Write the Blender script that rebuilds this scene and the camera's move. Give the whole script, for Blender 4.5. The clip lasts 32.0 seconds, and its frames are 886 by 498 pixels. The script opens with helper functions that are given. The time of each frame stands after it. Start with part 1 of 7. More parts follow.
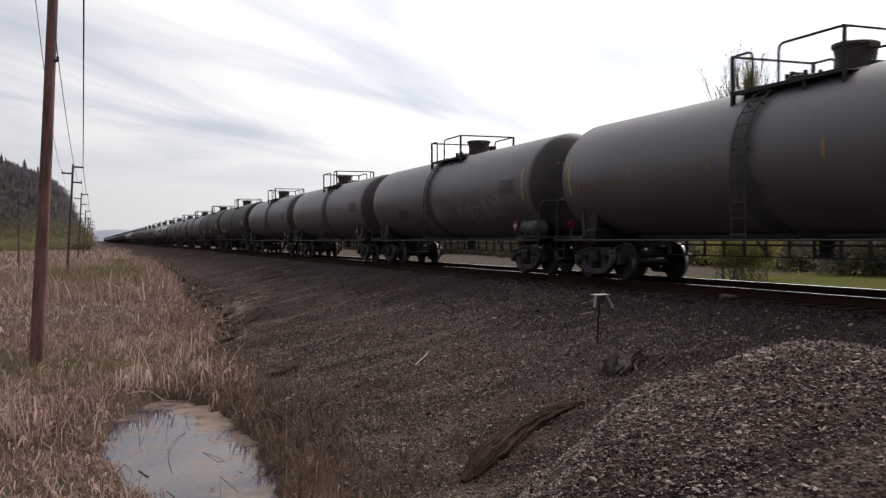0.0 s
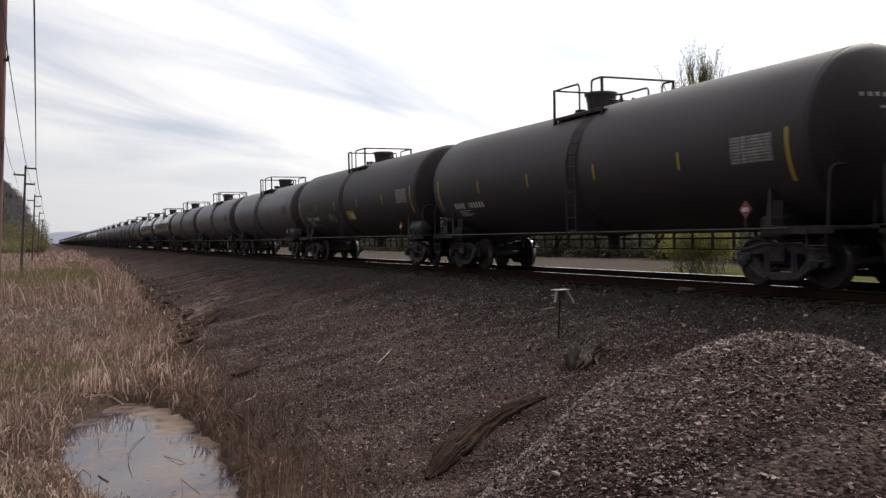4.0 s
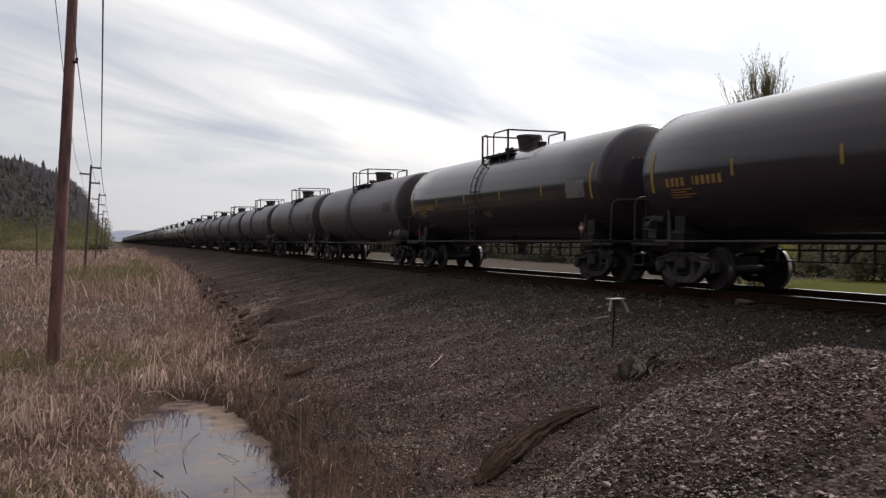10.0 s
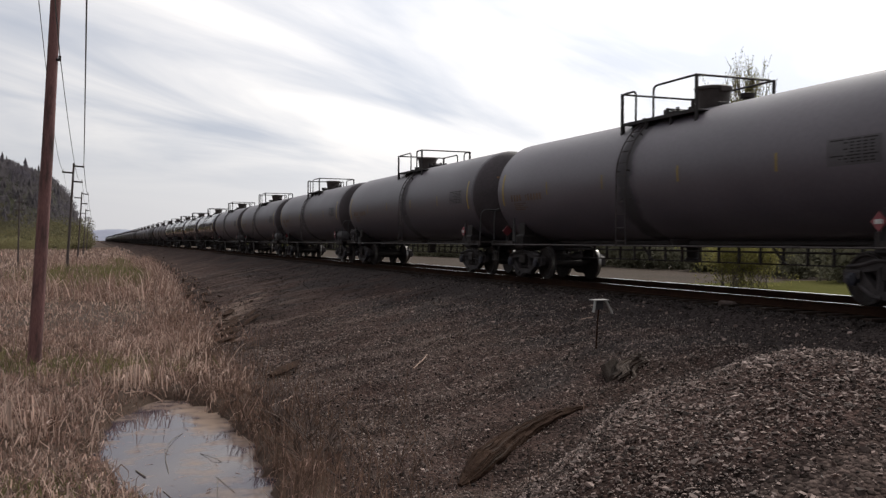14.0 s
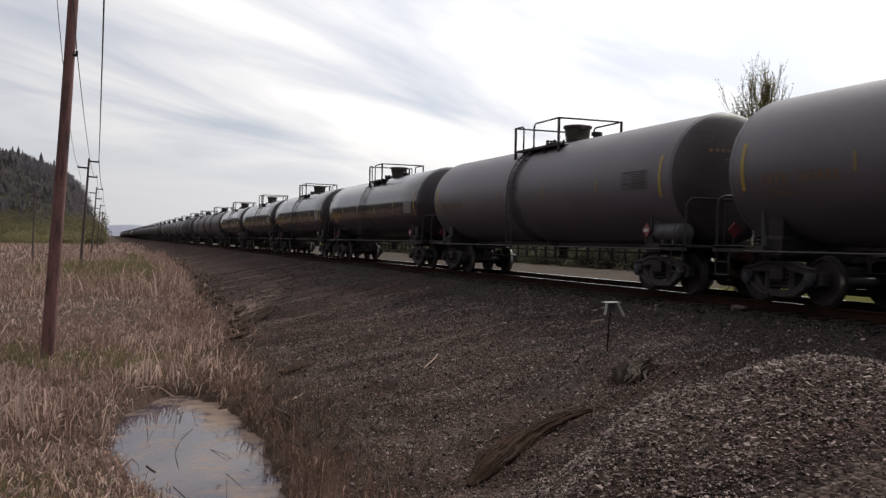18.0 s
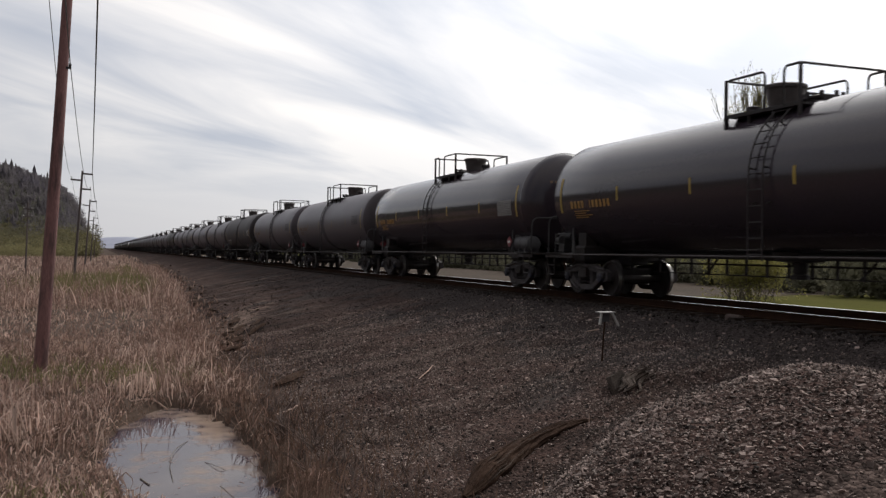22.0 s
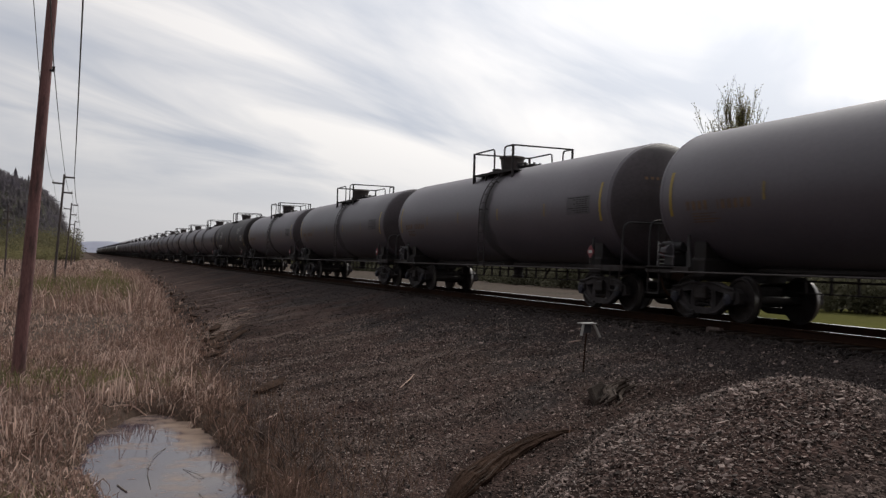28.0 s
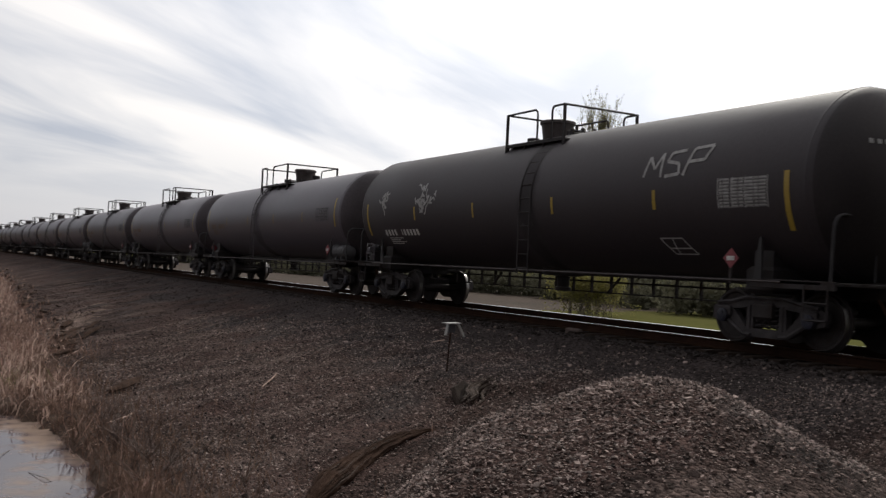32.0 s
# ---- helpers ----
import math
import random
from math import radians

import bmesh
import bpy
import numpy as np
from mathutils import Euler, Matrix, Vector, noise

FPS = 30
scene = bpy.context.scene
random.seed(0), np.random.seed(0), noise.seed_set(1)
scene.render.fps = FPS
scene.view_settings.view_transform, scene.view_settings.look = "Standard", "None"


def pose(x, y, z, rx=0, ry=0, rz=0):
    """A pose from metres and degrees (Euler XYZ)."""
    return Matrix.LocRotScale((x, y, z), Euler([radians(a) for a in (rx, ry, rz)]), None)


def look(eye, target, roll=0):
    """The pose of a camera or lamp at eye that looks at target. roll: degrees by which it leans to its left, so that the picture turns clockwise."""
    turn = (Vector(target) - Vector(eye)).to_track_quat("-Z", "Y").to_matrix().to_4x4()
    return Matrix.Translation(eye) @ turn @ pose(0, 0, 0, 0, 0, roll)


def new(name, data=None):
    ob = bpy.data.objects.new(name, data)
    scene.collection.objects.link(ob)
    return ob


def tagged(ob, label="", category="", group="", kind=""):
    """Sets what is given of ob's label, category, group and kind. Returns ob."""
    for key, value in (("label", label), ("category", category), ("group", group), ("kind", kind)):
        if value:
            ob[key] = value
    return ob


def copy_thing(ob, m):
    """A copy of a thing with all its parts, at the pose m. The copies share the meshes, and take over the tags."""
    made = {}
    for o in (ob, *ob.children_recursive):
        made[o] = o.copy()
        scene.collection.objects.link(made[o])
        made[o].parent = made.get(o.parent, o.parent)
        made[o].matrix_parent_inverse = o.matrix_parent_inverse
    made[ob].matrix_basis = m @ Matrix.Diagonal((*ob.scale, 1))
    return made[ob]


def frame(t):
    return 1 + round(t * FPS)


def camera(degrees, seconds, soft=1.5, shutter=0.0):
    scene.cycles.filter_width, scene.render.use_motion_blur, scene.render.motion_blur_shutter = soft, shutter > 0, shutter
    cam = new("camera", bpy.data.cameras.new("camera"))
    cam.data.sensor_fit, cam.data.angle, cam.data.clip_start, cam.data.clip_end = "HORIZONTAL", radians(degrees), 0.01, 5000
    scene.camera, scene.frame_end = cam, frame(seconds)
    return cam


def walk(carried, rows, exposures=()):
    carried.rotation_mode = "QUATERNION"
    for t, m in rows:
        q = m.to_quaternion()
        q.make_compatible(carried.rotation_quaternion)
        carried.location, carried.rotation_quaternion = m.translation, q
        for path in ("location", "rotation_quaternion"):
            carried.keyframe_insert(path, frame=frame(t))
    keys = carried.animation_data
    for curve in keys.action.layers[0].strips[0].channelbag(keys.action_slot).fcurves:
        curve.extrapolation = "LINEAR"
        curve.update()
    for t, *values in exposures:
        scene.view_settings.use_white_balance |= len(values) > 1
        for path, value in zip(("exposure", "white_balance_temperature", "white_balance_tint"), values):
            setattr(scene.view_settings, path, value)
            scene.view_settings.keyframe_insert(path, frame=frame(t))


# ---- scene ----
cam = camera(50.71, 32.0, soft=1.35, shutter=0.12)
EYE = (0.0, 0.0, 1.02)


def aim(yaw, pitch, roll):
    return pose(*EYE, 90 + pitch, roll, yaw)


PATH = [
    (0.0, aim(-20.44, -0.58, 0.20)),
    (0.5, aim(-20.26, -0.75, 0.44)),
    (1.0, aim(-22.79, -0.82, 0.21)),
    (1.5, aim(-22.61, -0.82, 0.06)),
    (2.0, aim(-22.99, -0.82, 0.29)),
    (2.5, aim(-23.46, -0.87, 0.97)),
    (3.0, aim(-23.54, -0.88, 1.45)),
    (3.5, aim(-23.21, -0.82, 1.40)),
    (5.5, aim(-21.82, -0.70, -0.49)),
    (6.0, aim(-21.31, -0.76, -0.40)),
    (6.5, aim(-21.01, -0.72, -0.56)),
    (7.0, aim(-20.79, -0.58, -0.42)),
    (7.5, aim(-20.50, -0.47, -0.32)),
    (8.0, aim(-20.34, -0.45, -0.29)),
    (8.5, aim(-20.10, -0.26, -0.49)),
    (9.0, aim(-19.83, -0.09, -0.19)),
    (9.5, aim(-19.72, -0.32, -0.96)),
    (10.0, aim(-19.51, -0.41, -0.20)),
    (10.5, aim(-20.21, -0.13, -0.46)),
    (11.0, aim(-20.78, 0.08, -0.23)),
    (11.5, aim(-20.84, -0.02, 0.02)),
    (12.0, aim(-20.84, -0.03, -0.06)),
    (12.5, aim(-20.82, 0.03, -0.04)),
    (13.0, aim(-20.73, 0.02, -0.22)),
    (13.5, aim(-20.59, -0.13, -0.23)),
    (14.0, aim(-20.45, -0.37, -0.45)),
    (14.5, aim(-20.21, -0.50, -0.53)),
    (16.5, aim(-19.06, -0.77, -1.04)),
    (17.0, aim(-19.04, -0.59, -1.79)),
    (17.5, aim(-19.40, -0.40, -1.00)),
    (18.0, aim(-19.70, -0.38, -1.28)),
    (18.5, aim(-19.91, -0.30, -1.49)),
    (19.0, aim(-20.21, -0.33, -1.22)),
    (19.5, aim(-20.57, -0.32, -0.68)),
    (20.0, aim(-20.75, -0.24, -1.10)),
    (20.5, aim(-20.91, -0.15, -1.18)),
    (21.0, aim(-20.86, -0.06, -0.79)),
    (21.5, aim(-20.63, 0.03, -0.74)),
    (22.0, aim(-20.05, 0.28, -0.99)),
    (22.5, aim(-19.36, 0.31, -1.01)),
    (23.0, aim(-18.79, 0.16, -0.90)),
    (23.5, aim(-18.73, 0.33, -1.03)),
    (24.0, aim(-19.04, 0.60, -1.85)),
    (24.5, aim(-19.71, 0.90, -1.82)),
    (25.0, aim(-20.13, 1.09, -1.42)),
    (25.5, aim(-20.41, 1.20, -1.46)),
    (27.5, aim(-20.64, 0.79, -1.41)),
    (28.0, aim(-21.09, 0.86, -1.79)),
    (28.5, aim(-21.24, 1.02, -1.51)),
    (29.0, aim(-21.13, 1.08, -1.88)),
    (29.5, aim(-20.81, 1.09, -1.97)),
    (30.0, aim(-20.51, 1.19, -2.19)),
    (30.5, aim(-20.41, 1.35, -2.76)),
    (31.0, aim(-20.42, 1.42, -3.06)),
    (31.5, aim(-22.16, 1.24, -3.02)),
    (32.0, aim(-29.26, 1.14, -2.89)),
]
walk(cam, PATH, [(0.0, 0.12), (1.0, -0.03), (2.0, 0.0), (3.0, 0.08), (6.0, 0.21), (8.0, 0.12), (10.0, 0.0), (13.0, 0.02), (23.0, -0.08), (25.0, -0.17), (31.0, -0.22), (32.0, -0.08)])

# ---- light ----
SUN_AZ, SUN_EL = 52.0, 42.0          # degrees to the right of the track, and up
world = bpy.data.worlds.new("sky")
scene.world = world
world.use_nodes = True


def nodes_of(tree):
    tree.nodes.clear()
    return tree.nodes, tree.links


def build_world():
    N, K = nodes_of(world.node_tree)

    def node(kind, **kw):
        n = N.new(kind)
        for k, v in kw.items():
            n.inputs[k].default_value = v
        return n

    def math_node(op, a, b=None, clamp=False):
        n = N.new("ShaderNodeMath")
        n.operation, n.use_clamp = op, clamp
        for i, v in enumerate((a, b)):
            if v is None:
                continue
            if isinstance(v, (int, float)):
                n.inputs[i].default_value = v
            else:
                K.new(v, n.inputs[i])
        return n.outputs[0]

    out = N.new("ShaderNodeOutputWorld")
    bg = N.new("ShaderNodeBackground")
    sky = N.new("ShaderNodeTexSky")
    sky.sky_type, sky.sun_disc = "NISHITA", False
    sky.sun_elevation, sky.sun_rotation = radians(SUN_EL), radians(SUN_AZ)
    sky.air_density, sky.dust_density = 1.0, 2.0
    co = N.new("ShaderNodeTexCoord")
    sep = N.new("ShaderNodeSeparateXYZ")
    K.new(co.outputs["Generated"], sep.inputs[0])
    # cirrus: the sky direction projected on a flat layer, streaks along one bearing
    up = math_node("MAXIMUM", sep.outputs["Z"], 0.0)
    den = math_node("ADD", up, 0.16)
    px = math_node("DIVIDE", sep.outputs["X"], den)
    py = math_node("DIVIDE", sep.outputs["Y"], den)
    comb = N.new("ShaderNodeCombineXYZ")
    K.new(px, comb.inputs[0])
    K.new(py, comb.inputs[1])
    mp = N.new("ShaderNodeMapping")
    mp.vector_type = "TEXTURE"
    mp.inputs["Rotation"].default_value = (0, 0, radians(35))
    mp.inputs["Scale"].default_value = (2.3, 0.85, 1)
    mp.inputs["Location"].default_value = (0.35, 0.1, 0)
    K.new(comb.outputs[0], mp.inputs[0])
    n1 = node("ShaderNodeTexNoise", Scale=1.15, Detail=7.0, Roughness=0.52, Distortion=0.8)
    K.new(mp.outputs[0], n1.inputs["Vector"])
    n2 = node("ShaderNodeTexNoise", Scale=0.55, Detail=3.0, Roughness=0.5)
    K.new(comb.outputs[0], n2.inputs["Vector"])
    mask = math_node("ADD", math_node("MULTIPLY", n1.outputs["Fac"], 0.68), math_node("MULTIPLY", n2.outputs["Fac"], 0.32))
    ramp = N.new("ShaderNodeValToRGB")
    ramp.color_ramp.elements[0].position, ramp.color_ramp.elements[1].position = 0.40, 0.575
    K.new(mask, ramp.inputs[0])
    # thin cloud glows round the sun
    sun = (math.sin(radians(SUN_AZ)) * math.cos(radians(SUN_EL)), math.cos(radians(SUN_AZ)) * math.cos(radians(SUN_EL)), math.sin(radians(SUN_EL)))
    dot = N.new("ShaderNodeVectorMath")
    dot.operation = "DOT_PRODUCT"
    dot.inputs[1].default_value = sun
    K.new(co.outputs["Generated"], dot.inputs[0])
    d = math_node("MAXIMUM", dot.outputs["Value"], 0.0)
    glow = math_node("ADD", math_node("ADD", math_node("MULTIPLY", math_node("POWER", d, 7.0), 1.05), math_node("MULTIPLY", math_node("POWER", d, 4.0), 0.42)), math_node("MULTIPLY", math_node("POWER", d, 60.0), 2.5))
    away = math_node("ADD", 0.53, math_node("MULTIPLY", dot.outputs["Value"], 0.52))
    cloud = N.new("ShaderNodeMix")
    cloud.data_type = "RGBA"
    cloud.inputs["A"].default_value = (0.585, 0.638, 0.765, 1)
    cloud.inputs["B"].default_value = (1.315, 1.262, 1.232, 1)
    # the streaks fade into even haze towards the horizon
    haze = N.new("ShaderNodeMapRange")
    haze.interpolation_type = "SMOOTHSTEP"
    haze.inputs["From Min"].default_value, haze.inputs["From Max"].default_value = 0.02, 0.15
    K.new(sep.outputs["Z"], haze.inputs["Value"])
    even = N.new("ShaderNodeMix")
    even.inputs["A"].default_value = 0.50
    K.new(haze.outputs["Result"], even.inputs["Factor"])
    K.new(ramp.outputs["Color"], even.inputs["B"])
    K.new(even.outputs["Result"], cloud.inputs["Factor"])
    scaled = N.new("ShaderNodeVectorMath")
    scaled.operation = "SCALE"
    K.new(sky.outputs[0], scaled.inputs[0])
    scaled.inputs["Scale"].default_value = 0.05
    add1 = N.new("ShaderNodeVectorMath")
    add1.operation = "ADD"
    dim = N.new("ShaderNodeVectorMath")
    dim.operation = "SCALE"
    K.new(cloud.outputs["Result"], dim.inputs[0])
    K.new(away, dim.inputs["Scale"])
    K.new(dim.outputs[0], add1.inputs[0])
    gl = N.new("ShaderNodeCombineXYZ")
    for i, f in enumerate((1.0, 0.98, 0.93)):
        K.new(math_node("MULTIPLY", glow, f), gl.inputs[i])
    K.new(gl.outputs[0], add1.inputs[1])
    mixs = N.new("ShaderNodeMix")
    mixs.data_type = "RGBA"
    mixs.inputs["Factor"].default_value = 0.80
    K.new(scaled.outputs[0], mixs.inputs["A"])
    K.new(add1.outputs[0], mixs.inputs["B"])
    K.new(mixs.outputs["Result"], bg.inputs["Color"])
    bg.inputs["Strength"].default_value = 1.0
    K.new(bg.outputs[0], out.inputs[0])
    return sun


SUN_DIR = build_world()
sun_lamp = new("sun", bpy.data.lights.new("sun", "SUN"))
sun_lamp.data.energy, sun_lamp.data.angle, sun_lamp.data.color = 1.9, radians(7.0), (1.0, 0.95, 0.86)
sun_lamp.matrix_basis = look(Vector(SUN_DIR) * 60, (0, 0, 0))


# ---- materials ----
def material(name, base, rough=0.8, metal=0.0, vary=0.25, scale=6.0, fine=60.0, bump=0.2, second=None, amount=0.5, spec=0.5, rnd=0.0, stretch=(1, 1, 1), rough_vary=0.1, coat=0.0, thin=0.0):
    """A worn surface: base colour broken up at two scales, a second colour in patches, bump and uneven gloss."""
    m = bpy.data.materials.new(name)
    m.use_nodes = True
    N, K = nodes_of(m.node_tree)
    out, bs = N.new("ShaderNodeOutputMaterial"), N.new("ShaderNodeBsdfPrincipled")
    K.new(bs.outputs[0], out.inputs[0])
    co, mp = N.new("ShaderNodeTexCoord"), N.new("ShaderNodeMapping")
    mp.inputs["Scale"].default_value = stretch
    K.new(co.outputs["Object"], mp.inputs[0])
    big, small = N.new("ShaderNodeTexNoise"), N.new("ShaderNodeTexNoise")
    for n, s, dt in ((big, scale, 5.0), (small, fine, 3.0)):
        n.inputs["Scale"].default_value, n.inputs["Detail"].default_value = s, dt
        K.new(mp.outputs[0], n.inputs["Vector"])
    ramp = N.new("ShaderNodeValToRGB")
    ramp.color_ramp.elements[0].position, ramp.color_ramp.elements[1].position = 0.5 - 0.3 * amount, 0.75
    K.new(big.outputs["Fac"], ramp.inputs[0])
    mix = N.new("ShaderNodeMix")
    mix.data_type = "RGBA"
    mix.inputs["A"].default_value = (*base, 1)
    mix.inputs["B"].default_value = (*(second or tuple(c * (1 + vary) for c in base)), 1)
    K.new(ramp.outputs["Color"], mix.inputs["Factor"])
    hsv = N.new("ShaderNodeHueSaturation")
    K.new(mix.outputs["Result"], hsv.inputs["Color"])
    val = N.new("ShaderNodeMath")
    val.operation = "MULTIPLY_ADD"
    val.inputs[1].default_value, val.inputs[2].default_value = 2 * vary, 1 - vary
    K.new(small.outputs["Fac"], val.inputs[0])
    src = val.outputs[0]
    if rnd:
        info = N.new("ShaderNodeObjectInfo") if rnd > 0 else N.new("ShaderNodeNewGeometry")
        rv = N.new("ShaderNodeMath")
        rv.operation = "MULTIPLY_ADD"
        rv.inputs[1].default_value, rv.inputs[2].default_value = 2 * abs(rnd), 1 - abs(rnd)
        K.new(info.outputs["Random" if rnd > 0 else "Random Per Island"], rv.inputs[0])
        mm = N.new("ShaderNodeMath")
        mm.operation = "MULTIPLY"
        K.new(src, mm.inputs[0])
        K.new(rv.outputs[0], mm.inputs[1])
        src = mm.outputs[0]
    K.new(src, hsv.inputs["Value"])
    K.new(hsv.outputs[0], bs.inputs["Base Color"])
    rr = N.new("ShaderNodeMath")
    rr.operation, rr.use_clamp = "MULTIPLY_ADD", True
    rr.inputs[1].default_value, rr.inputs[2].default_value = 2 * rough_vary, rough - rough_vary
    K.new(big.outputs["Fac"], rr.inputs[0])
    K.new(rr.outputs[0], bs.inputs["Roughness"])
    bs.inputs["Metallic"].default_value = metal
    bs.inputs["Specular IOR Level"].default_value = spec
    if coat:
        bs.inputs["Coat Weight"].default_value, bs.inputs["Coat Roughness"].default_value = coat, 0.12
    if thin:                              # leaves and stalks let light through
        tr, mx = N.new("ShaderNodeBsdfTranslucent"), N.new("ShaderNodeMixShader")
        mx.inputs[0].default_value = thin
        K.new(hsv.outputs[0], tr.inputs["Color"])
        K.new(bs.outputs[0], mx.inputs[1])
        K.new(tr.outputs[0], mx.inputs[2])
        K.new(mx.outputs[0], out.inputs[0])
    if bump:
        bp = N.new("ShaderNodeBump")
        bp.inputs["Strength"].default_value, bp.inputs["Distance"].default_value = bump, 0.02
        K.new(small.outputs["Fac"], bp.inputs["Height"])
        K.new(bp.outputs[0], bs.inputs["Normal"])
    return m


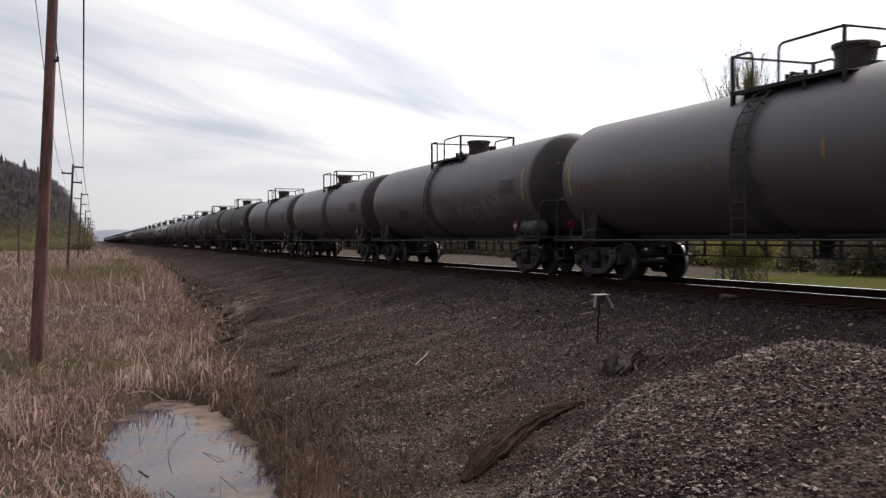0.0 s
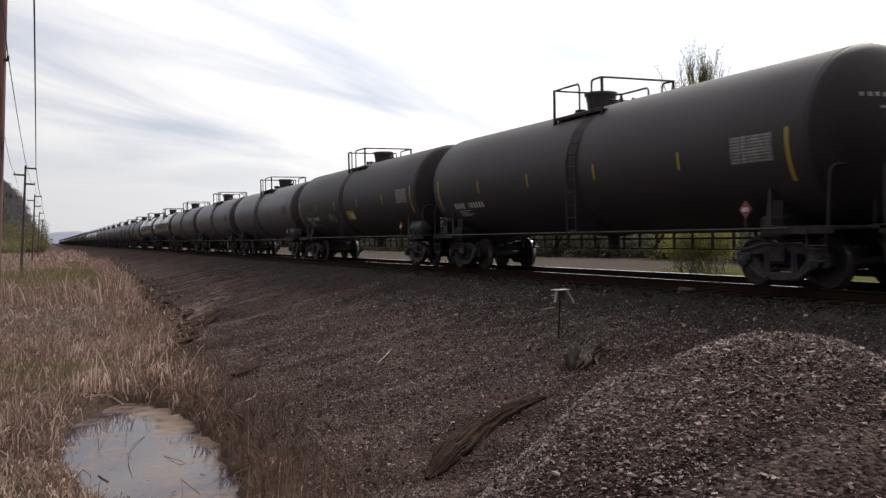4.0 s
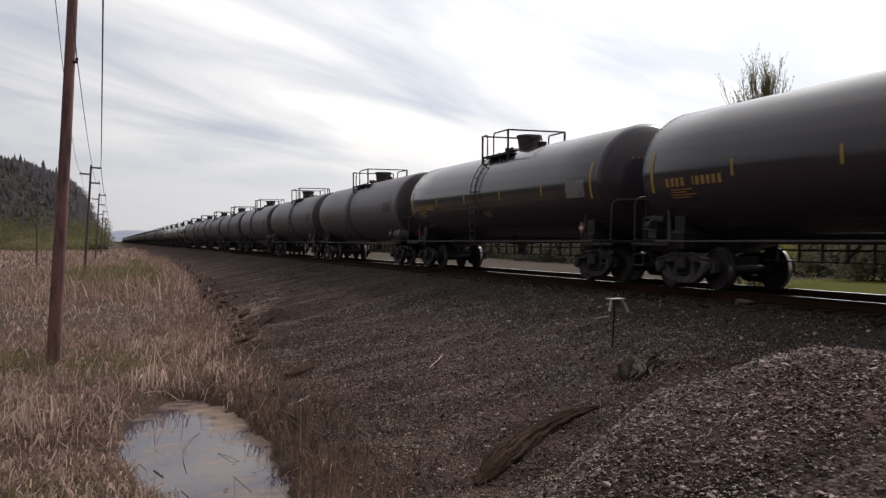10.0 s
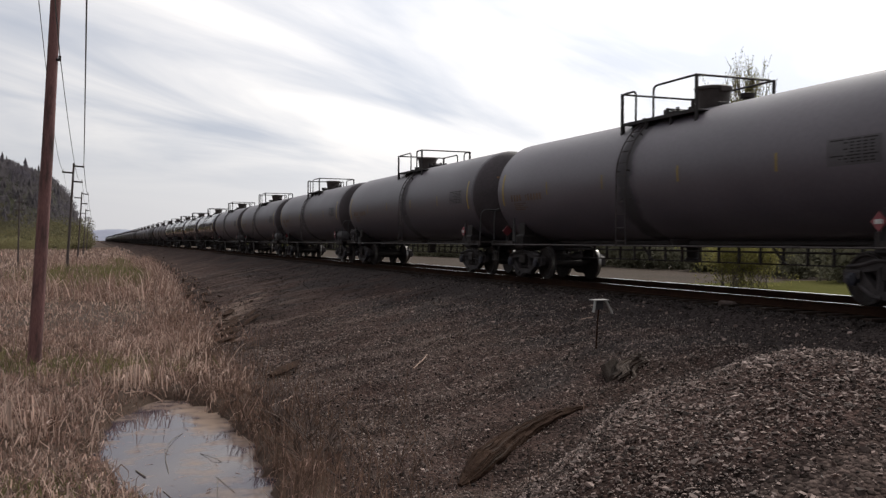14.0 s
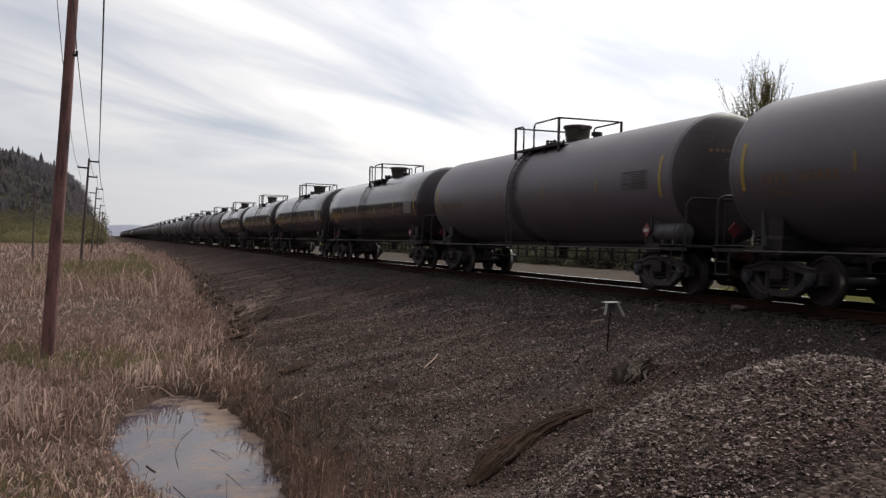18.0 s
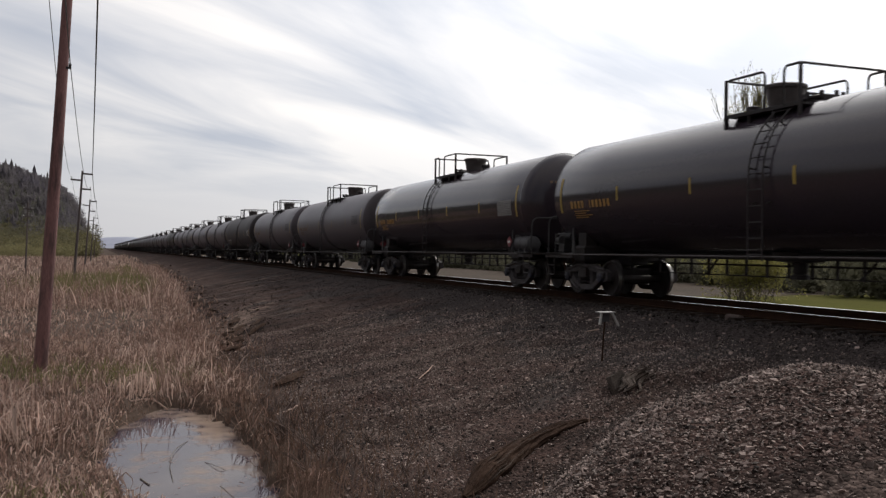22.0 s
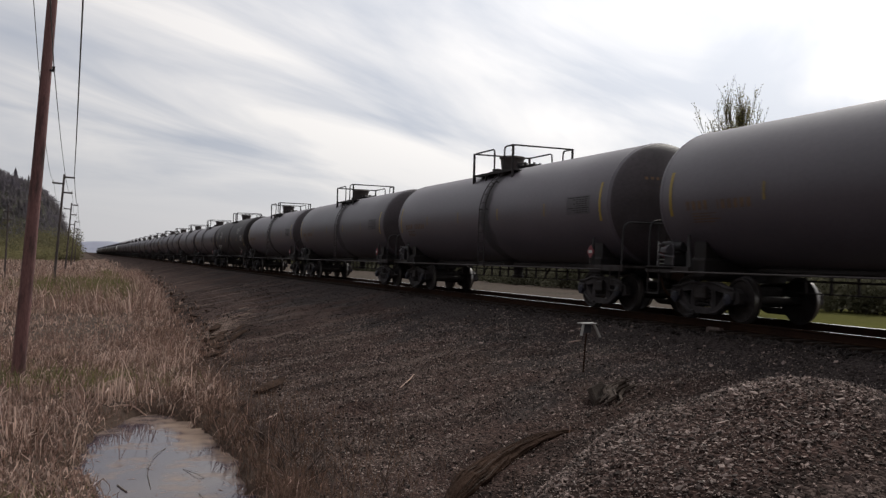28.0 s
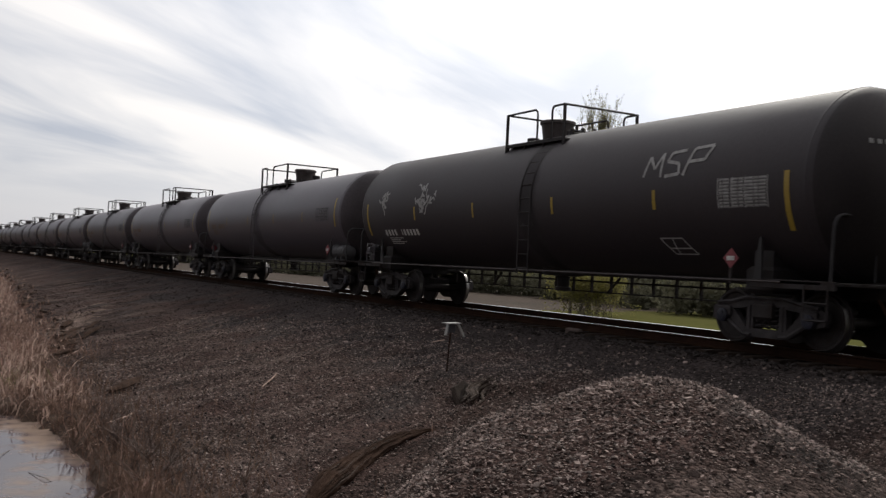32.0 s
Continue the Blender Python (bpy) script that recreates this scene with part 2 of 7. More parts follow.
M = dict(
    gravel=material("gravel", (0.052, 0.0335, 0.029), 0.92, vary=0.5, scale=0.45, fine=26, bump=1.0, second=(0.022, 0.0145, 0.012), spec=0.03),
    stone=material("crushed_stone", (0.230, 0.177, 0.157), 0.85, vary=0.25, scale=1.2, fine=60, bump=0.3, second=(0.105, 0.074, 0.063), rnd=-0.9, spec=0.2),
    fleck=material("pale_stone_flecks", (0.43, 0.36, 0.32), 0.7, vary=0.2, scale=8, fine=60, bump=0.2, second=(0.30, 0.24, 0.21), rnd=-0.4, spec=0.3),
    dark_stone=material("sooty_ballast", (0.045, 0.036, 0.033), 0.9, vary=0.25, scale=8, fine=60, bump=0.3, second=(0.031, 0.025, 0.023), rnd=-0.6, spec=0.15),
    mud=material("marsh_mud", (0.055, 0.036, 0.027), 0.9, vary=0.4, scale=0.3, fine=12, bump=0.8, second=(0.065, 0.042, 0.031), spec=0.1),
    meadow=material("meadow", (0.078, 0.075, 0.029), 1.0, vary=0.35, scale=0.06, fine=4, bump=0.6, second=(0.090, 0.092, 0.030), spec=0.0),
    track_road=material("dirt_road", (0.066, 0.050, 0.040), 0.9, vary=0.3, scale=0.2, fine=10, bump=0.5, second=(0.055, 0.045, 0.035), spec=0.03),
    water=None,
    gray_tank=material("satin_grey_tank_paint", (0.084, 0.0720, 0.0865), 0.47, vary=0.18, scale=0.8, fine=14, bump=0.03, second=(0.112, 0.096, 0.113), rnd=0.15, spec=0.6, stretch=(1, 0.6, 1)),
    gloss_tank=material("glossy_black_tank_paint", (0.036, 0.0265, 0.0355), 0.15, vary=0.2, scale=0.7, fine=18, bump=0.015, second=(0.036, 0.028, 0.032), rough_vary=0.04, spec=0.45),
    matte_tank=material("flat_black_tank_paint", (0.026, 0.019, 0.0225), 0.62, vary=0.25, scale=0.7, fine=16, bump=0.03, second=(0.038, 0.029, 0.032), rnd=0.1),
    tank_end=material("sooty_black_steel", (0.030, 0.0258, 0.0275), 0.6, vary=0.3, scale=3, fine=40, bump=0.1, spec=0.2, second=(0.028, 0.023, 0.020)),
    truck_iron=material("grimy_cast_iron", (0.060, 0.052, 0.053), 0.7, spec=0.22, vary=0.4, scale=4, fine=40, bump=0.25, second=(0.030, 0.026, 0.026), rnd=0.35),
    bearing_blue=material("dusty_blue_bearing_cap", (0.026, 0.027, 0.042), 0.55, spec=0.3, vary=0.3, scale=6, fine=50, bump=0.1, second=(0.028, 0.025, 0.028), rnd=0.3),
    steel=material("grimy_steel", (0.046, 0.040, 0.0405), 0.62, metal=0.1, spec=0.15, vary=0.4, scale=4, fine=50, bump=0.2, second=(0.024, 0.017, 0.014)),
    bright=material("rolled_bright_steel", (0.62, 0.60, 0.585), 0.2, metal=1.0, vary=0.1, rough_vary=0.04, scale=5, fine=60, bump=0.05),
    tread=material("worn_wheel_tread", (0.22, 0.21, 0.20), 0.38, metal=0.9, vary=0.2, scale=5, fine=60, bump=0.05),
    rust=material("rusty_rail_steel", (0.034, 0.018, 0.012), 0.95, metal=0.0, vary=0.3, scale=3, fine=50, bump=0.3, second=(0.022, 0.013, 0.010), spec=0.02),
    tie=material("creosoted_wood", (0.026, 0.018, 0.0145), 0.85, vary=0.4, scale=2, fine=30, bump=0.6, second=(0.034, 0.025, 0.020), spec=0.08, rnd=0.2, stretch=(0.3, 2, 2)),
    yellow=material("yellow_reflective_strip", (0.37, 0.25, 0.032), 0.5, vary=0.25, scale=4, fine=40, bump=0.05, second=(0.30, 0.20, 0.03)),
    orange=material("faded_orange_stencil", (0.165, 0.092, 0.040), 0.6, vary=0.4, scale=5, fine=30, bump=0.0, second=(0.072, 0.056, 0.052)),
    vivid_orange=material("orange_stencil_paint", (0.36, 0.185, 0.032), 0.55, vary=0.25, scale=6, fine=40, bump=0.0, second=(0.26, 0.14, 0.035)),
    white=material("white_stencil_paint", (0.62, 0.61, 0.59), 0.6, vary=0.2, scale=6, fine=40, bump=0.0, second=(0.42, 0.41, 0.40)),
    chalk=material("pale_chalk_strokes", (0.36, 0.35, 0.34), 0.8, vary=0.4, scale=9, fine=40, bump=0.0, second=(0.20, 0.19, 0.18)),
    dark_head=material("dark_tank_head", (0.070, 0.058, 0.064), 0.6, vary=0.3, scale=0.7, fine=14, bump=0.05, second=(0.030, 0.025, 0.026), spec=0.3),
    flat_head=material("flat_black_tank_head", (0.020, 0.016, 0.017), 0.65, vary=0.3, scale=0.9, fine=20, bump=0.05, second=(0.034, 0.027, 0.027), spec=0.3),
    black_iron=material("dull_black_iron", (0.028, 0.026, 0.028), 0.6, vary=0.35, scale=4, fine=40, bump=0.1, second=(0.040, 0.036, 0.036), spec=0.3),
    faded_yellow=material("faded_yellow_strip", (0.27, 0.185, 0.045), 0.6, vary=0.3, scale=4, fine=30, bump=0.02, second=(0.14, 0.10, 0.045)),
    panel_grey=material("repainted_grey_panel", (0.098, 0.090, 0.098), 0.6, vary=0.2, scale=3, fine=30, bump=0.0, second=(0.078, 0.070, 0.078), spec=0.4),
    dome=material("dusty_brown_fitting", (0.075, 0.062, 0.060), 0.6, vary=0.3, scale=5, fine=40, bump=0.1, second=(0.045, 0.036, 0.034), spec=0.3),
    drum=material("grey_painted_drum", (0.060, 0.057, 0.062), 0.6, vary=0.25, scale=4, fine=30, bump=0.1, second=(0.05, 0.046, 0.047), spec=0.4),
    red=material("red_placard", (0.20, 0.036, 0.045), 0.5, vary=0.2, scale=8, fine=60, bump=0.0),
    pole=material("weathered_pole_wood", (0.20, 0.098, 0.092), 0.85, vary=0.6, scale=1.7, fine=16, bump=0.8, second=(0.042, 0.027, 0.026), amount=0.15, stretch=(4, 4, 0.7)),
    grey_pole=material("greyed_pole_wood", (0.105, 0.084, 0.080), 0.9, vary=0.4, scale=2.0, fine=20, bump=0.5, second=(0.070, 0.055, 0.052), stretch=(3, 3, 0.4)),
    wire=material("dull_cable", (0.10, 0.10, 0.10), 0.6, vary=0.1, scale=3, fine=20, bump=0.0),
    pale_block=material("pale_stone_block", (0.13, 0.10, 0.09), 0.9, vary=0.3, scale=6, fine=40, bump=0.4, second=(0.09, 0.066, 0.058), spec=0.1),
    reed=material("dead_reed", (0.60, 0.45, 0.38), 0.8, vary=0.2, scale=0.7, fine=9, bump=0.0, second=(0.38, 0.27, 0.215), spec=0.15, rnd=-0.5, thin=0.3),
    brown_reed=material("brown_reed", (0.255, 0.166, 0.132), 0.85, vary=0.25, scale=0.7, fine=9, bump=0.0, second=(0.31, 0.205, 0.170), spec=0.15, rnd=-0.6, thin=0.2),
    wet_reed=material("wet_brown_reed", (0.125, 0.080, 0.060), 0.85, vary=0.25, scale=0.7, fine=9, bump=0.0, second=(0.19, 0.125, 0.095), spec=0.15, rnd=-0.5, thin=0.25),
    sedge=material("fresh_grass", (0.135, 0.132, 0.062), 0.8, vary=0.2, scale=0.7, fine=9, bump=0.0, second=(0.22, 0.19, 0.085), spec=0.1, rnd=-0.35, thin=0.4),
    old_root=material("grey_split_root", (0.080, 0.060, 0.049), 0.85, vary=0.5, scale=5, fine=30, bump=0.9, second=(0.022, 0.015, 0.012), spec=0.1),
    brush_wood=material("dead_grey_twigs", (0.15, 0.115, 0.10), 0.85, vary=0.3, scale=4, fine=30, bump=0.2, second=(0.085, 0.062, 0.053), spec=0.1, rnd=-0.4),
    bark=material("bark", (0.10, 0.080, 0.065), 0.9, vary=0.35, scale=3, fine=30, bump=0.6, second=(0.15, 0.13, 0.11)),
    log=material("rotten_log_wood", (0.026, 0.0155, 0.0115), 0.9, vary=0.5, scale=2.5, fine=24, bump=0.9, second=(0.060, 0.037, 0.027), spec=0.03),
    # pale lavender: the air haze before the far hill is put into this colour
    conifer=material("hazed_conifer_needles", (0.150, 0.135, 0.158), 1.0, vary=0.10, scale=0.06, fine=0.3, bump=0.0, second=(0.170, 0.156, 0.142), rnd=-0.06, spec=0.0, thin=0.6),
    broadleaf=material("spring_leaves", (0.215, 0.20, 0.105), 0.85, vary=0.3, scale=0.06, fine=0.8, bump=0.0, second=(0.265, 0.23, 0.125), rnd=-0.15, spec=0.05, thin=0.4),
    darkleaf=material("dark_hedge_leaves", (0.112, 0.108, 0.076), 0.85, vary=0.2, scale=0.1, fine=1.0, bump=0.0, second=(0.130, 0.124, 0.084), rnd=-0.08, spec=0.05, thin=0.3),
    olive_leaf=material("olive_spring_leaves", (0.135, 0.125, 0.082), 0.9, vary=0.3, scale=0.05, fine=0.6, bump=0.0, second=(0.20, 0.175, 0.085), rnd=-0.2, thin=0.3, spec=0.03),
    bud=material("yellow_green_buds", (0.235, 0.215, 0.075), 0.8, vary=0.2, scale=1, fine=9, bump=0.0, rnd=-0.3, thin=0.5),
    # blue of the hazy air in between is painted into the hills
    haze_hill=material("hazed_distant_hills", (0.29, 0.30, 0.37), 1.0, vary=0.12, scale=0.004, fine=0.03, bump=0.0, second=(0.36, 0.38, 0.43), spec=0.0),
    hill=material("hillside_soil", (0.035, 0.035, 0.022), 0.95, vary=0.3, scale=0.03, fine=0.4, bump=0.0, spec=0.1),
    plate=material("pale_galvanized_plate", (0.48, 0.48, 0.46), 0.5, metal=0.3, vary=0.15, scale=8, fine=60, bump=0.1, second=(0.36, 0.35, 0.33)),
)


def make_water():
    m = bpy.data.materials.new("murky_water")
    m.use_nodes = True
    N, K = nodes_of(m.node_tree)
    out, bs = N.new("ShaderNodeOutputMaterial"), N.new("ShaderNodeBsdfPrincipled")
    K.new(bs.outputs[0], out.inputs[0])
    co, n = N.new("ShaderNodeTexCoord"), N.new("ShaderNodeTexNoise")
    n.inputs["Scale"].default_value, n.inputs["Detail"].default_value = 1.3, 7
    K.new(co.outputs["Object"], n.inputs["Vector"])
    # brown scum drifts along the shores
    drift = N.new("ShaderNodeMapRange")
    drift.inputs["From Min"].default_value, drift.inputs["From Max"].default_value = 0.0, 1.0
    drift.inputs["To Min"].default_value, drift.inputs["To Max"].default_value = -0.07, 0.15
    # towards the bank and the far end of the pool
    lean = N.new("ShaderNodeVectorMath")
    lean.operation = "DOT_PRODUCT"
    lean.inputs[1].default_value = (0.40, 0.13, 0)
    K.new(co.outputs["Object"], lean.inputs[0])
    shift = N.new("ShaderNodeMath")
    shift.operation = "SUBTRACT"
    shift.inputs[1].default_value = 1.80
    K.new(lean.outputs["Value"], shift.inputs[0])
    K.new(shift.outputs[0], drift.inputs["Value"])
    tot = N.new("ShaderNodeMath")
    K.new(n.outputs["Fac"], tot.inputs[0])
    K.new(drift.outputs["Result"], tot.inputs[1])
    ramp = N.new("ShaderNodeValToRGB")
    e = ramp.color_ramp.elements
    e[0].position, e[1].position = 0.50, 0.70
    e[1].color = (0.75, 0.75, 0.75, 1)
    K.new(tot.outputs[0], ramp.inputs[0])
    scum, mx = N.new("ShaderNodeBsdfDiffuse"), N.new("ShaderNodeMixShader")
    scum.inputs["Color"].default_value = (0.27, 0.20, 0.155, 1)
    K.new(ramp.outputs["Color"], mx.inputs[0])
    K.new(bs.outputs[0], mx.inputs[1])
    K.new(scum.outputs[0], mx.inputs[2])
    K.new(mx.outputs[0], out.inputs[0])
    bs.inputs["Base Color"].default_value = (0.046, 0.036, 0.049, 1)
    bs.inputs["Specular IOR Level"].default_value = 0.21
    bs.inputs["Roughness"].default_value, bs.inputs["IOR"].default_value = 0.03, 1.33
    w, bp = N.new("ShaderNodeTexNoise"), N.new("ShaderNodeBump")
    w.inputs["Scale"].default_value = 5.0
    K.new(co.outputs["Object"], w.inputs["Vector"])
    K.new(w.outputs["Fac"], bp.inputs["Height"])
    bp.inputs["Strength"].default_value, bp.inputs["Distance"].default_value = 0.04, 0.01
    K.new(bp.outputs[0], bs.inputs["Normal"])
    return m


M["water"] = make_water()


# ---- mesh tools ----
class Build:
    """Collects vertices and faces of one mesh."""

    def __init__(self):
        self.v, self.f = [], []

    def add(self, verts, faces):
        o = len(self.v)
        self.v += [tuple(p) for p in verts]
        self.f += [tuple(i + o for i in q) for q in faces]
        return self

    def box(self, x0, y0, z0, x1, y1, z1, m=None, bevel=0.0):
        b = bevel or min(x1 - x0, y1 - y0, z1 - z0) * 0.12
        pts = []
        for z, i in ((z0, b), (z0 + b, 0), (z1 - b, 0), (z1, b)):
            pts += [(x0 + i, y0 + i, z), (x1 - i, y0 + i, z), (x1 - i, y1 - i, z), (x0 + i, y1 - i, z)]
        if m is not None:
            pts = [m @ Vector(p) for p in pts]
        fs = [(3, 2, 1, 0), (12, 13, 14, 15)]
        for k in range(3):
            fs += [(4 * k + i, 4 * k + (i + 1) % 4, 4 * k + 4 + (i + 1) % 4, 4 * k + 4 + i) for i in range(4)]
        return self.add(pts, fs)

    def pipe(self, path, r, n=6, closed_ends=True):
        path = [Vector(p) for p in path]
        rings, prev = [], None
        for i, p in enumerate(path):
            d = (path[min(i + 1, len(path) - 1)] - path[max(i - 1, 0)]).normalized()
            a = prev if prev is not None else (Vector((0, 0, 1)) if abs(d.z) < 0.9 else Vector((1, 0, 0)))
            s = d.cross(a).normalized()
            u = s.cross(d).normalized()
            prev = u
            rr = r[i] if isinstance(r, (list, tuple)) else r
            rings += [p + (s * math.cos(2 * math.pi * k / n) + u * math.sin(2 * math.pi * k / n)) * rr for k in range(n)]
        fs = []
        for i in range(len(path) - 1):
            fs += [(i * n + k, i * n + (k + 1) % n, (i + 1) * n + (k + 1) % n, (i + 1) * n + k) for k in range(n)]
        if closed_ends:
            fs += [tuple(reversed(range(n))), tuple(range((len(path) - 1) * n, len(path) * n))]
        return self.add(rings, fs)

    def turned(self, profile, n=32, m=None, axis="y"):
        """A body of revolution: profile is a list of (along, radius)."""
        pts = []
        for a, r in profile:
            for k in range(n):
                c, s = math.cos(2 * math.pi * k / n) * r, math.sin(2 * math.pi * k / n) * r
                pts.append({"y": (c, a, s), "x": (a, c, s), "z": (c, s, a)}[axis])
        if m is not None:
            pts = [m @ Vector(p) for p in pts]
        fs = []
        for i in range(len(profile) - 1):
            fs += [(i * n + k, i * n + (k + 1) % n, (i + 1) * n + (k + 1) % n, (i + 1) * n + k) for k in range(n)]
        fs += [tuple(range(n)), tuple(range((len(profile) - 1) * n, len(profile) * n))]
        return self.add(pts, fs)

    def mesh(self, name, mat, smooth=False):
        me = bpy.data.meshes.new(name)
        me.from_pydata(self.v, [], self.f)
        bm = bmesh.new()
        bm.from_mesh(me)
        bmesh.ops.recalc_face_normals(bm, faces=bm.faces)
        bm.to_mesh(me)
        bm.free()
        me.materials.append(mat)
        if smooth:
            me.shade_smooth()
            me.set_sharp_from_angle(angle=radians(38))
        return me


def raw_mesh(name, verts, faces, mat, smooth=False):
    """A large mesh from arrays; every face has the same number of corners."""
    me = bpy.data.meshes.new(name)
    n, k = faces.shape
    me.vertices.add(len(verts))
    me.vertices.foreach_set("co", np.ascontiguousarray(verts, dtype=np.float32).ravel())
    me.loops.add(n * k)
    me.loops.foreach_set("vertex_index", np.ascontiguousarray(faces, dtype=np.int32).ravel())
    me.polygons.add(n)
    me.polygons.foreach_set("loop_start", np.arange(0, n * k, k, dtype=np.int32))
    me.polygons.foreach_set("use_smooth", np.full(n, smooth))
    me.update(calc_edges=True)
    me.validate()
    me.materials.append(mat)
    return me


def part(name, mesh, parent, label="", at=None):
    ob = new(name, mesh)
    ob.parent = parent
    if at is not None:
        ob.matrix_basis = at
    if label:
        ob["label"] = label
    return ob


def thing(name, label, category, group="", kind="", at=None, data=None):
    ob = tagged(new(name, data), label, category, group, kind)
    if at is not None:
        ob.matrix_basis = at
    return ob


def spill_stain(m, middle=-0.62, half=0.5):
    """A dull dark streak of old spills down the flank below the hatch."""
    N, K = m.node_tree.nodes, m.node_tree.links
    bs = next(n for n in N if n.type == "BSDF_PRINCIPLED")
    src = bs.inputs["Base Color"].links[0].from_socket
    co, sep, nz = N.new("ShaderNodeTexCoord"), N.new("ShaderNodeSeparateXYZ"), N.new("ShaderNodeTexNoise")
    nz.inputs["Scale"].default_value = 2.2
    K.new(co.outputs["Object"], sep.inputs[0])
    K.new(co.outputs["Object"], nz.inputs["Vector"])

    def op(kind, a, b):
        n = N.new("ShaderNodeMath")
        n.operation = kind
        for i, v in enumerate((a, b)):
            if isinstance(v, (int, float)):
                n.inputs[i].default_value = v
            else:
                K.new(v, n.inputs[i])
        return n.outputs[0]

    d = op("ABSOLUTE", op("SUBTRACT", sep.outputs["Y"], middle), 0)
    d = op("ADD", d, op("MULTIPLY", op("SUBTRACT", nz.outputs["Fac"], 0.5), 0.5))
    fac = N.new("ShaderNodeMapRange")
    fac.interpolation_type = "SMOOTHSTEP"
    fac.inputs["From Min"].default_value, fac.inputs["From Max"].default_value = half, half * 0.35
    fac.inputs["To Min"].default_value, fac.inputs["To Max"].default_value = 0.0, 0.85
    K.new(d, fac.inputs["Value"])
    mix = N.new("ShaderNodeMix")
    mix.data_type = "RGBA"
    mix.inputs["B"].default_value = (0.019, 0.017, 0.017, 1)
    K.new(src, mix.inputs["A"])
    info = N.new("ShaderNodeObjectInfo")             # some cars are cleaner than others
    K.new(op("MULTIPLY", fac.outputs["Result"], op("ADD", 0.35, op("MULTIPLY", info.outputs["Random"], 0.5))), mix.inputs["Factor"])
    K.new(mix.outputs["Result"], bs.inputs["Base Color"])
    dull = N.new("ShaderNodeMix")
    dull.inputs["B"].default_value = 0.85
    K.new(bs.inputs["Roughness"].links[0].from_socket, dull.inputs["A"])
    K.new(fac.outputs["Result"], dull.inputs["Factor"])
    K.new(dull.outputs["Result"], bs.inputs["Roughness"])


spill_stain(M["gray_tank"])
spill_stain(M["matte_tank"], half=0.4)


def pebbled(m, scale, low, high, strength):
    """Breaks a ground material up into pebble-sized cells, each with its own shade and relief."""
    N, K = m.node_tree.nodes, m.node_tree.links
    bs = next(n for n in N if n.type == "BSDF_PRINCIPLED")
    src = bs.inputs["Base Color"].links[0].from_socket
    co, vo = N.new("ShaderNodeTexCoord"), N.new("ShaderNodeTexVoronoi")
    vo.inputs["Scale"].default_value = scale
    K.new(co.outputs["Object"], vo.inputs["Vector"])
    bw, rng_ = N.new("ShaderNodeRGBToBW"), N.new("ShaderNodeMapRange")
    K.new(vo.outputs["Color"], bw.inputs[0])
    K.new(bw.outputs[0], rng_.inputs["Value"])
    rng_.inputs["From Min"].default_value, rng_.inputs["From Max"].default_value = 0.2, 0.8
    rng_.inputs["To Min"].default_value, rng_.inputs["To Max"].default_value = low, high
    hsv = N.new("ShaderNodeHueSaturation")
    K.new(src, hsv.inputs["Color"])
    K.new(rng_.outputs["Result"], hsv.inputs["Value"])
    K.new(hsv.outputs[0], bs.inputs["Base Color"])
    bp = N.new("ShaderNodeBump")
    bp.invert = True
    bp.inputs["Strength"].default_value, bp.inputs["Distance"].default_value = strength, 0.03
    K.new(vo.outputs["Distance"], bp.inputs["Height"])
    if bs.inputs["Normal"].links:
        K.new(bs.inputs["Normal"].links[0].from_socket, bp.inputs["Normal"])
    K.new(bp.outputs[0], bs.inputs["Normal"])


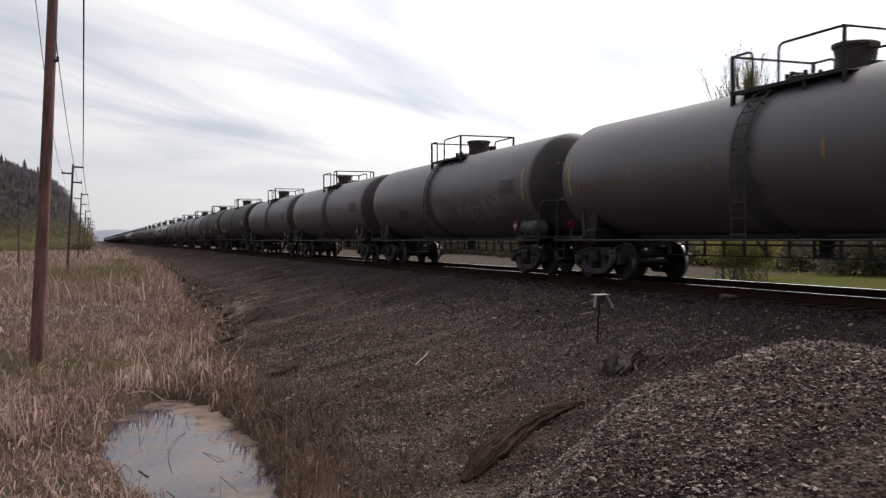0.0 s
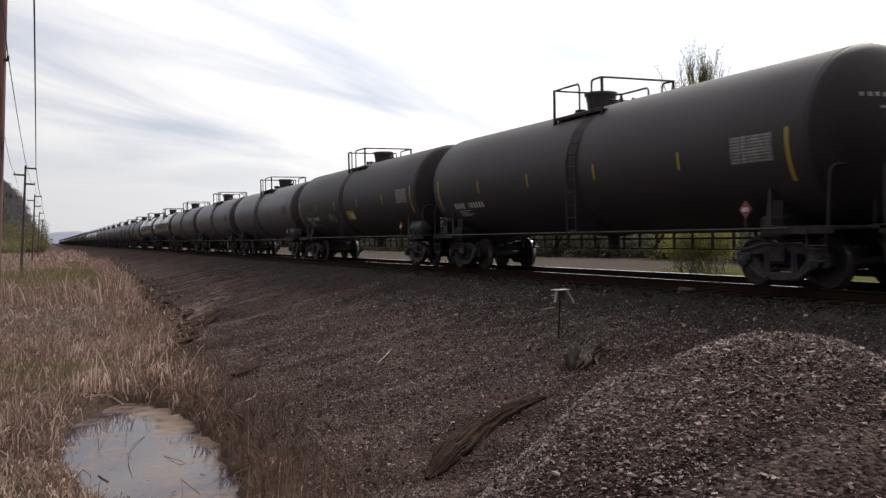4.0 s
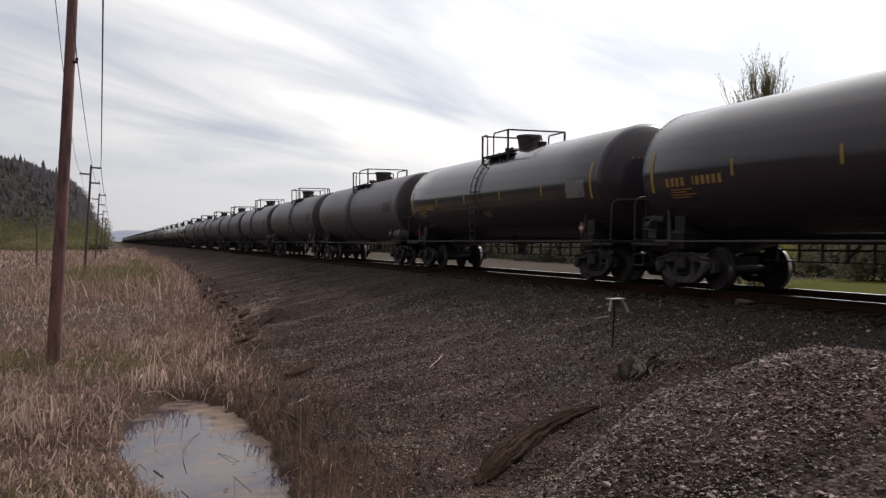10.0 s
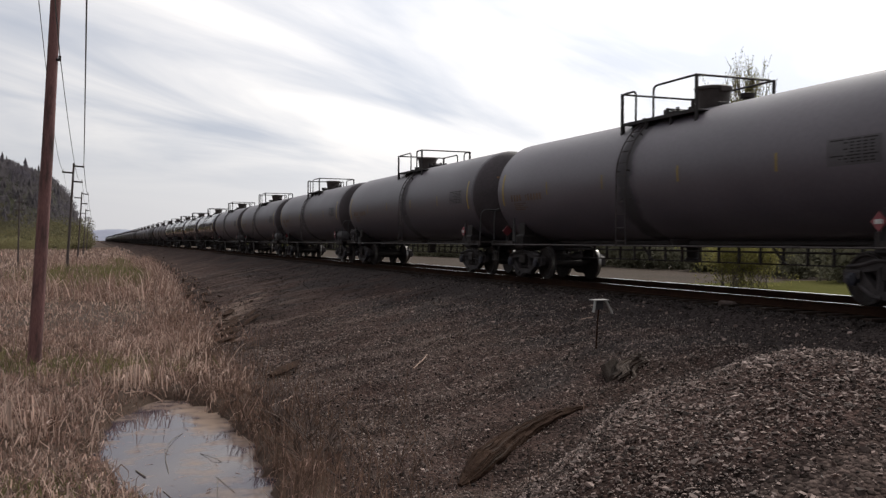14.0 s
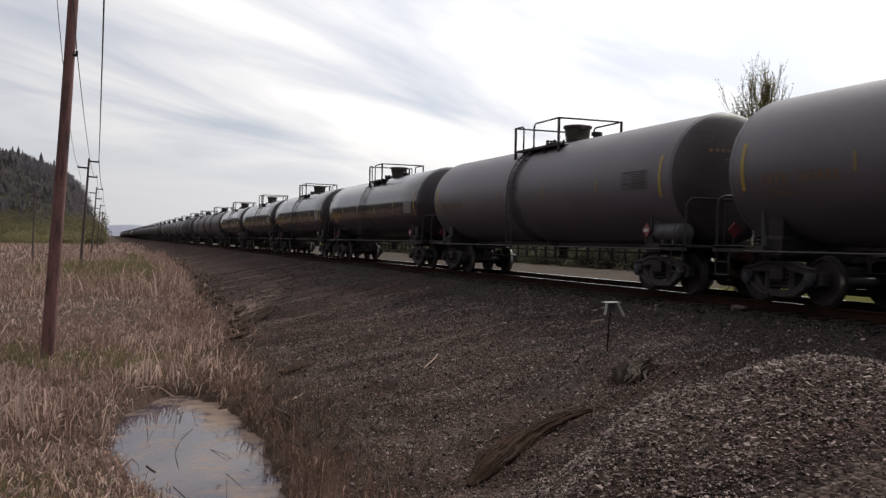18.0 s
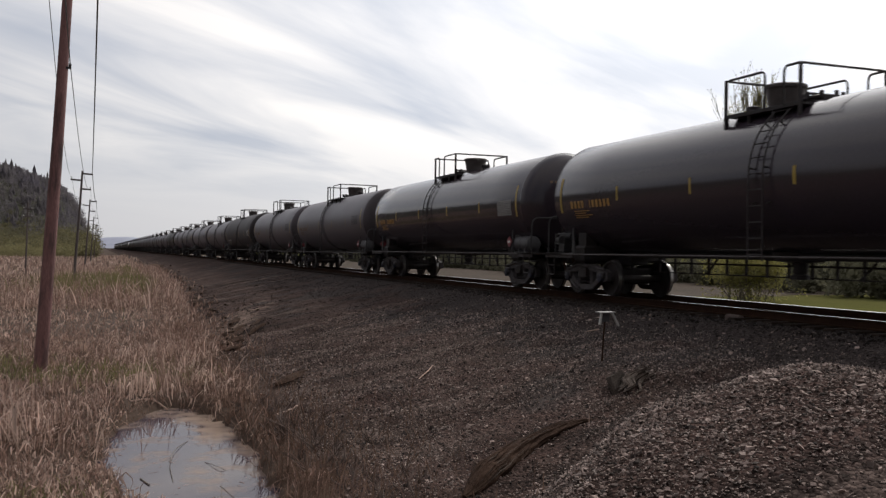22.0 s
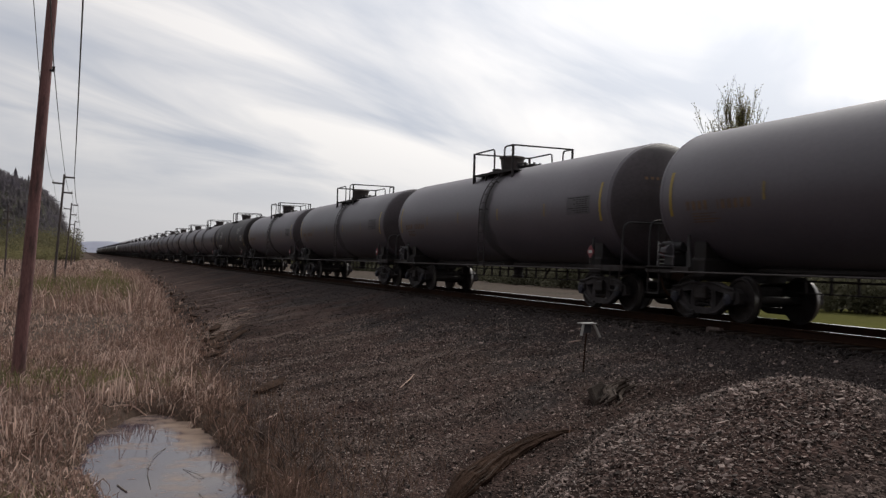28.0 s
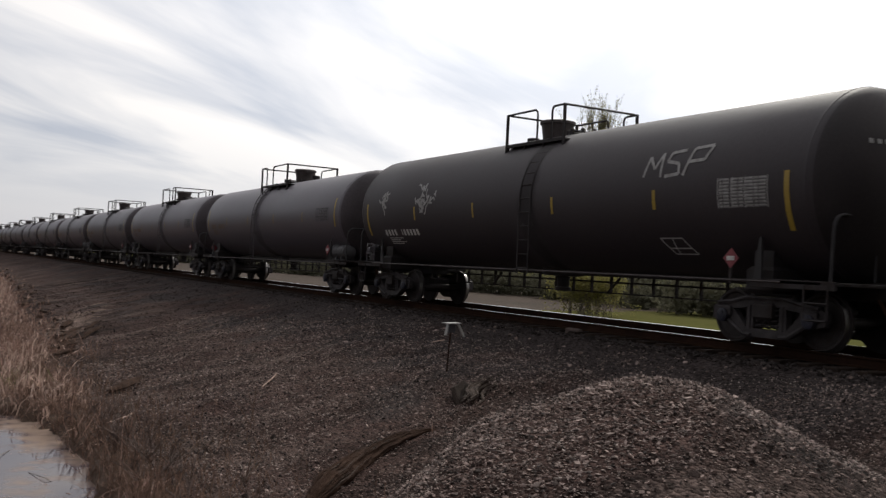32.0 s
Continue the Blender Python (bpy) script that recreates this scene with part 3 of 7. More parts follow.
def washed(m):
    """Runs of pale silt and dark cinder down the bank, and a slip of bare soil in its far part."""
    N, K = m.node_tree.nodes, m.node_tree.links
    bs = next(n for n in N if n.type == "BSDF_PRINCIPLED")
    co = N.new("ShaderNodeTexCoord")

    def layer(scale, stretch, lo, hi, colour, most, middle=None, size=None, turn=0.0):
        mp, nz, fac, mix = N.new("ShaderNodeMapping"), N.new("ShaderNodeTexNoise"), N.new("ShaderNodeMapRange"), N.new("ShaderNodeMix")
        mp.inputs["Scale"].default_value = stretch
        mp.inputs["Rotation"].default_value = (0, 0, radians(turn))
        nz.inputs["Scale"].default_value, nz.inputs["Detail"].default_value = scale, 6
        K.new(co.outputs["Object"], mp.inputs[0])
        K.new(mp.outputs[0], nz.inputs["Vector"])
        value = nz.outputs["Fac"]
        if middle:
            off, dist, sub = N.new("ShaderNodeMapping"), N.new("ShaderNodeVectorMath"), N.new("ShaderNodeMath")
            off.vector_type = "TEXTURE"
            off.inputs["Location"].default_value, off.inputs["Scale"].default_value = middle, size
            off.inputs["Rotation"].default_value = (0, 0, radians(turn))
            dist.operation, sub.operation = "LENGTH", "MULTIPLY_ADD"
            K.new(co.outputs["Object"], off.inputs[0])
            K.new(off.outputs[0], dist.inputs[0])
            K.new(dist.outputs["Value"], sub.inputs[0])
            sub.inputs[1].default_value = -0.22
            K.new(value, sub.inputs[2])
            value = sub.outputs[0]
        fac.interpolation_type = "SMOOTHSTEP"
        fac.inputs["From Min"].default_value, fac.inputs["From Max"].default_value = lo, hi
        fac.inputs["To Max"].default_value = most
        K.new(value, fac.inputs["Value"])
        mix.data_type = "RGBA"
        mix.inputs["B"].default_value = (*colour, 1)
        K.new(bs.inputs["Base Color"].links[0].from_socket, mix.inputs["A"])
        K.new(fac.outputs["Result"], mix.inputs["Factor"])
        K.new(mix.outputs["Result"], bs.inputs["Base Color"])

    layer(1.0, (0.16, 1.1, 0.3), 0.50, 0.72, (0.105, 0.080, 0.070), 0.65)
    layer(0.8, (0.22, 1.3, 0.3), 0.54, 0.70, (0.015, 0.011, 0.010), 0.75)
    layer(1.5, (0.5, 1.2, 1), 0.20, 0.40, (0.145, 0.106, 0.088), 0.75, (4.7, 35.0, -1.3), (0.75, 5.5, 6.0), -15)
    layer(0.9, (0.6, 0.6, 1), 0.14, 0.36, (0.036, 0.031, 0.030), 0.75, (12.2, 14.0, -0.3), (3.4, 60.0, 8.0))


washed(M["gravel"])
pebbled(M["gravel"], 24.0, 0.45, 1.9, 0.9)
pebbled(M["track_road"], 9.0, 0.7, 1.3, 0.4)


# ---- the lie of the land: z = 0 at the rail heads, the track along y ----
RAIL_NEAR, TRACK = 12.53, 13.25
WATER = -1.90
HEAP = (6.25, 6.7, 0.065)
rng = np.random.default_rng(7)


def fnoise(x, y, s, seed=0.0):
    """Cheap smooth noise for arrays, about -1 to 1."""
    a = np.sin(x * s * 1.7 + seed) * np.cos(y * s * 1.3 - seed * 2) + np.sin((x + y) * s * 0.9 + 2.1 * seed + 1) * np.cos((x - y) * s * 2.3 + seed)
    b = np.sin(x * s * 4.1 - seed) * np.sin(y * s * 3.7 + 1.3 + seed)
    return 0.4 * a + 0.2 * b


def smooth(a, b, v):
    t = np.clip((v - a) / (b - a), 0, 1)
    return t * t * (3 - 2 * t)


def mat(x, y):
    """1 on the trampled mat of sodden litter that fills the pool's near corner."""
    return smooth(-0.15, 0.35, 0.95 - 0.37 * (y - 10.4) - x + 0.25 * fnoise(x, y, 2.6, 8.0)) * smooth(13.3, 12.3, y)


def pond(x, y):
    """Below 1 inside the pool."""
    cx = 0.98 + 0.05 * (y - 12.3)
    return ((x - cx) / 1.12) ** 2 + ((y - 12.3) / 5.45) ** 2 + 0.26 * fnoise(x, y, 2.1, 3.0) + 0.14 * fnoise(x, y, 5.3, 1.0) + 0.75 * mat(x, y)


def bulge(y):
    """How far the marsh reaches in under the bank further off."""
    return np.interp(y, [28, 45, 70, 110, 170, 330], [0, 0.75, 1.7, 2.6, 3.9, 4.4])


def land(x, y):
    x, y = np.asarray(x, float), np.asarray(y, float)
    toe = 3.15 + 0.8 * bulge(y) + 0.35 * fnoise(x * 0, y, 0.35, 1.0)
    slope = -0.24 - 0.207 * np.maximum(11.45 - x, 0) + 0.05 * fnoise(x, y, 0.9, 2.0) + 0.035 * fnoise(x, y, 2.6, 7.0)
    slope = slope + 0.13 * np.exp(-(((x - 8.3) / 1.3) ** 2 + ((y - 14.6) / 5.5) ** 2)) - 0.10 * np.exp(-(((x - 10.3) / 0.8) ** 2 + ((y - 12) / 5) ** 2))
    slope = slope + 0.045 * fnoise(x * 0.45, y, 1.7, 17.0) + 0.02 * fnoise(x, y, 5.5, 19.0)      # runnels down the bank
    slope = slope - 0.16 * np.exp(-((x - 4.1 - 0.5 * np.sin(y * 0.5)) / 0.22) ** 2) * (fnoise(x, y, 0.9, 21.0) > 0.12)
    marsh = -1.74 + 0.05 * fnoise(x, y, 0.7, 5.0) + 0.035 * np.clip(-x - 1, 0, 30) ** 0.5
    z = np.where(x > toe, np.maximum(slope, marsh), marsh)
    z = np.where(x > 11.45, -0.24, z)
    # far side: shoulder, ditch, level fields
    z = np.where(x > 15.1, np.interp(x, [15.1, 17.5, 20, 60, 400], [-0.24, -1.0, -0.95, -0.9, -0.9]) + 0.02 * fnoise(x, y, 0.5, 4.0), z)
    # gravelled pad beside the track on which the camera stands
    edge = np.interp(x, [-4, 0, 2, 4.5, 6.5, 9, 11.4, 12], [1.5, 2.0, 2.1, 2.3, 4.0, 6.5, 12, 12])
    w = 1 - smooth(-2.2, 1.6, y - edge)
    w = np.where(x > 11.45, 0, w)
    pad = -0.50 + 0.03 * fnoise(x, y, 0.8, 6.0) + 0.02 * np.clip(x, 0, 12)
    z = z * (1 - w) + pad * w
    # dumped heap of crushed stone
    dx, dy = x - HEAP[0], y - HEAP[1]
    u, v = dx * 0.69 + dy * 0.72, -dx * 0.72 + dy * 0.69
    r = np.sqrt((u / 1.15) ** 2 + np.where(v > 0, v / 1.0, v / 0.85) ** 2 + 0.45) - 0.67
    heap = HEAP[2] - 0.46 * r - 0.5 * np.maximum(v - 1.75, 0) + 0.04 * fnoise(x, y, 1.5, 8.0)
    z = np.maximum(z, heap) + 0.0
    inside = pond(x, y)
    z = np.where((inside < 1.18) & (x < 3.6), np.minimum(z, WATER - 0.10 + 0.28 * smooth(0.84, 1.18, inside)), z)
    return z


def graded(lo, hi, fine_lo, fine_hi, step, grow=1.16):
    mid = list(np.arange(fine_lo, fine_hi + 1e-6, step))
    s, v = step, fine_hi
    while v < hi:
        s *= grow
        v += s
        mid.append(v)
    s, v = step, fine_lo
    while v > lo:
        s *= grow
        v -= s
        mid.insert(0, v)
    return np.array(mid)


def make_ground():
    xs, ys = graded(-4200, 4200, -5, 16, 0.14), graded(-1200, 4600, -5, 24, 0.16, 1.09)
    X, Y = np.meshgrid(xs, ys)
    Z = land(X, Y)
    nx, ny = len(xs), len(ys)
    i = (np.arange(ny - 1)[:, None] * nx + np.arange(nx - 1)[None]).ravel()
    faces = np.stack([i, i + 1, i + nx + 1, i + nx], 1)
    me = raw_mesh("ground", np.stack([X.ravel(), Y.ravel(), Z.ravel()], 1), faces, M["gravel"], True)
    for k in ("mud", "meadow", "track_road"):
        me.materials.append(M[k])
    cx, cy = X.ravel()[faces].mean(1), Y.ravel()[faces].mean(1)
    wob = 0.5 * fnoise(cx, cy, 0.6, 9.0)
    idx = np.zeros(len(faces), np.int32)
    idx[(cx < 2.55 + bulge(cy) + wob) & (cy > 5 + 2 * cx)] = 1
    idx[cx < -3 + wob] = 1
    idx[cx > 17.0 + wob] = 3
    idx[(cx > 22 + wob) & (cy < 39 + 0.25 * (cx - 28) + 2 * wob)] = 2
    idx[cx > 60] = 2
    idx[cx < -60] = 2
    me.polygons.foreach_set("material_index", idx)
    ob = new("ground", me)
    return tagged(ob, "dark gravel embankment, brown marsh and green meadow", "ground", kind="structure")


make_ground()


def make_pool():
    n = 72
    ang = np.linspace(0, 2 * np.pi, n, endpoint=False)
    pts = [(1.28, 12.3, WATER)]
    for a in ang:
        r = 1.35
        pts.append((1.28 + 0.05 * 4.5 * math.sin(a) * r + 1.24 * r * math.cos(a), 12.3 + 4.5 * r * math.sin(a), WATER))
    fs = [(0, 1 + k, 1 + (k + 1) % n) for k in range(n)]
    me = raw_mesh("water", np.array(pts), np.array(fs), M["water"], True)
    return tagged(new("water", me), "still murky pool mirroring the sky", "pool", kind="structure")


make_pool()


# ---- the track ----
TRACKBED = thing("railway_track", "single railway track on dark ballast with wooden ties", "track", kind="structure")


def make_rails():
    prof = [(-0.070, -0.172), (0.070, -0.172), (0.070, -0.158), (0.012, -0.140), (0.010, -0.045), (0.036, -0.034), (0.036, -0.012), (0.034, -0.0065), (0.026, -0.0028), (0.013, -0.0009), (0.0, 0.0), (-0.013, -0.0009), (-0.026, -0.0028), (-0.034, -0.0065), (-0.036, -0.012), (-0.036, -0.034), (-0.010, -0.045), (-0.012, -0.140), (-0.070, -0.158)]
    for x, cant in ((RAIL_NEAR - 0.036, 0.0), (RAIL_NEAR + 1.435 + 0.036, 0.042)):      # the outer rail lies higher in the bend
        b = Build()
        ys = [-300, 0, 40, 200, 1500]
        for y in ys:
            b.v += [(x + p, y, z + cant) for p, z in prof]
        n = len(prof)
        top = []
        for i in range(len(ys) - 1):
            for k in range(n):
                b.f.append((i * n + k, i * n + (k + 1) % n, (i + 1) * n + (k + 1) % n, (i + 1) * n + k))
                top.append(9 <= k <= 12)
        b.f += [tuple(range(n)), tuple(range((len(ys) - 1) * n, len(ys) * n))]
        me = b.mesh("rail", M["rust"])
        me.materials.append(M["bright"])
        for p, t in zip(me.polygons, top + [False, False]):
            p.material_index = 1 if t else 0
        part("rail", me, TRACKBED, "rusty rail with a bright worn head")


make_rails()

# ---- the train ----
PITCH = 18.15                       # from coupler to coupler
R_TANK, Z_TANK = 1.52, 2.62
BIG, BIG_Z = 1.05, 2.66
RUN = [(0.0, 0.25), (6.0, 100.3), (8.0, 133.7), (9.0, 150.4), (13.0, 215.6), (15.0, 248.19), (17.0, 280.83), (18.0, 297.2), (19.0, 313.65), (21.0, 346.17), (22.0, 362.32), (23.0, 378.25), (28.0, 458.95), (29.0, 475.04), (30.0, 491.03), (31.0, 507.01), (32.0, 523.1)]
FIRST = 14.57                       # where the middle of car 0 stands at the start
GLOSSY, FLAT = {9, 10, 18, 19, 20, 21}, {4, 5, 24, 29}
TURNED = {0, 1, 5, 6, 10, 11, 13, 15, 16, 17, 18, 19, 21, 22}    # cars coupled the other way round


def travelled(t):
    """Metres gone at t, smooth through RUN."""
    ts, ds = zip(*RUN)
    v = [(ds[min(i + 1, len(ds) - 1)] - ds[max(i - 1, 0)]) / (ts[min(i + 1, len(ts) - 1)] - ts[max(i - 1, 0)]) for i in range(len(ts))]
    i = max(j for j in range(len(ts) - 1) if ts[j] <= t or j == 0)
    h = ts[i + 1] - ts[i]
    u = (t - ts[i]) / h
    return (2 * u**3 - 3 * u**2 + 1) * ds[i] + (u**3 - 2 * u**2 + u) * h * v[i] + (3 * u**2 - 2 * u**3) * ds[i + 1] + (u**3 - u**2) * h * v[i + 1]


def on_tank(a, y, off=0.006):
    """A point on the tank's side: a degrees above its middle, on the -x side."""
    c, s = math.cos(radians(a)), math.sin(radians(a))
    return (-(R_TANK + off) * c, y, Z_TANK + (R_TANK + off) * s)


def decal(b, y0, y1, a0, a1, off=0.006, side=-1, n=3):
    """A painted patch that follows the shell."""
    n = max(n, math.ceil(abs(a1 - a0) / 3))
    v = []
    for i in range(n + 1):
        for y in (y0, y1):
            p = on_tank(a0 + (a1 - a0) * i / n, y, off)
            v.append((p[0] * -side, p[1] * (1 if side < 0 else -1), p[2]))
    b.add(v, [(2 * i, 2 * i + 1, 2 * i + 3, 2 * i + 2) for i in range(n)])


CAR_MESH = {}


def shared(key, make):
    if key not in CAR_MESH:
        CAR_MESH[key] = make()
    return CAR_MESH[key]


def tank_profile(n=9):
    half, depth = 8.58, 0.66
    out = []
    for i in range(n):
        a = math.pi / 2 * i / (n - 1)
        out.append((-half + depth * (1 - math.cos(a)), max(R_TANK * math.sin(a), 0.02)))
    body = [(y, R_TANK) for y in (-5.6, -5.58, -2.8, 0, 2.8, 5.58, 5.6)]
    return out + body + [(-y, r) for y, r in reversed(out)]


def tank_mesh(kind):
    b = Build().turned(tank_profile(), 56, pose(0, 0, Z_TANK))
    # weld band at the middle and at the heads
    for y in (-7.92, 7.92):
        b.turned([(y - 0.03, R_TANK - 0.01), (y - 0.02, R_TANK + 0.002), (y + 0.02, R_TANK + 0.002), (y + 0.03, R_TANK - 0.01)], 56, pose(0, 0, Z_TANK))
    me = b.mesh("tank", M[kind], True)
    # heads of grey and flat black tanks are darker than the flanks
    me.materials.append(M[{"gloss_tank": "gloss_tank", "matte_tank": "flat_head"}.get(kind, "dark_head")])
    for p in me.polygons:
        p.material_index = 1 if abs(p.center.y) > 8.0 else 0
    return me


def truck_parts(parent, full):
    bol = part("truck", shared("bolster", lambda: Build().box(-1.15, -0.19, 0.42, 1.15, 0.19, 0.72, bevel=0.05).turned([(0.70, 0.30), (0.86, 0.30)], 14, axis="z").mesh("truck", M["steel"], True)), parent)

    def frame_mesh():
        # a casting outlined in (y, z), with two three-cornered windows and the spring opening cut out
        rim = [(-1.16, 0.40), (-1.16, 0.60), (-1.04, 0.68), (-0.74, 0.71), (-0.42, 0.80), (0.42, 0.80), (0.74, 0.71), (1.04, 0.68), (1.16, 0.60), (1.16, 0.40),
               (1.02, 0.36), (0.84, 0.38), (0.50, 0.17), (0.36, 0.13), (-0.36, 0.13), (-0.50, 0.17), (-0.84, 0.38), (-1.02, 0.36)]
        holes = [[(-0.72, 0.58), (-0.40, 0.62), (-0.42, 0.28)], [(0.40, 0.62), (0.72, 0.58), (0.42, 0.28)], [(-0.27, 0.64), (0.27, 0.64), (0.27, 0.27), (-0.27, 0.27)]]
        bm = bmesh.new()
        edges = []
        for loop in [rim] + holes:
            vs = [bm.verts.new((-1.06, y, z)) for y, z in loop]
            edges += [bm.edges.new((vs[i], vs[(i + 1) % len(vs)])) for i in range(len(vs))]
        bmesh.ops.triangle_fill(bm, edges=edges, use_beauty=True, use_dissolve=False)
        out = bmesh.ops.extrude_face_region(bm, geom=list(bm.faces))
        bmesh.ops.translate(bm, vec=(0.13, 0, 0), verts=[v for v in out["geom"] if isinstance(v, bmesh.types.BMVert)])
        bmesh.ops.recalc_face_normals(bm, faces=bm.faces)
        me = bpy.data.meshes.new("side_frame")
        bm.to_mesh(me)
        bm.free()
        # flanges along the top chord and the two sloping legs
        b = Build().pipe([(-1.07, -1.04, 0.67), (-1.07, -0.74, 0.70), (-1.07, -0.42, 0.78), (-1.07, 0.42, 0.78), (-1.07, 0.74, 0.70), (-1.07, 1.04, 0.67)], 0.035, 6)
        for q in (-1, 1):
            b.pipe([(-1.07, q * 0.86, 0.41), (-1.07, q * 0.46, 0.17), (-1.07, q * 0.30, 0.16)], 0.04, 6)
            b.box(-1.12, q * 0.89 - 0.16, 0.44, -0.98, q * 0.89 + 0.16, 0.62, bevel=0.03)
            b.pipe([(-1.06, q * 0.34, 0.26), (-1.06, q * 0.34, 0.66)], 0.03, 6)
        for v in me.vertices:
            b.v.append(tuple(v.co))
        o = len(b.v) - len(me.vertices)
        b.f += [tuple(i + o for i in p.vertices) for p in me.polygons]
        bpy.data.meshes.remove(me)
        return b.mesh("side_frame", M["truck_iron"], True)

    def beam_mesh():
        b = Build()
        for y in (-0.36, 0.36):
            b.box(-0.78, y - 0.05, 0.30, 0.78, y + 0.05, 0.44)
            for x in (-0.75, 0.75):
                b.box(x - 0.06, y * 1.22 - 0.06, 0.25, x + 0.06, y * 1.22 + 0.06, 0.58, bevel=0.02)
        b.pipe([(-0.2, -0.36, 0.37), (0.2, 0.36, 0.37)], 0.03, 6)
        return b.mesh("brake_beam", M["steel"], True)

    def spring_mesh():
        b = Build()
        for y in (-0.16, 0.0, 0.16):
            path = [(-1.0 + 0.07 * math.cos(a), y + 0.07 * math.sin(a), 0.29 + 0.042 * a / math.pi) for a in np.linspace(0, 8 * math.pi, 25)]
            b.pipe(path, 0.018, 4)
        return b.mesh("spring_nest", M["truck_iron"], True)

    def wheel_mesh(n=24):
        b = Build()
        for s in (-1, 1):
            prof = [(0.682, 0.16), (0.690, 0.40), (0.680, 0.495), (0.715, 0.490), (0.722, 0.459), (0.820, 0.452), (0.822, 0.41), (0.79, 0.38), (0.775, 0.17), (0.86, 0.13), (0.86, 0.02)]
            b.turned([(s * a, r) for a, r in prof], n, axis="x")
        b.turned([(-0.98, 0.075), (-0.60, 0.085), (0.60, 0.085), (0.98, 0.075)], 12, axis="x")
        me = b.mesh("wheelset", M["steel"], True)
        me.materials.append(M["tread"])
        for p in me.polygons:
            r = math.hypot(p.center.y, p.center.z)
            if 0.44 < r < 0.475 and abs(p.normal.x) < 0.5:
                p.material_index = 1
        return me

    def cap_mesh():
        b = Build().turned([(-1.02, 0.12), (-1.15, 0.115), (-1.17, 0.07)], 16, axis="x")
        for k in range(3):
            a = 2 * math.pi * k / 3
            b.turned([(-1.15, 0.018), (-1.18, 0.018)], 6, pose(0, 0.06 * math.cos(a), 0.06 * math.sin(a)), axis="x")
        return b.mesh("bearing_cap", M["bearing_blue"], True)

    part("brake_beam", shared("beam", beam_mesh), bol)
    part("side_frame", shared("frame", frame_mesh), bol)
    part("side_frame", shared("frame", frame_mesh), bol, at=pose(0, 0, 0, 0, 0, 180))
    for y in (-0.89, 0.89):
        part("wheelset", shared("wheel", wheel_mesh) if full else shared("far_wheel", lambda: wheel_mesh(12)), bol, "dark wheels with bright worn treads", pose(0, y, 0.457))
    if full:
        part("spring_nest", shared("spring", spring_mesh), bol)
        part("spring_nest", shared("spring", spring_mesh), bol, at=pose(0, 0, 0, 0, 0, 180))
        for y in (-0.89, 0.89):
            part("bearing_cap", shared("cap", cap_mesh), bol, at=pose(0, y, 0.457))
            part("bearing_cap", shared("cap", cap_mesh), bol, at=pose(0, y, 0.457, 0, 0, 180))
    return bol


def hoop(pts, r=0.10, n=4):
    """Rounds the inner corners of a bent pipe."""
    pts = [Vector(p) for p in pts]
    out = [pts[0]]
    for i in range(1, len(pts) - 1):
        a, c, d = pts[i - 1], pts[i], pts[i + 1]
        u, w = (a - c), (d - c)
        k = min(r, u.length / 2, w.length / 2)
        u, w = c + u.normalized() * k, c + w.normalized() * k
        out += [(u * (1 - t) ** 2 + c * 2 * t * (1 - t) + w * t * t) for t in [j / n for j in range(n + 1)]]
    return out + [pts[-1]]


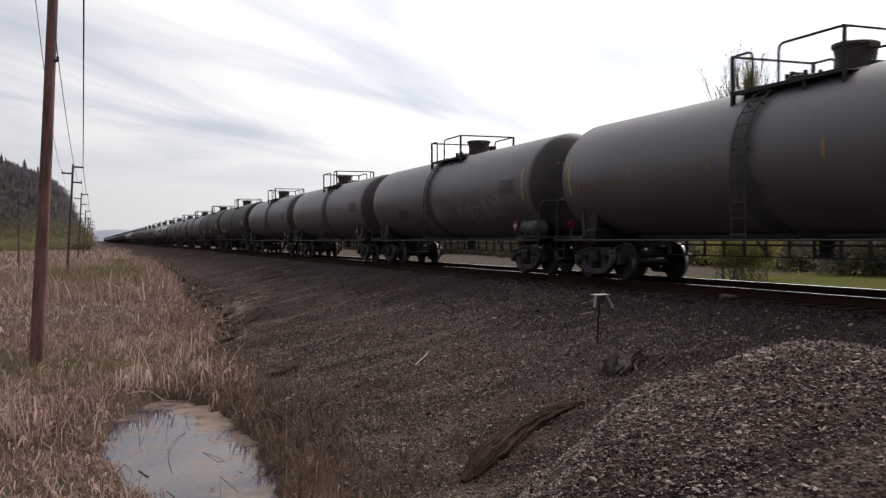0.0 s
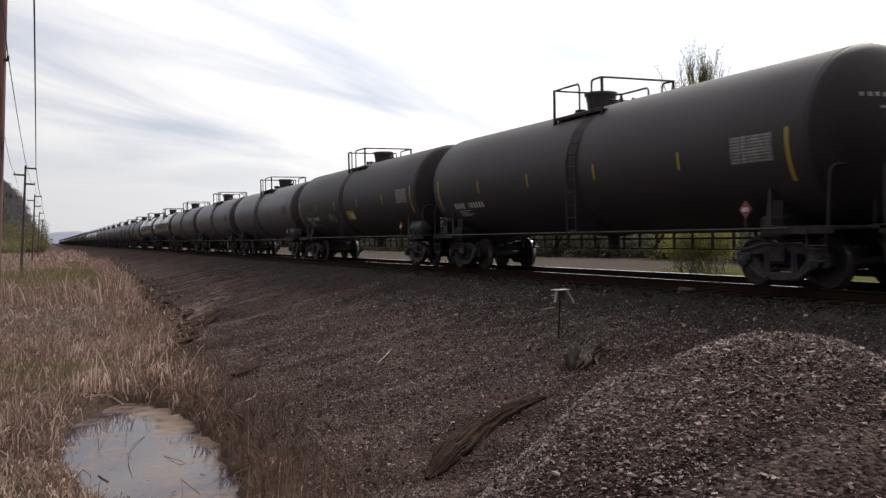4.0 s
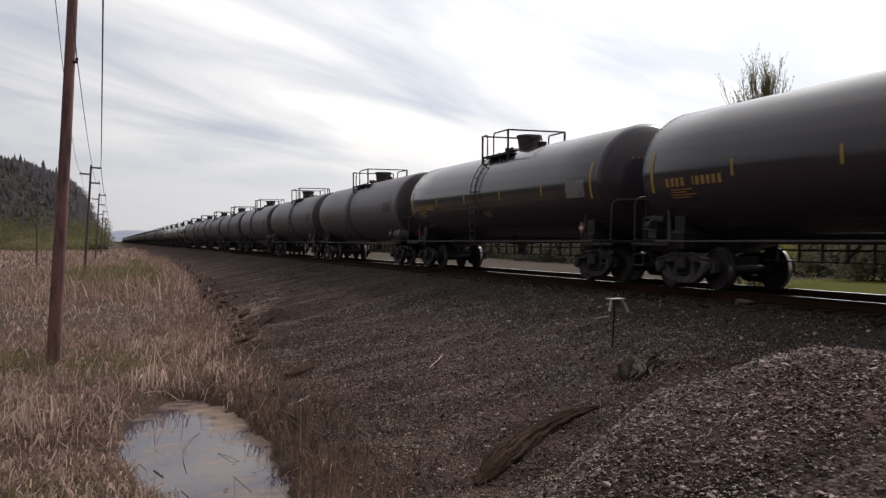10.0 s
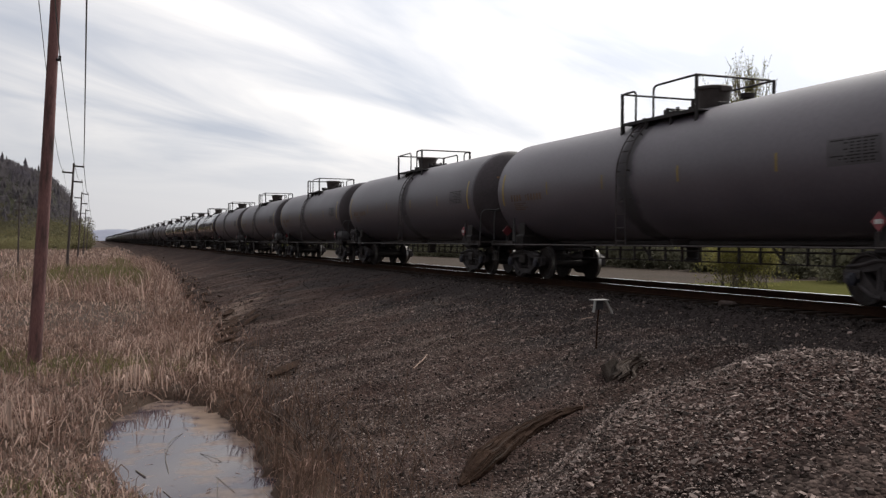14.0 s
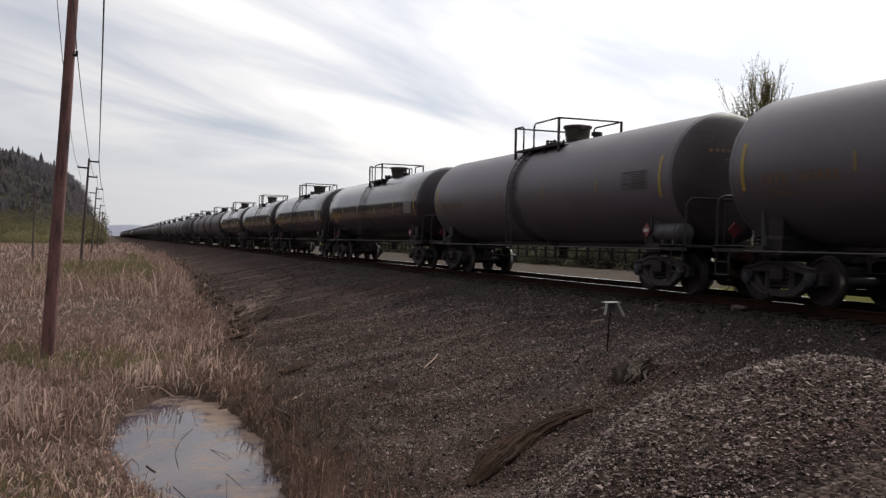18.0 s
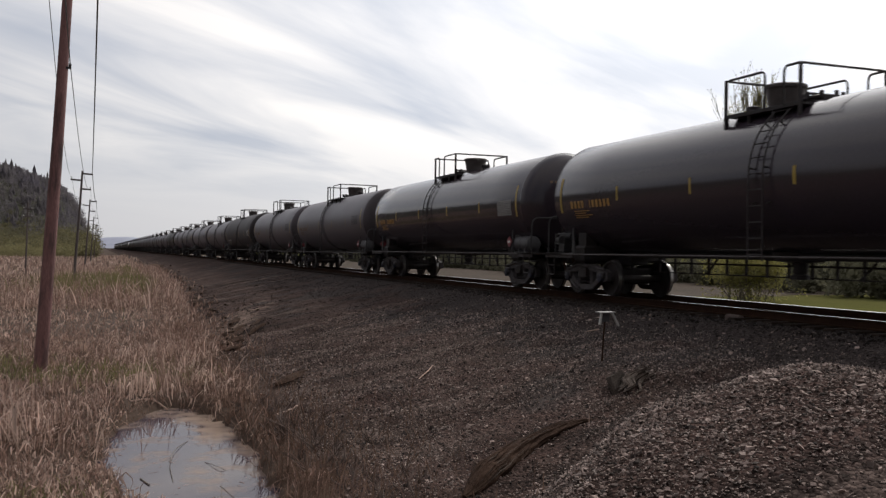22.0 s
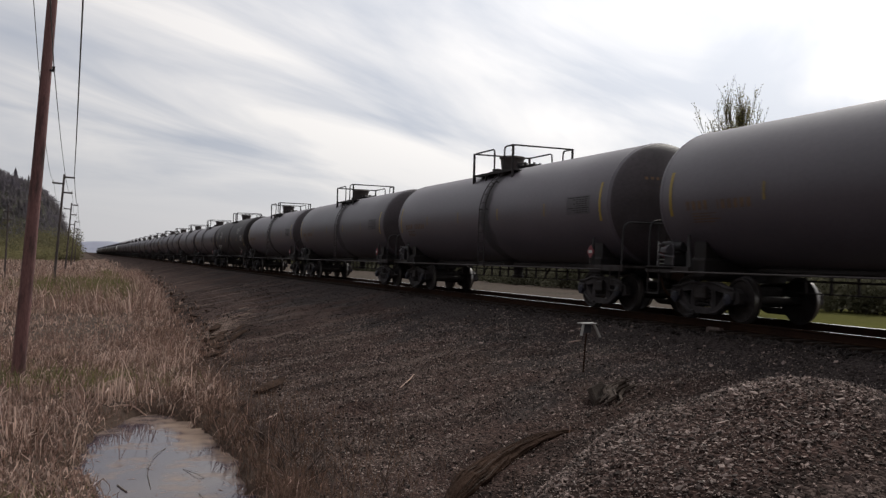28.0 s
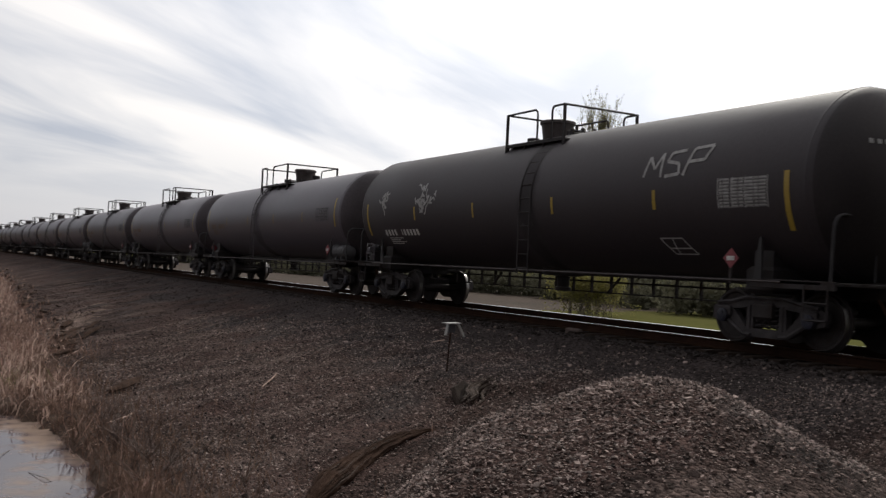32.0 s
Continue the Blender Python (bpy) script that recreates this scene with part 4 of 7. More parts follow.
def build_car(kind, full=True, marks="orange"):
    car = thing("tank_car", "", "tank car")
    ends, paint = M["tank_end"], M[kind]
    tank = part("tank", shared("tank_" + kind, lambda: tank_mesh(kind)), car)

    # crash platform on top: a long railed part, a gap for the ladders, a short railed part
    w, y1, zt, r = 1.03, 1.52, 4.72, 0.026

    def deck():
        b = Build()
        for x0, x1 in ((-w, -0.45), (0.45, w)):
            b.box(x0, -y1, 3.945, x1, y1, 3.975)
        for y in (-y1, y1 - 0.06):
            b.box(-0.45, y, 3.98, 0.45, y + 0.06, 4.17)
        for y in (-y1, -0.5, 0.5, y1 - 0.06):
            for x in (-w, w - 0.05):
                b.box(x, y, 3.60, x + 0.05, y + 0.05, 3.97)
        for x in (-w - 0.012, w):
            b.box(x, -y1, 3.925, x + 0.012, y1, 4.0)
        return b.mesh("top_platform", M["tank_end"])

    part("top_platform", shared("deck", deck), car)

    def rail_long():
        b = Build().pipe(hoop([(-w, -0.15, 3.95), (-w, -0.15, zt), (-w, y1, zt), (w, y1, zt), (w, -0.15, zt), (w, -0.15, 3.95)], 0.16), r, 6)
        return b.mesh("guard_rail", ends, True)

    def rail_short():
        b = Build().pipe(hoop([(-w, -0.90, 3.95), (-w, -0.90, zt), (-w, -y1, zt), (w, -y1, zt), (w, -0.90, zt), (w, -0.90, 3.95)], 0.14), r, 6)
        return b.mesh("guard_rail", ends, True)

    part("guard_rail", shared("rl", rail_long), car)
    part("guard_rail", shared("rs", rail_short), car)
    for x in (-w, w):
        for y in (-y1, y1):
            part("rail_post", shared("post", lambda: Build().box(-0.03, -0.03, 3.62, 0.03, 0.03, zt + 0.02).mesh("rail_post", M["tank_end"])), car, at=pose(x, y, 0))

    def dome():
        return Build().turned([(4.02, 0.44), (4.10, 0.36), (4.12, 0.335), (4.54, 0.395), (4.55, 0.43), (4.61, 0.43), (4.63, 0.40), (4.65, 0.1)], 28, pose(0, 0.72, 0), axis="z").box(-0.12, 1.08, 4.48, 0.12, 1.17, 4.6).mesh("fittings_dome", M["dome"], True)

    part("fittings_dome", shared("dome", dome), car)

    def manway():
        c = -0.55
        b = Build().turned([(4.00, 0.32), (4.16, 0.32), (4.17, 0.38), (4.21, 0.38), (4.22, 0.34), (4.27, 0.12)], 20, pose(0, c, 0), axis="z")
        for k in range(8):
            a = 2 * math.pi * k / 8
            b.box(-0.03, -0.03, 4.15, 0.03, 0.03, 4.30, pose(0.37 * math.cos(a), c + 0.37 * math.sin(a), 0))
        b.pipe([(-0.34, c, 4.27), (0.34, c, 4.27)], 0.03, 6)
        return b.mesh("manway", M["tank_end"], True)

    part("manway", shared("manway", manway), car)
    part("safety_valve", shared("valve", lambda: Build().turned([(4.05, 0.10), (4.20, 0.10), (4.21, 0.16), (4.31, 0.16), (4.33, 0.07)], 14, pose(0.0, 1.92, 0), axis="z").mesh("safety_valve", M["tank_end"], True)), car)

    # ladders up both sides at the middle
    def ladder():
        b = Build()
        for y in (-0.21, 0.21):
            path = [(-1.60, y, 0.98), (-1.62, y, 2.2), (-1.61, y, 2.75)]
            path += [(-(R_TANK + 0.09) * math.cos(radians(a)), y, Z_TANK + (R_TANK + 0.09) * math.sin(radians(a))) for a in range(8, 58, 6)]
            b.pipe(path, 0.017, 5)
        for z in np.arange(1.10, 2.75, 0.31):
            b.pipe([(-1.60, -0.21, z), (-1.60, 0.21, z)], 0.014, 5)
        for a in range(12, 58, 10):
            q = (-(R_TANK + 0.09) * math.cos(radians(a)), Z_TANK + (R_TANK + 0.09) * math.sin(radians(a)))
            b.pipe([(q[0], -0.21, q[1]), (q[0], 0.21, q[1])], 0.014, 5)
        for a in (-20, 5, 40):
            c, s = math.cos(radians(a)), math.sin(radians(a))
            for y in (-0.21, 0.21):
                b.pipe([(-(R_TANK - 0.02) * c, y, Z_TANK + (R_TANK - 0.02) * s), (-(R_TANK + 0.09) * c, y, Z_TANK + (R_TANK + 0.09) * s)], 0.02, 5)
        return b.mesh("ladder", M["truck_iron"], True)

    rungs = shared("ladder_" + kind, ladder)
    part("ladder", rungs, car, at=pose(0, -0.60, 0))
    if full:
        part("ladder", rungs, car, at=pose(0, -0.60, 0, 0, 0, 180))

    # side rail along the foot of the tank
    def side_rail():
        b = Build().pipe([(-1.45, -7.6, 0.99), (-1.45, 7.6, 0.99)], 0.020, 6)
        for y in (-6.3, -4.2, -2.1, 2.1, 4.2, 6.3):
            b.pipe([(-1.45, y, 0.99), (-0.55, y, 1.03)], 0.014, 5)
        return b.mesh("side_rail", M["dome"], True)

    for m in (pose(0, 0, 0.0 if kind == "gray_tank" else 0.07), pose(0, 0, 0.0 if kind == "gray_tank" else 0.07, 0, 0, 180)):
        part("side_rail", shared("side", side_rail), car, "thin pipe rail catching the light", m)

    def rigging():
        x = 0.28
        b = Build().pipe([(x, -5.8, 0.88), (x, 5.8, 0.88)], 0.024, 6)
        b.pipe([(x, -5.8, 0.64), (x, 5.8, 0.64)], 0.016, 6)
        for y in np.arange(-5.55, 5.7, 0.69):
            b.box(x - 0.025, y - 0.025, 0.62, x + 0.025, y + 0.025, 1.14)
        for y in (-1.7, 3.1):
            b.pipe([(x, y, 0.98), (x, y + 0.4, 0.64)], 0.03, 5)
        return b.mesh("hanging_pipe_rack", M["steel"])

    part("hanging_pipe_rack", shared("rig", rigging), car)

    # filler box added under the shell to shut out the light there
    part("belly_skid", shared("skid", lambda: Build().box(-0.36, -6.1, 1.0, 0.36, 6.1, 1.14, bevel=0.04).mesh("belly_skid", M["tank_end"])), car)

    def outlet():
        b = Build().turned([(1.16, 0.55), (0.98, 0.48), (0.95, 0.16), (0.72, 0.14), (0.70, 0.19), (0.62, 0.19), (0.61, 0.05)], 18, axis="z")
        b.box(-0.08, -0.5, 0.98, 0.08, 0.9, 1.10)
        return b.mesh("bottom_outlet", M["tank_end"], True)

    part("bottom_outlet", shared("outlet", outlet), car)

    for sgn, deg in ((1, 0), (-1, 180)):
        turn = pose(0, 0, 0, 0, 0, deg)

        def sill():
            b = Build().box(-0.25, 6.0, 0.80, 0.25, 8.62, 1.12)
            b.box(-1.25, 6.72, 0.86, 1.25, 7.28, 1.30, bevel=0.06)
            for x in (-1, 1):
                b.box(x * 1.0 - 0.16, 6.80, 1.25, x * 1.0 + 0.16, 7.20, 1.75, bevel=0.04)
            return b.mesh("stub_sill", M["tank_end"])

        part("stub_sill", shared("sill", sill), car, at=turn)

        def coupler():
            b = Build().box(-0.12, 8.60, 0.78, 0.12, 8.98, 0.98)
            b.box(-0.20, 8.86, 0.72, 0.14, 9.12, 1.02, bevel=0.06)
            b.pipe([(0.35, 8.55, 0.85), (0.40, 8.75, 0.60), (0.38, 8.95, 0.42), (0.3, 9.07, 0.46)], 0.03, 6)
            return b.mesh("coupler", M["rust"], True)

        part("coupler", shared("coupler", coupler), car, at=turn)

        def floor_plate():
            b = Build().box(-1.45, 7.55, 1.03, 1.45, 8.60, 1.09, bevel=0.01)
            for x in (-1.45, 1.40):
                b.box(x, 7.0, 0.96, x + 0.05, 8.60, 1.10)
            return b.mesh("end_platform", M["steel"])

        part("end_platform", shared("plate", floor_plate), car, at=turn)

        def end_rail():
            b = Build().pipe(hoop([(-1.42, 8.50, 1.06), (-1.40, 8.52, 2.12), (1.40, 8.52, 2.12), (1.42, 8.50, 1.06)], 0.24, 6), 0.024, 8)
            for x in (-0.42, 0.42):
                b.pipe([(x, 8.52, 1.06), (x, 8.52, 2.12)], 0.020, 6)
            return b.mesh("end_rail", M["black_iron"], True)

        part("end_rail", shared("endrail", end_rail), car, at=turn)

        def support():
            return Build().add([(x, y, z) for x in (-0.02, 0.02) for y, z in ((6.98, 1.04), (7.16, 1.04), (7.14, 1.78), (7.09, 1.78))], [(0, 1, 2, 3), (7, 6, 5, 4), (0, 4, 5, 1), (1, 5, 6, 2), (2, 6, 7, 3), (3, 7, 4, 0)]).mesh("corner_post", M["black_iron"])

        for x in (-1.37, 1.37):
            part("corner_post", shared("corner", support), car, at=turn @ pose(x, 0, 0))

        def step():
            b = Build().pipe(hoop([(0, 8.05, 1.03), (0, 8.05, 0.50), (0, 8.48, 0.50), (0, 8.48, 1.03)], 0.05), 0.018, 5)
            b.pipe([(0, 8.05, 0.76), (0, 8.48, 0.76)], 0.014, 5)
            return b.mesh("sill_step", M["steel"], True)

        if full:
            for x in (-1.45, 1.45):
                part("sill_step", shared("step", step), car, at=turn @ pose(x, 0, 0))
        tr = truck_parts(car, full)
        tr.matrix_basis = pose(0, sgn * 7.0, 0)

    # brake gear at one end
    def reservoir():
        b = Build().turned([(-0.58, 0.04), (-0.565, 0.15), (-0.50, 0.23), (0.50, 0.23), (0.565, 0.15), (0.58, 0.04)], 24, pose(1.14, 7.62, 1.36))
        b.turned([(-0.56, 0.02), (-0.53, 0.245), (-0.50, 0.245), (-0.47, 0.23)], 24, pose(1.14, 7.62, 1.36))
        for y in (7.55, 7.98):
            b.turned([(-0.03, 0.228), (-0.028, 0.242), (0.028, 0.242), (0.03, 0.228)], 24, pose(1.14, y, 1.36))
            b.box(0.9, y - 0.03, 1.05, 1.38, y + 0.03, 1.20)
        return b.mesh("air_reservoir", M["drum"], True)

    part("air_reservoir", shared("res", reservoir), car, "grey drum-shaped air reservoir")

    def valve_stack():
        b = Build().box(-1.30, 7.75, 1.09, -0.95, 8.10, 1.45, bevel=0.05)
        b.turned([(7.62, 0.12), (8.20, 0.12)], 12, pose(-1.1, 0, 1.55))
        b.pipe(hoop([(-1.1, 8.2, 1.5), (-1.0, 8.4, 1.5), (-0.9, 8.4, 1.15)], 0.1), 0.025, 6)
        return b.mesh("brake_valve", M["black_iron"], True)

    part("brake_valve", shared("bvalve", valve_stack), car)

    def brake_piping():
        b = Build()
        b.pipe(hoop([(-1.34, 7.70, 1.12), (-1.34, 7.70, 1.62), (-1.34, 8.15, 1.62), (-1.30, 8.30, 1.40), (-1.30, 8.30, 1.10)], 0.10), 0.022, 6)
        b.pipe(hoop([(-1.36, 7.62, 1.30), (-1.36, 8.25, 1.36), (-1.20, 8.35, 1.36)], 0.08), 0.018, 6)
        b.turned([(7.78, 0.02), (7.79, 0.10), (7.86, 0.10), (7.87, 0.02)], 12, pose(-1.36, 0, 1.46))
        b.box(-1.40, 7.92, 1.38, -1.28, 8.10, 1.52, bevel=0.03)
        # lighter grey paints the small glints on the pipes, except on glossy cars
        return b.mesh("brake_piping", M["black_iron" if kind == "gloss_tank" else "panel_grey"], True)

    if full:
        part("brake_piping", shared(("bpipes", kind == "gloss_tank"), brake_piping), car, "brake pipes in a pale glint tone")

    def brake_wheel():
        b = Build()
        ring = [(-0.75 + 0.26 * math.cos(a), 8.46, 1.75 + 0.26 * math.sin(a)) for a in np.linspace(0, 2 * math.pi, 19)]
        b.pipe(ring, 0.018, 5, False)
        for k in range(4):
            a = math.pi * k / 4
            b.pipe([(-0.75 - 0.26 * math.cos(a), 8.46, 1.75 - 0.26 * math.sin(a)), (-0.75 + 0.26 * math.cos(a), 8.46, 1.75 + 0.26 * math.sin(a))], 0.012, 5)
        b.box(-0.86, 8.24, 1.09, -0.64, 8.44, 1.95)
        return b.mesh("hand_brake", M["steel"], True)

    def grating():
        b = Build()
        for i in range(6):
            b.pipe([(-1.25, 8.40, 1.16 + 0.09 * i), (-0.45, 8.40, 1.16 + 0.09 * i)], 0.011, 5)
        for x in (-1.25, -0.45):
            b.pipe([(x, 8.40, 1.08), (x, 8.40, 1.66)], 0.014, 5)
        # pale colour stands for sun glints on the rungs, except on glossy cars
        return b.mesh("crossover_ladder", M["black_iron" if kind == "gloss_tank" else "plate"], True)

    if full:
        part("crossover_ladder", shared(("grating", kind == "gloss_tank"), grating), car, "steel rungs between the cars")

    part("hand_brake", shared("hbrake", brake_wheel), car)

    # stripes, stencils and placards on the shell
    def strip(y, a0, a1, wd):
        def make():
            b = Build()
            decal(b, y - wd, y + wd, a0, a1)
            return b.mesh("reflector_strip", M["faded_yellow" if kind == "gray_tank" and abs(y) < 5 else "yellow"])
        return make

    low = 5 if kind == "matte_tank" else 0
    spots = [(y, -17 - 2.5 * low, 19 - 2.8 * low, 0.05) if abs(y) > 7 else (y, -9 - low, 4 - low, 0.04) for y in (-7.6, -4.65, -1.55, 1.65, 4.65, 7.6)]
    around = pose(0, 0, 0, 0, 0, 180)
    sides = (None, around) if full else (None,)
    for y, a0, a1, wd in spots:
        for m in sides:
            part("reflector_strip", shared(("strip", y, kind), strip(y, a0, a1, wd)), car, "faded yellow strip", m)

    def stencil(kind_):
        low = kind == "matte_tank"           # the flat black cars carry it lower and nearer the middle
        top, start, tall = (-23.0, 6.62, 6.5) if low else (-6.0, 7.05, 7.2)

        def make():
            b = Build()
            y = start
            for wd in (0.12, 0.12, 0.11, 0.12, 0, 0.05, 0.12, 0.12, 0.11, 0.12, 0.12):
                if wd:
                    decal(b, y - wd, y, top - tall, top)
                y -= (wd or 0.16) + 0.075
            for a, wd in ((2.4, 0.8), (4.6, 0.6), (6.8, 0.9), (9.0, 0.7)):
                decal(b, start - 0.15 - wd, start - 0.15, top - tall - a - 0.9, top - tall - a, n=1)
            return b.mesh("stencilled_number", M[kind_])
        return make

    for m in sides:
        part("stencilled_number", shared(("num", marks), stencil(marks)), car, "worn stencilled number as bars", m)

    def panel():
        b = Build()
        for i in range(9):
            a, y = 3.0 - i * 2.0, -7.20
            decal(b, -7.22, -6.20, a - 1.55, a - 1.33, n=1)
            for wd in (0.14, 0.09, 0.17, 0.0, 0.10, 0.15, 0.0, 0.13, 0.07):
                if wd:
                    decal(b, y, y + wd, a - 1.1, a, n=1)
                y += wd + 0.016
        for y in (-7.23, -6.77, -6.50, -6.19):
            decal(b, y - 0.010, y + 0.010, -15.0, 3.6)
        return b.mesh("capacity_panel", M["chalk"])

    if kind != "gray_tank":
        for m in sides:
            tagged(part("capacity_panel", shared("panel", panel), car, "pale table of stencilled rows", m), kind="stuff")
    else:
        def panel_patch():
            b = Build()
            decal(b, -7.12, -5.92, -9.5, 8.0, off=0.005)
            return b.mesh("panel_patch", M["panel_grey"])

        def panel_dim():
            b = Build()
            for i, ends in enumerate(((-7.05, -5.98), (-6.98, -6.30), (-6.98, -6.45), (-6.98, -6.30), (-6.98, -6.38), (-7.05, -5.98), (-6.98, -6.20), (-6.98, -6.36))):
                a, y = 7.0 - i * 2.0, ends[0]
                while y < ends[1]:
                    wd = 0.10 if i not in (0, 5) else 0.32
                    decal(b, y, min(y + wd, ends[1]), a - 0.9, a, off=0.009, n=1)
                    y += wd + 0.045
            return b.mesh("capacity_panel", M["tank_end"])

        for m in sides:
            part("panel_patch", shared("panel_patch", panel_patch), car, "lighter repainted patch", m)
            tagged(part("capacity_panel", shared("panel_dim", panel_dim), car, "dark stencilled rows", m), kind="stuff")

    def end_number():
        # on the dished head, which bulges towards the end of the car
        b = Build()
        half, depth = 8.58, 0.66

        def on_head(x, z):
            q = min(math.hypot(x, z) / R_TANK, 0.999)
            return (x, half - depth * (1 - math.sqrt(1 - q * q)) + 0.008, Z_TANK + z)

        def bar(x0, x1, z0, z1):
            n = 4
            xs = [x0 + (x1 - x0) * i / n for i in range(n + 1)]
            b.add([on_head(x, z) for z in (z0, z1) for x in xs], [(i, i + 1, i + n + 2, i + n + 1) for i in range(n)])

        x = -0.62
        for wd in (0.10, 0.10, 0.09, 0.10, 0, 0.05, 0.10, 0.10, 0.09, 0.10, 0.10):
            if wd:
                bar(x, x + 0.8 * wd, 0.545, 0.615)
            x += (wd or 0.10) + 0.04
        for k in range(3):
            bar(-0.35, 0.45 - 0.1 * k, 0.36 - 0.1 * k, 0.40 - 0.1 * k)
        return b.mesh("end_number", M["chalk" if marks == "white" else "orange"])

    if full:
        for m in (None, around):
            tagged(part("end_number", shared(("endnum", marks), end_number), car, "small stencilled number as bars", m), kind="stuff")

    def placard():
        b = Build()
        b.box(-0.012, -0.12, -0.12, 0.012, 0.12, 0.12, pose(0, 0, 0, 45), bevel=0.004)
        me = b.mesh("placard", M["red"])
        return me

    def placard_bar():
        return Build().box(-0.018, -0.085, -0.038, -0.0125, 0.085, 0.038, bevel=0.001).mesh("number_bar", M["white"])

    def holder():
        return Build().box(-0.015, -0.03, -0.42, 0.015, 0.03, -0.16).mesh("placard_holder", M["steel"])

    for m in (pose(-1.44, -7.1, 1.42), pose(1.44, 7.0, 1.42, 0, 0, 180), pose(-0.9, 8.62, 1.42, 0, 0, -90), pose(0.9, -8.62, 1.42, 0, 0, 90))[: 4 if full else 2]:
        pl = part("placard", shared("placard", placard), car, "red diamond hazard placard", m)
        part("number_bar", shared("placard_bar", placard_bar), pl)
        part("placard_holder", shared("holder", holder), pl)
    if kind != "gray_tank":                  # the black cars have a shorter platform
        squeeze = Matrix.Diagonal((1, 0.73 if kind == "gloss_tank" else 0.75, 1, 1))
        for o in car.children:
            if o.name.split(".")[0] in ("guard_rail", "rail_post", "top_platform"):
                o.matrix_basis = squeeze @ o.matrix_basis
            elif o.name.split(".")[0] == "fittings_dome":
                o.matrix_basis = pose(0, -0.2, 0)
            elif o.name.split(".")[0] == "safety_valve":
                o.matrix_basis = pose(0, -0.4, 0)
    if kind == "matte_tank":                 # the flat black cars are a size fatter
        grown = Matrix.Translation((0, 0, BIG_Z)) @ Matrix.Diagonal((BIG, 1.022, BIG, 1)) @ Matrix.Translation((0, 0, -Z_TANK))
        for o in car.children:
            if o.name.split(".")[0] in ("tank", "reflector_strip", "stencilled_number", "capacity_panel", "end_number"):
                o.matrix_basis = grown @ o.matrix_basis
            elif o.name.split(".")[0] in ("guard_rail", "rail_post", "top_platform", "fittings_dome", "manway", "safety_valve"):
                o.matrix_basis = pose(0, 0, 0.04) @ o.matrix_basis
            elif o.name.split(".")[0] == "placard" and abs(o.matrix_basis.translation.x) > 1.2:
                o.matrix_basis = pose(0, -0.55 * math.copysign(1, o.matrix_basis.translation.y), 0) @ o.matrix_basis
    return car


LABELS = {"gray_tank": "dusty satin-grey tank car rolling on the track", "gloss_tank": "glossy black tank car with orange stencils on the track", "matte_tank": "flat black tank car with pale graffiti on the track"}
CARS = {}


def make_train():
    protos = {}
    for k in range(-2, 76):
        kind = "gloss_tank" if k in GLOSSY else "matte_tank" if k in FLAT else "gray_tank"
        if k > 40 and k % 9 == 0:
            kind = "gloss_tank"
        full = k < 34
        at = pose(TRACK, FIRST + PITCH * k, 0, 0, 0, 180 if k in TURNED or (k > 29 and k % 3 == 0) else 0)
        key = (kind, full)
        if key not in protos:
            car = build_car(kind, full, "white" if kind == "matte_tank" else "vivid_orange" if kind == "gloss_tank" else "orange")
            car.matrix_basis = at
            protos[key] = car
        else:
            car = copy_thing(protos[key], at)
        if k in (10, 18, 19):                    # these carry the air reservoir at the other end
            for o in car.children:
                if o.name.startswith("air_reservoir"):
                    o.matrix_basis = pose(0, 0, 0, 0, 0, 180)
        tagged(car, LABELS[kind], "tank car", "cars of the train")
        CARS[k] = car


make_train()


def strokes(lines, name, mat, r=0.016):
    """Spray strokes on the shell: lists of (y, degrees) points."""
    b = Build()
    for ln in lines:
        fine = [ln[0]]
        for (y0, a0), (y1, a1) in zip(ln, ln[1:]):      # short pieces follow the round shell
            m = max(1, math.ceil(abs(a1 - a0) / 2.5))
            fine += [(y0 + (y1 - y0) * i / m, a0 + (a1 - a0) * i / m) for i in range(1, m + 1)]
        for (y0, a0), (y1, a1) in zip(fine, fine[1:]):
            d = Vector((y1 - y0, (a1 - a0) * R_TANK * math.pi / 180))
            n = Vector((-d.y, d.x)).normalized() * r
            q = []
            for y, a, s in ((y0, a0, -1), (y0, a0, 1), (y1, a1, 1), (y1, a1, -1)):
                q.append(on_tank(a + s * n.y / R_TANK * 57.3, y + s * n.x, 0.007))
            b.add(q, [(0, 1, 2, 3)])
    return b.mesh(name, M[mat])


def scribble(y, a, wd, ht, n, seed):
    r = random.Random(seed)
    out = []
    for _ in range(n):
        p = [(y + wd * r.uniform(-0.5, 0.5), a + ht * r.uniform(-0.5, 0.5))]
        for _ in range(4):
            p.append((p[-1][0] + wd * r.uniform(-0.22, 0.22), p[-1][1] + ht * r.uniform(-0.3, 0.3)))
        out.append(p)
    return out


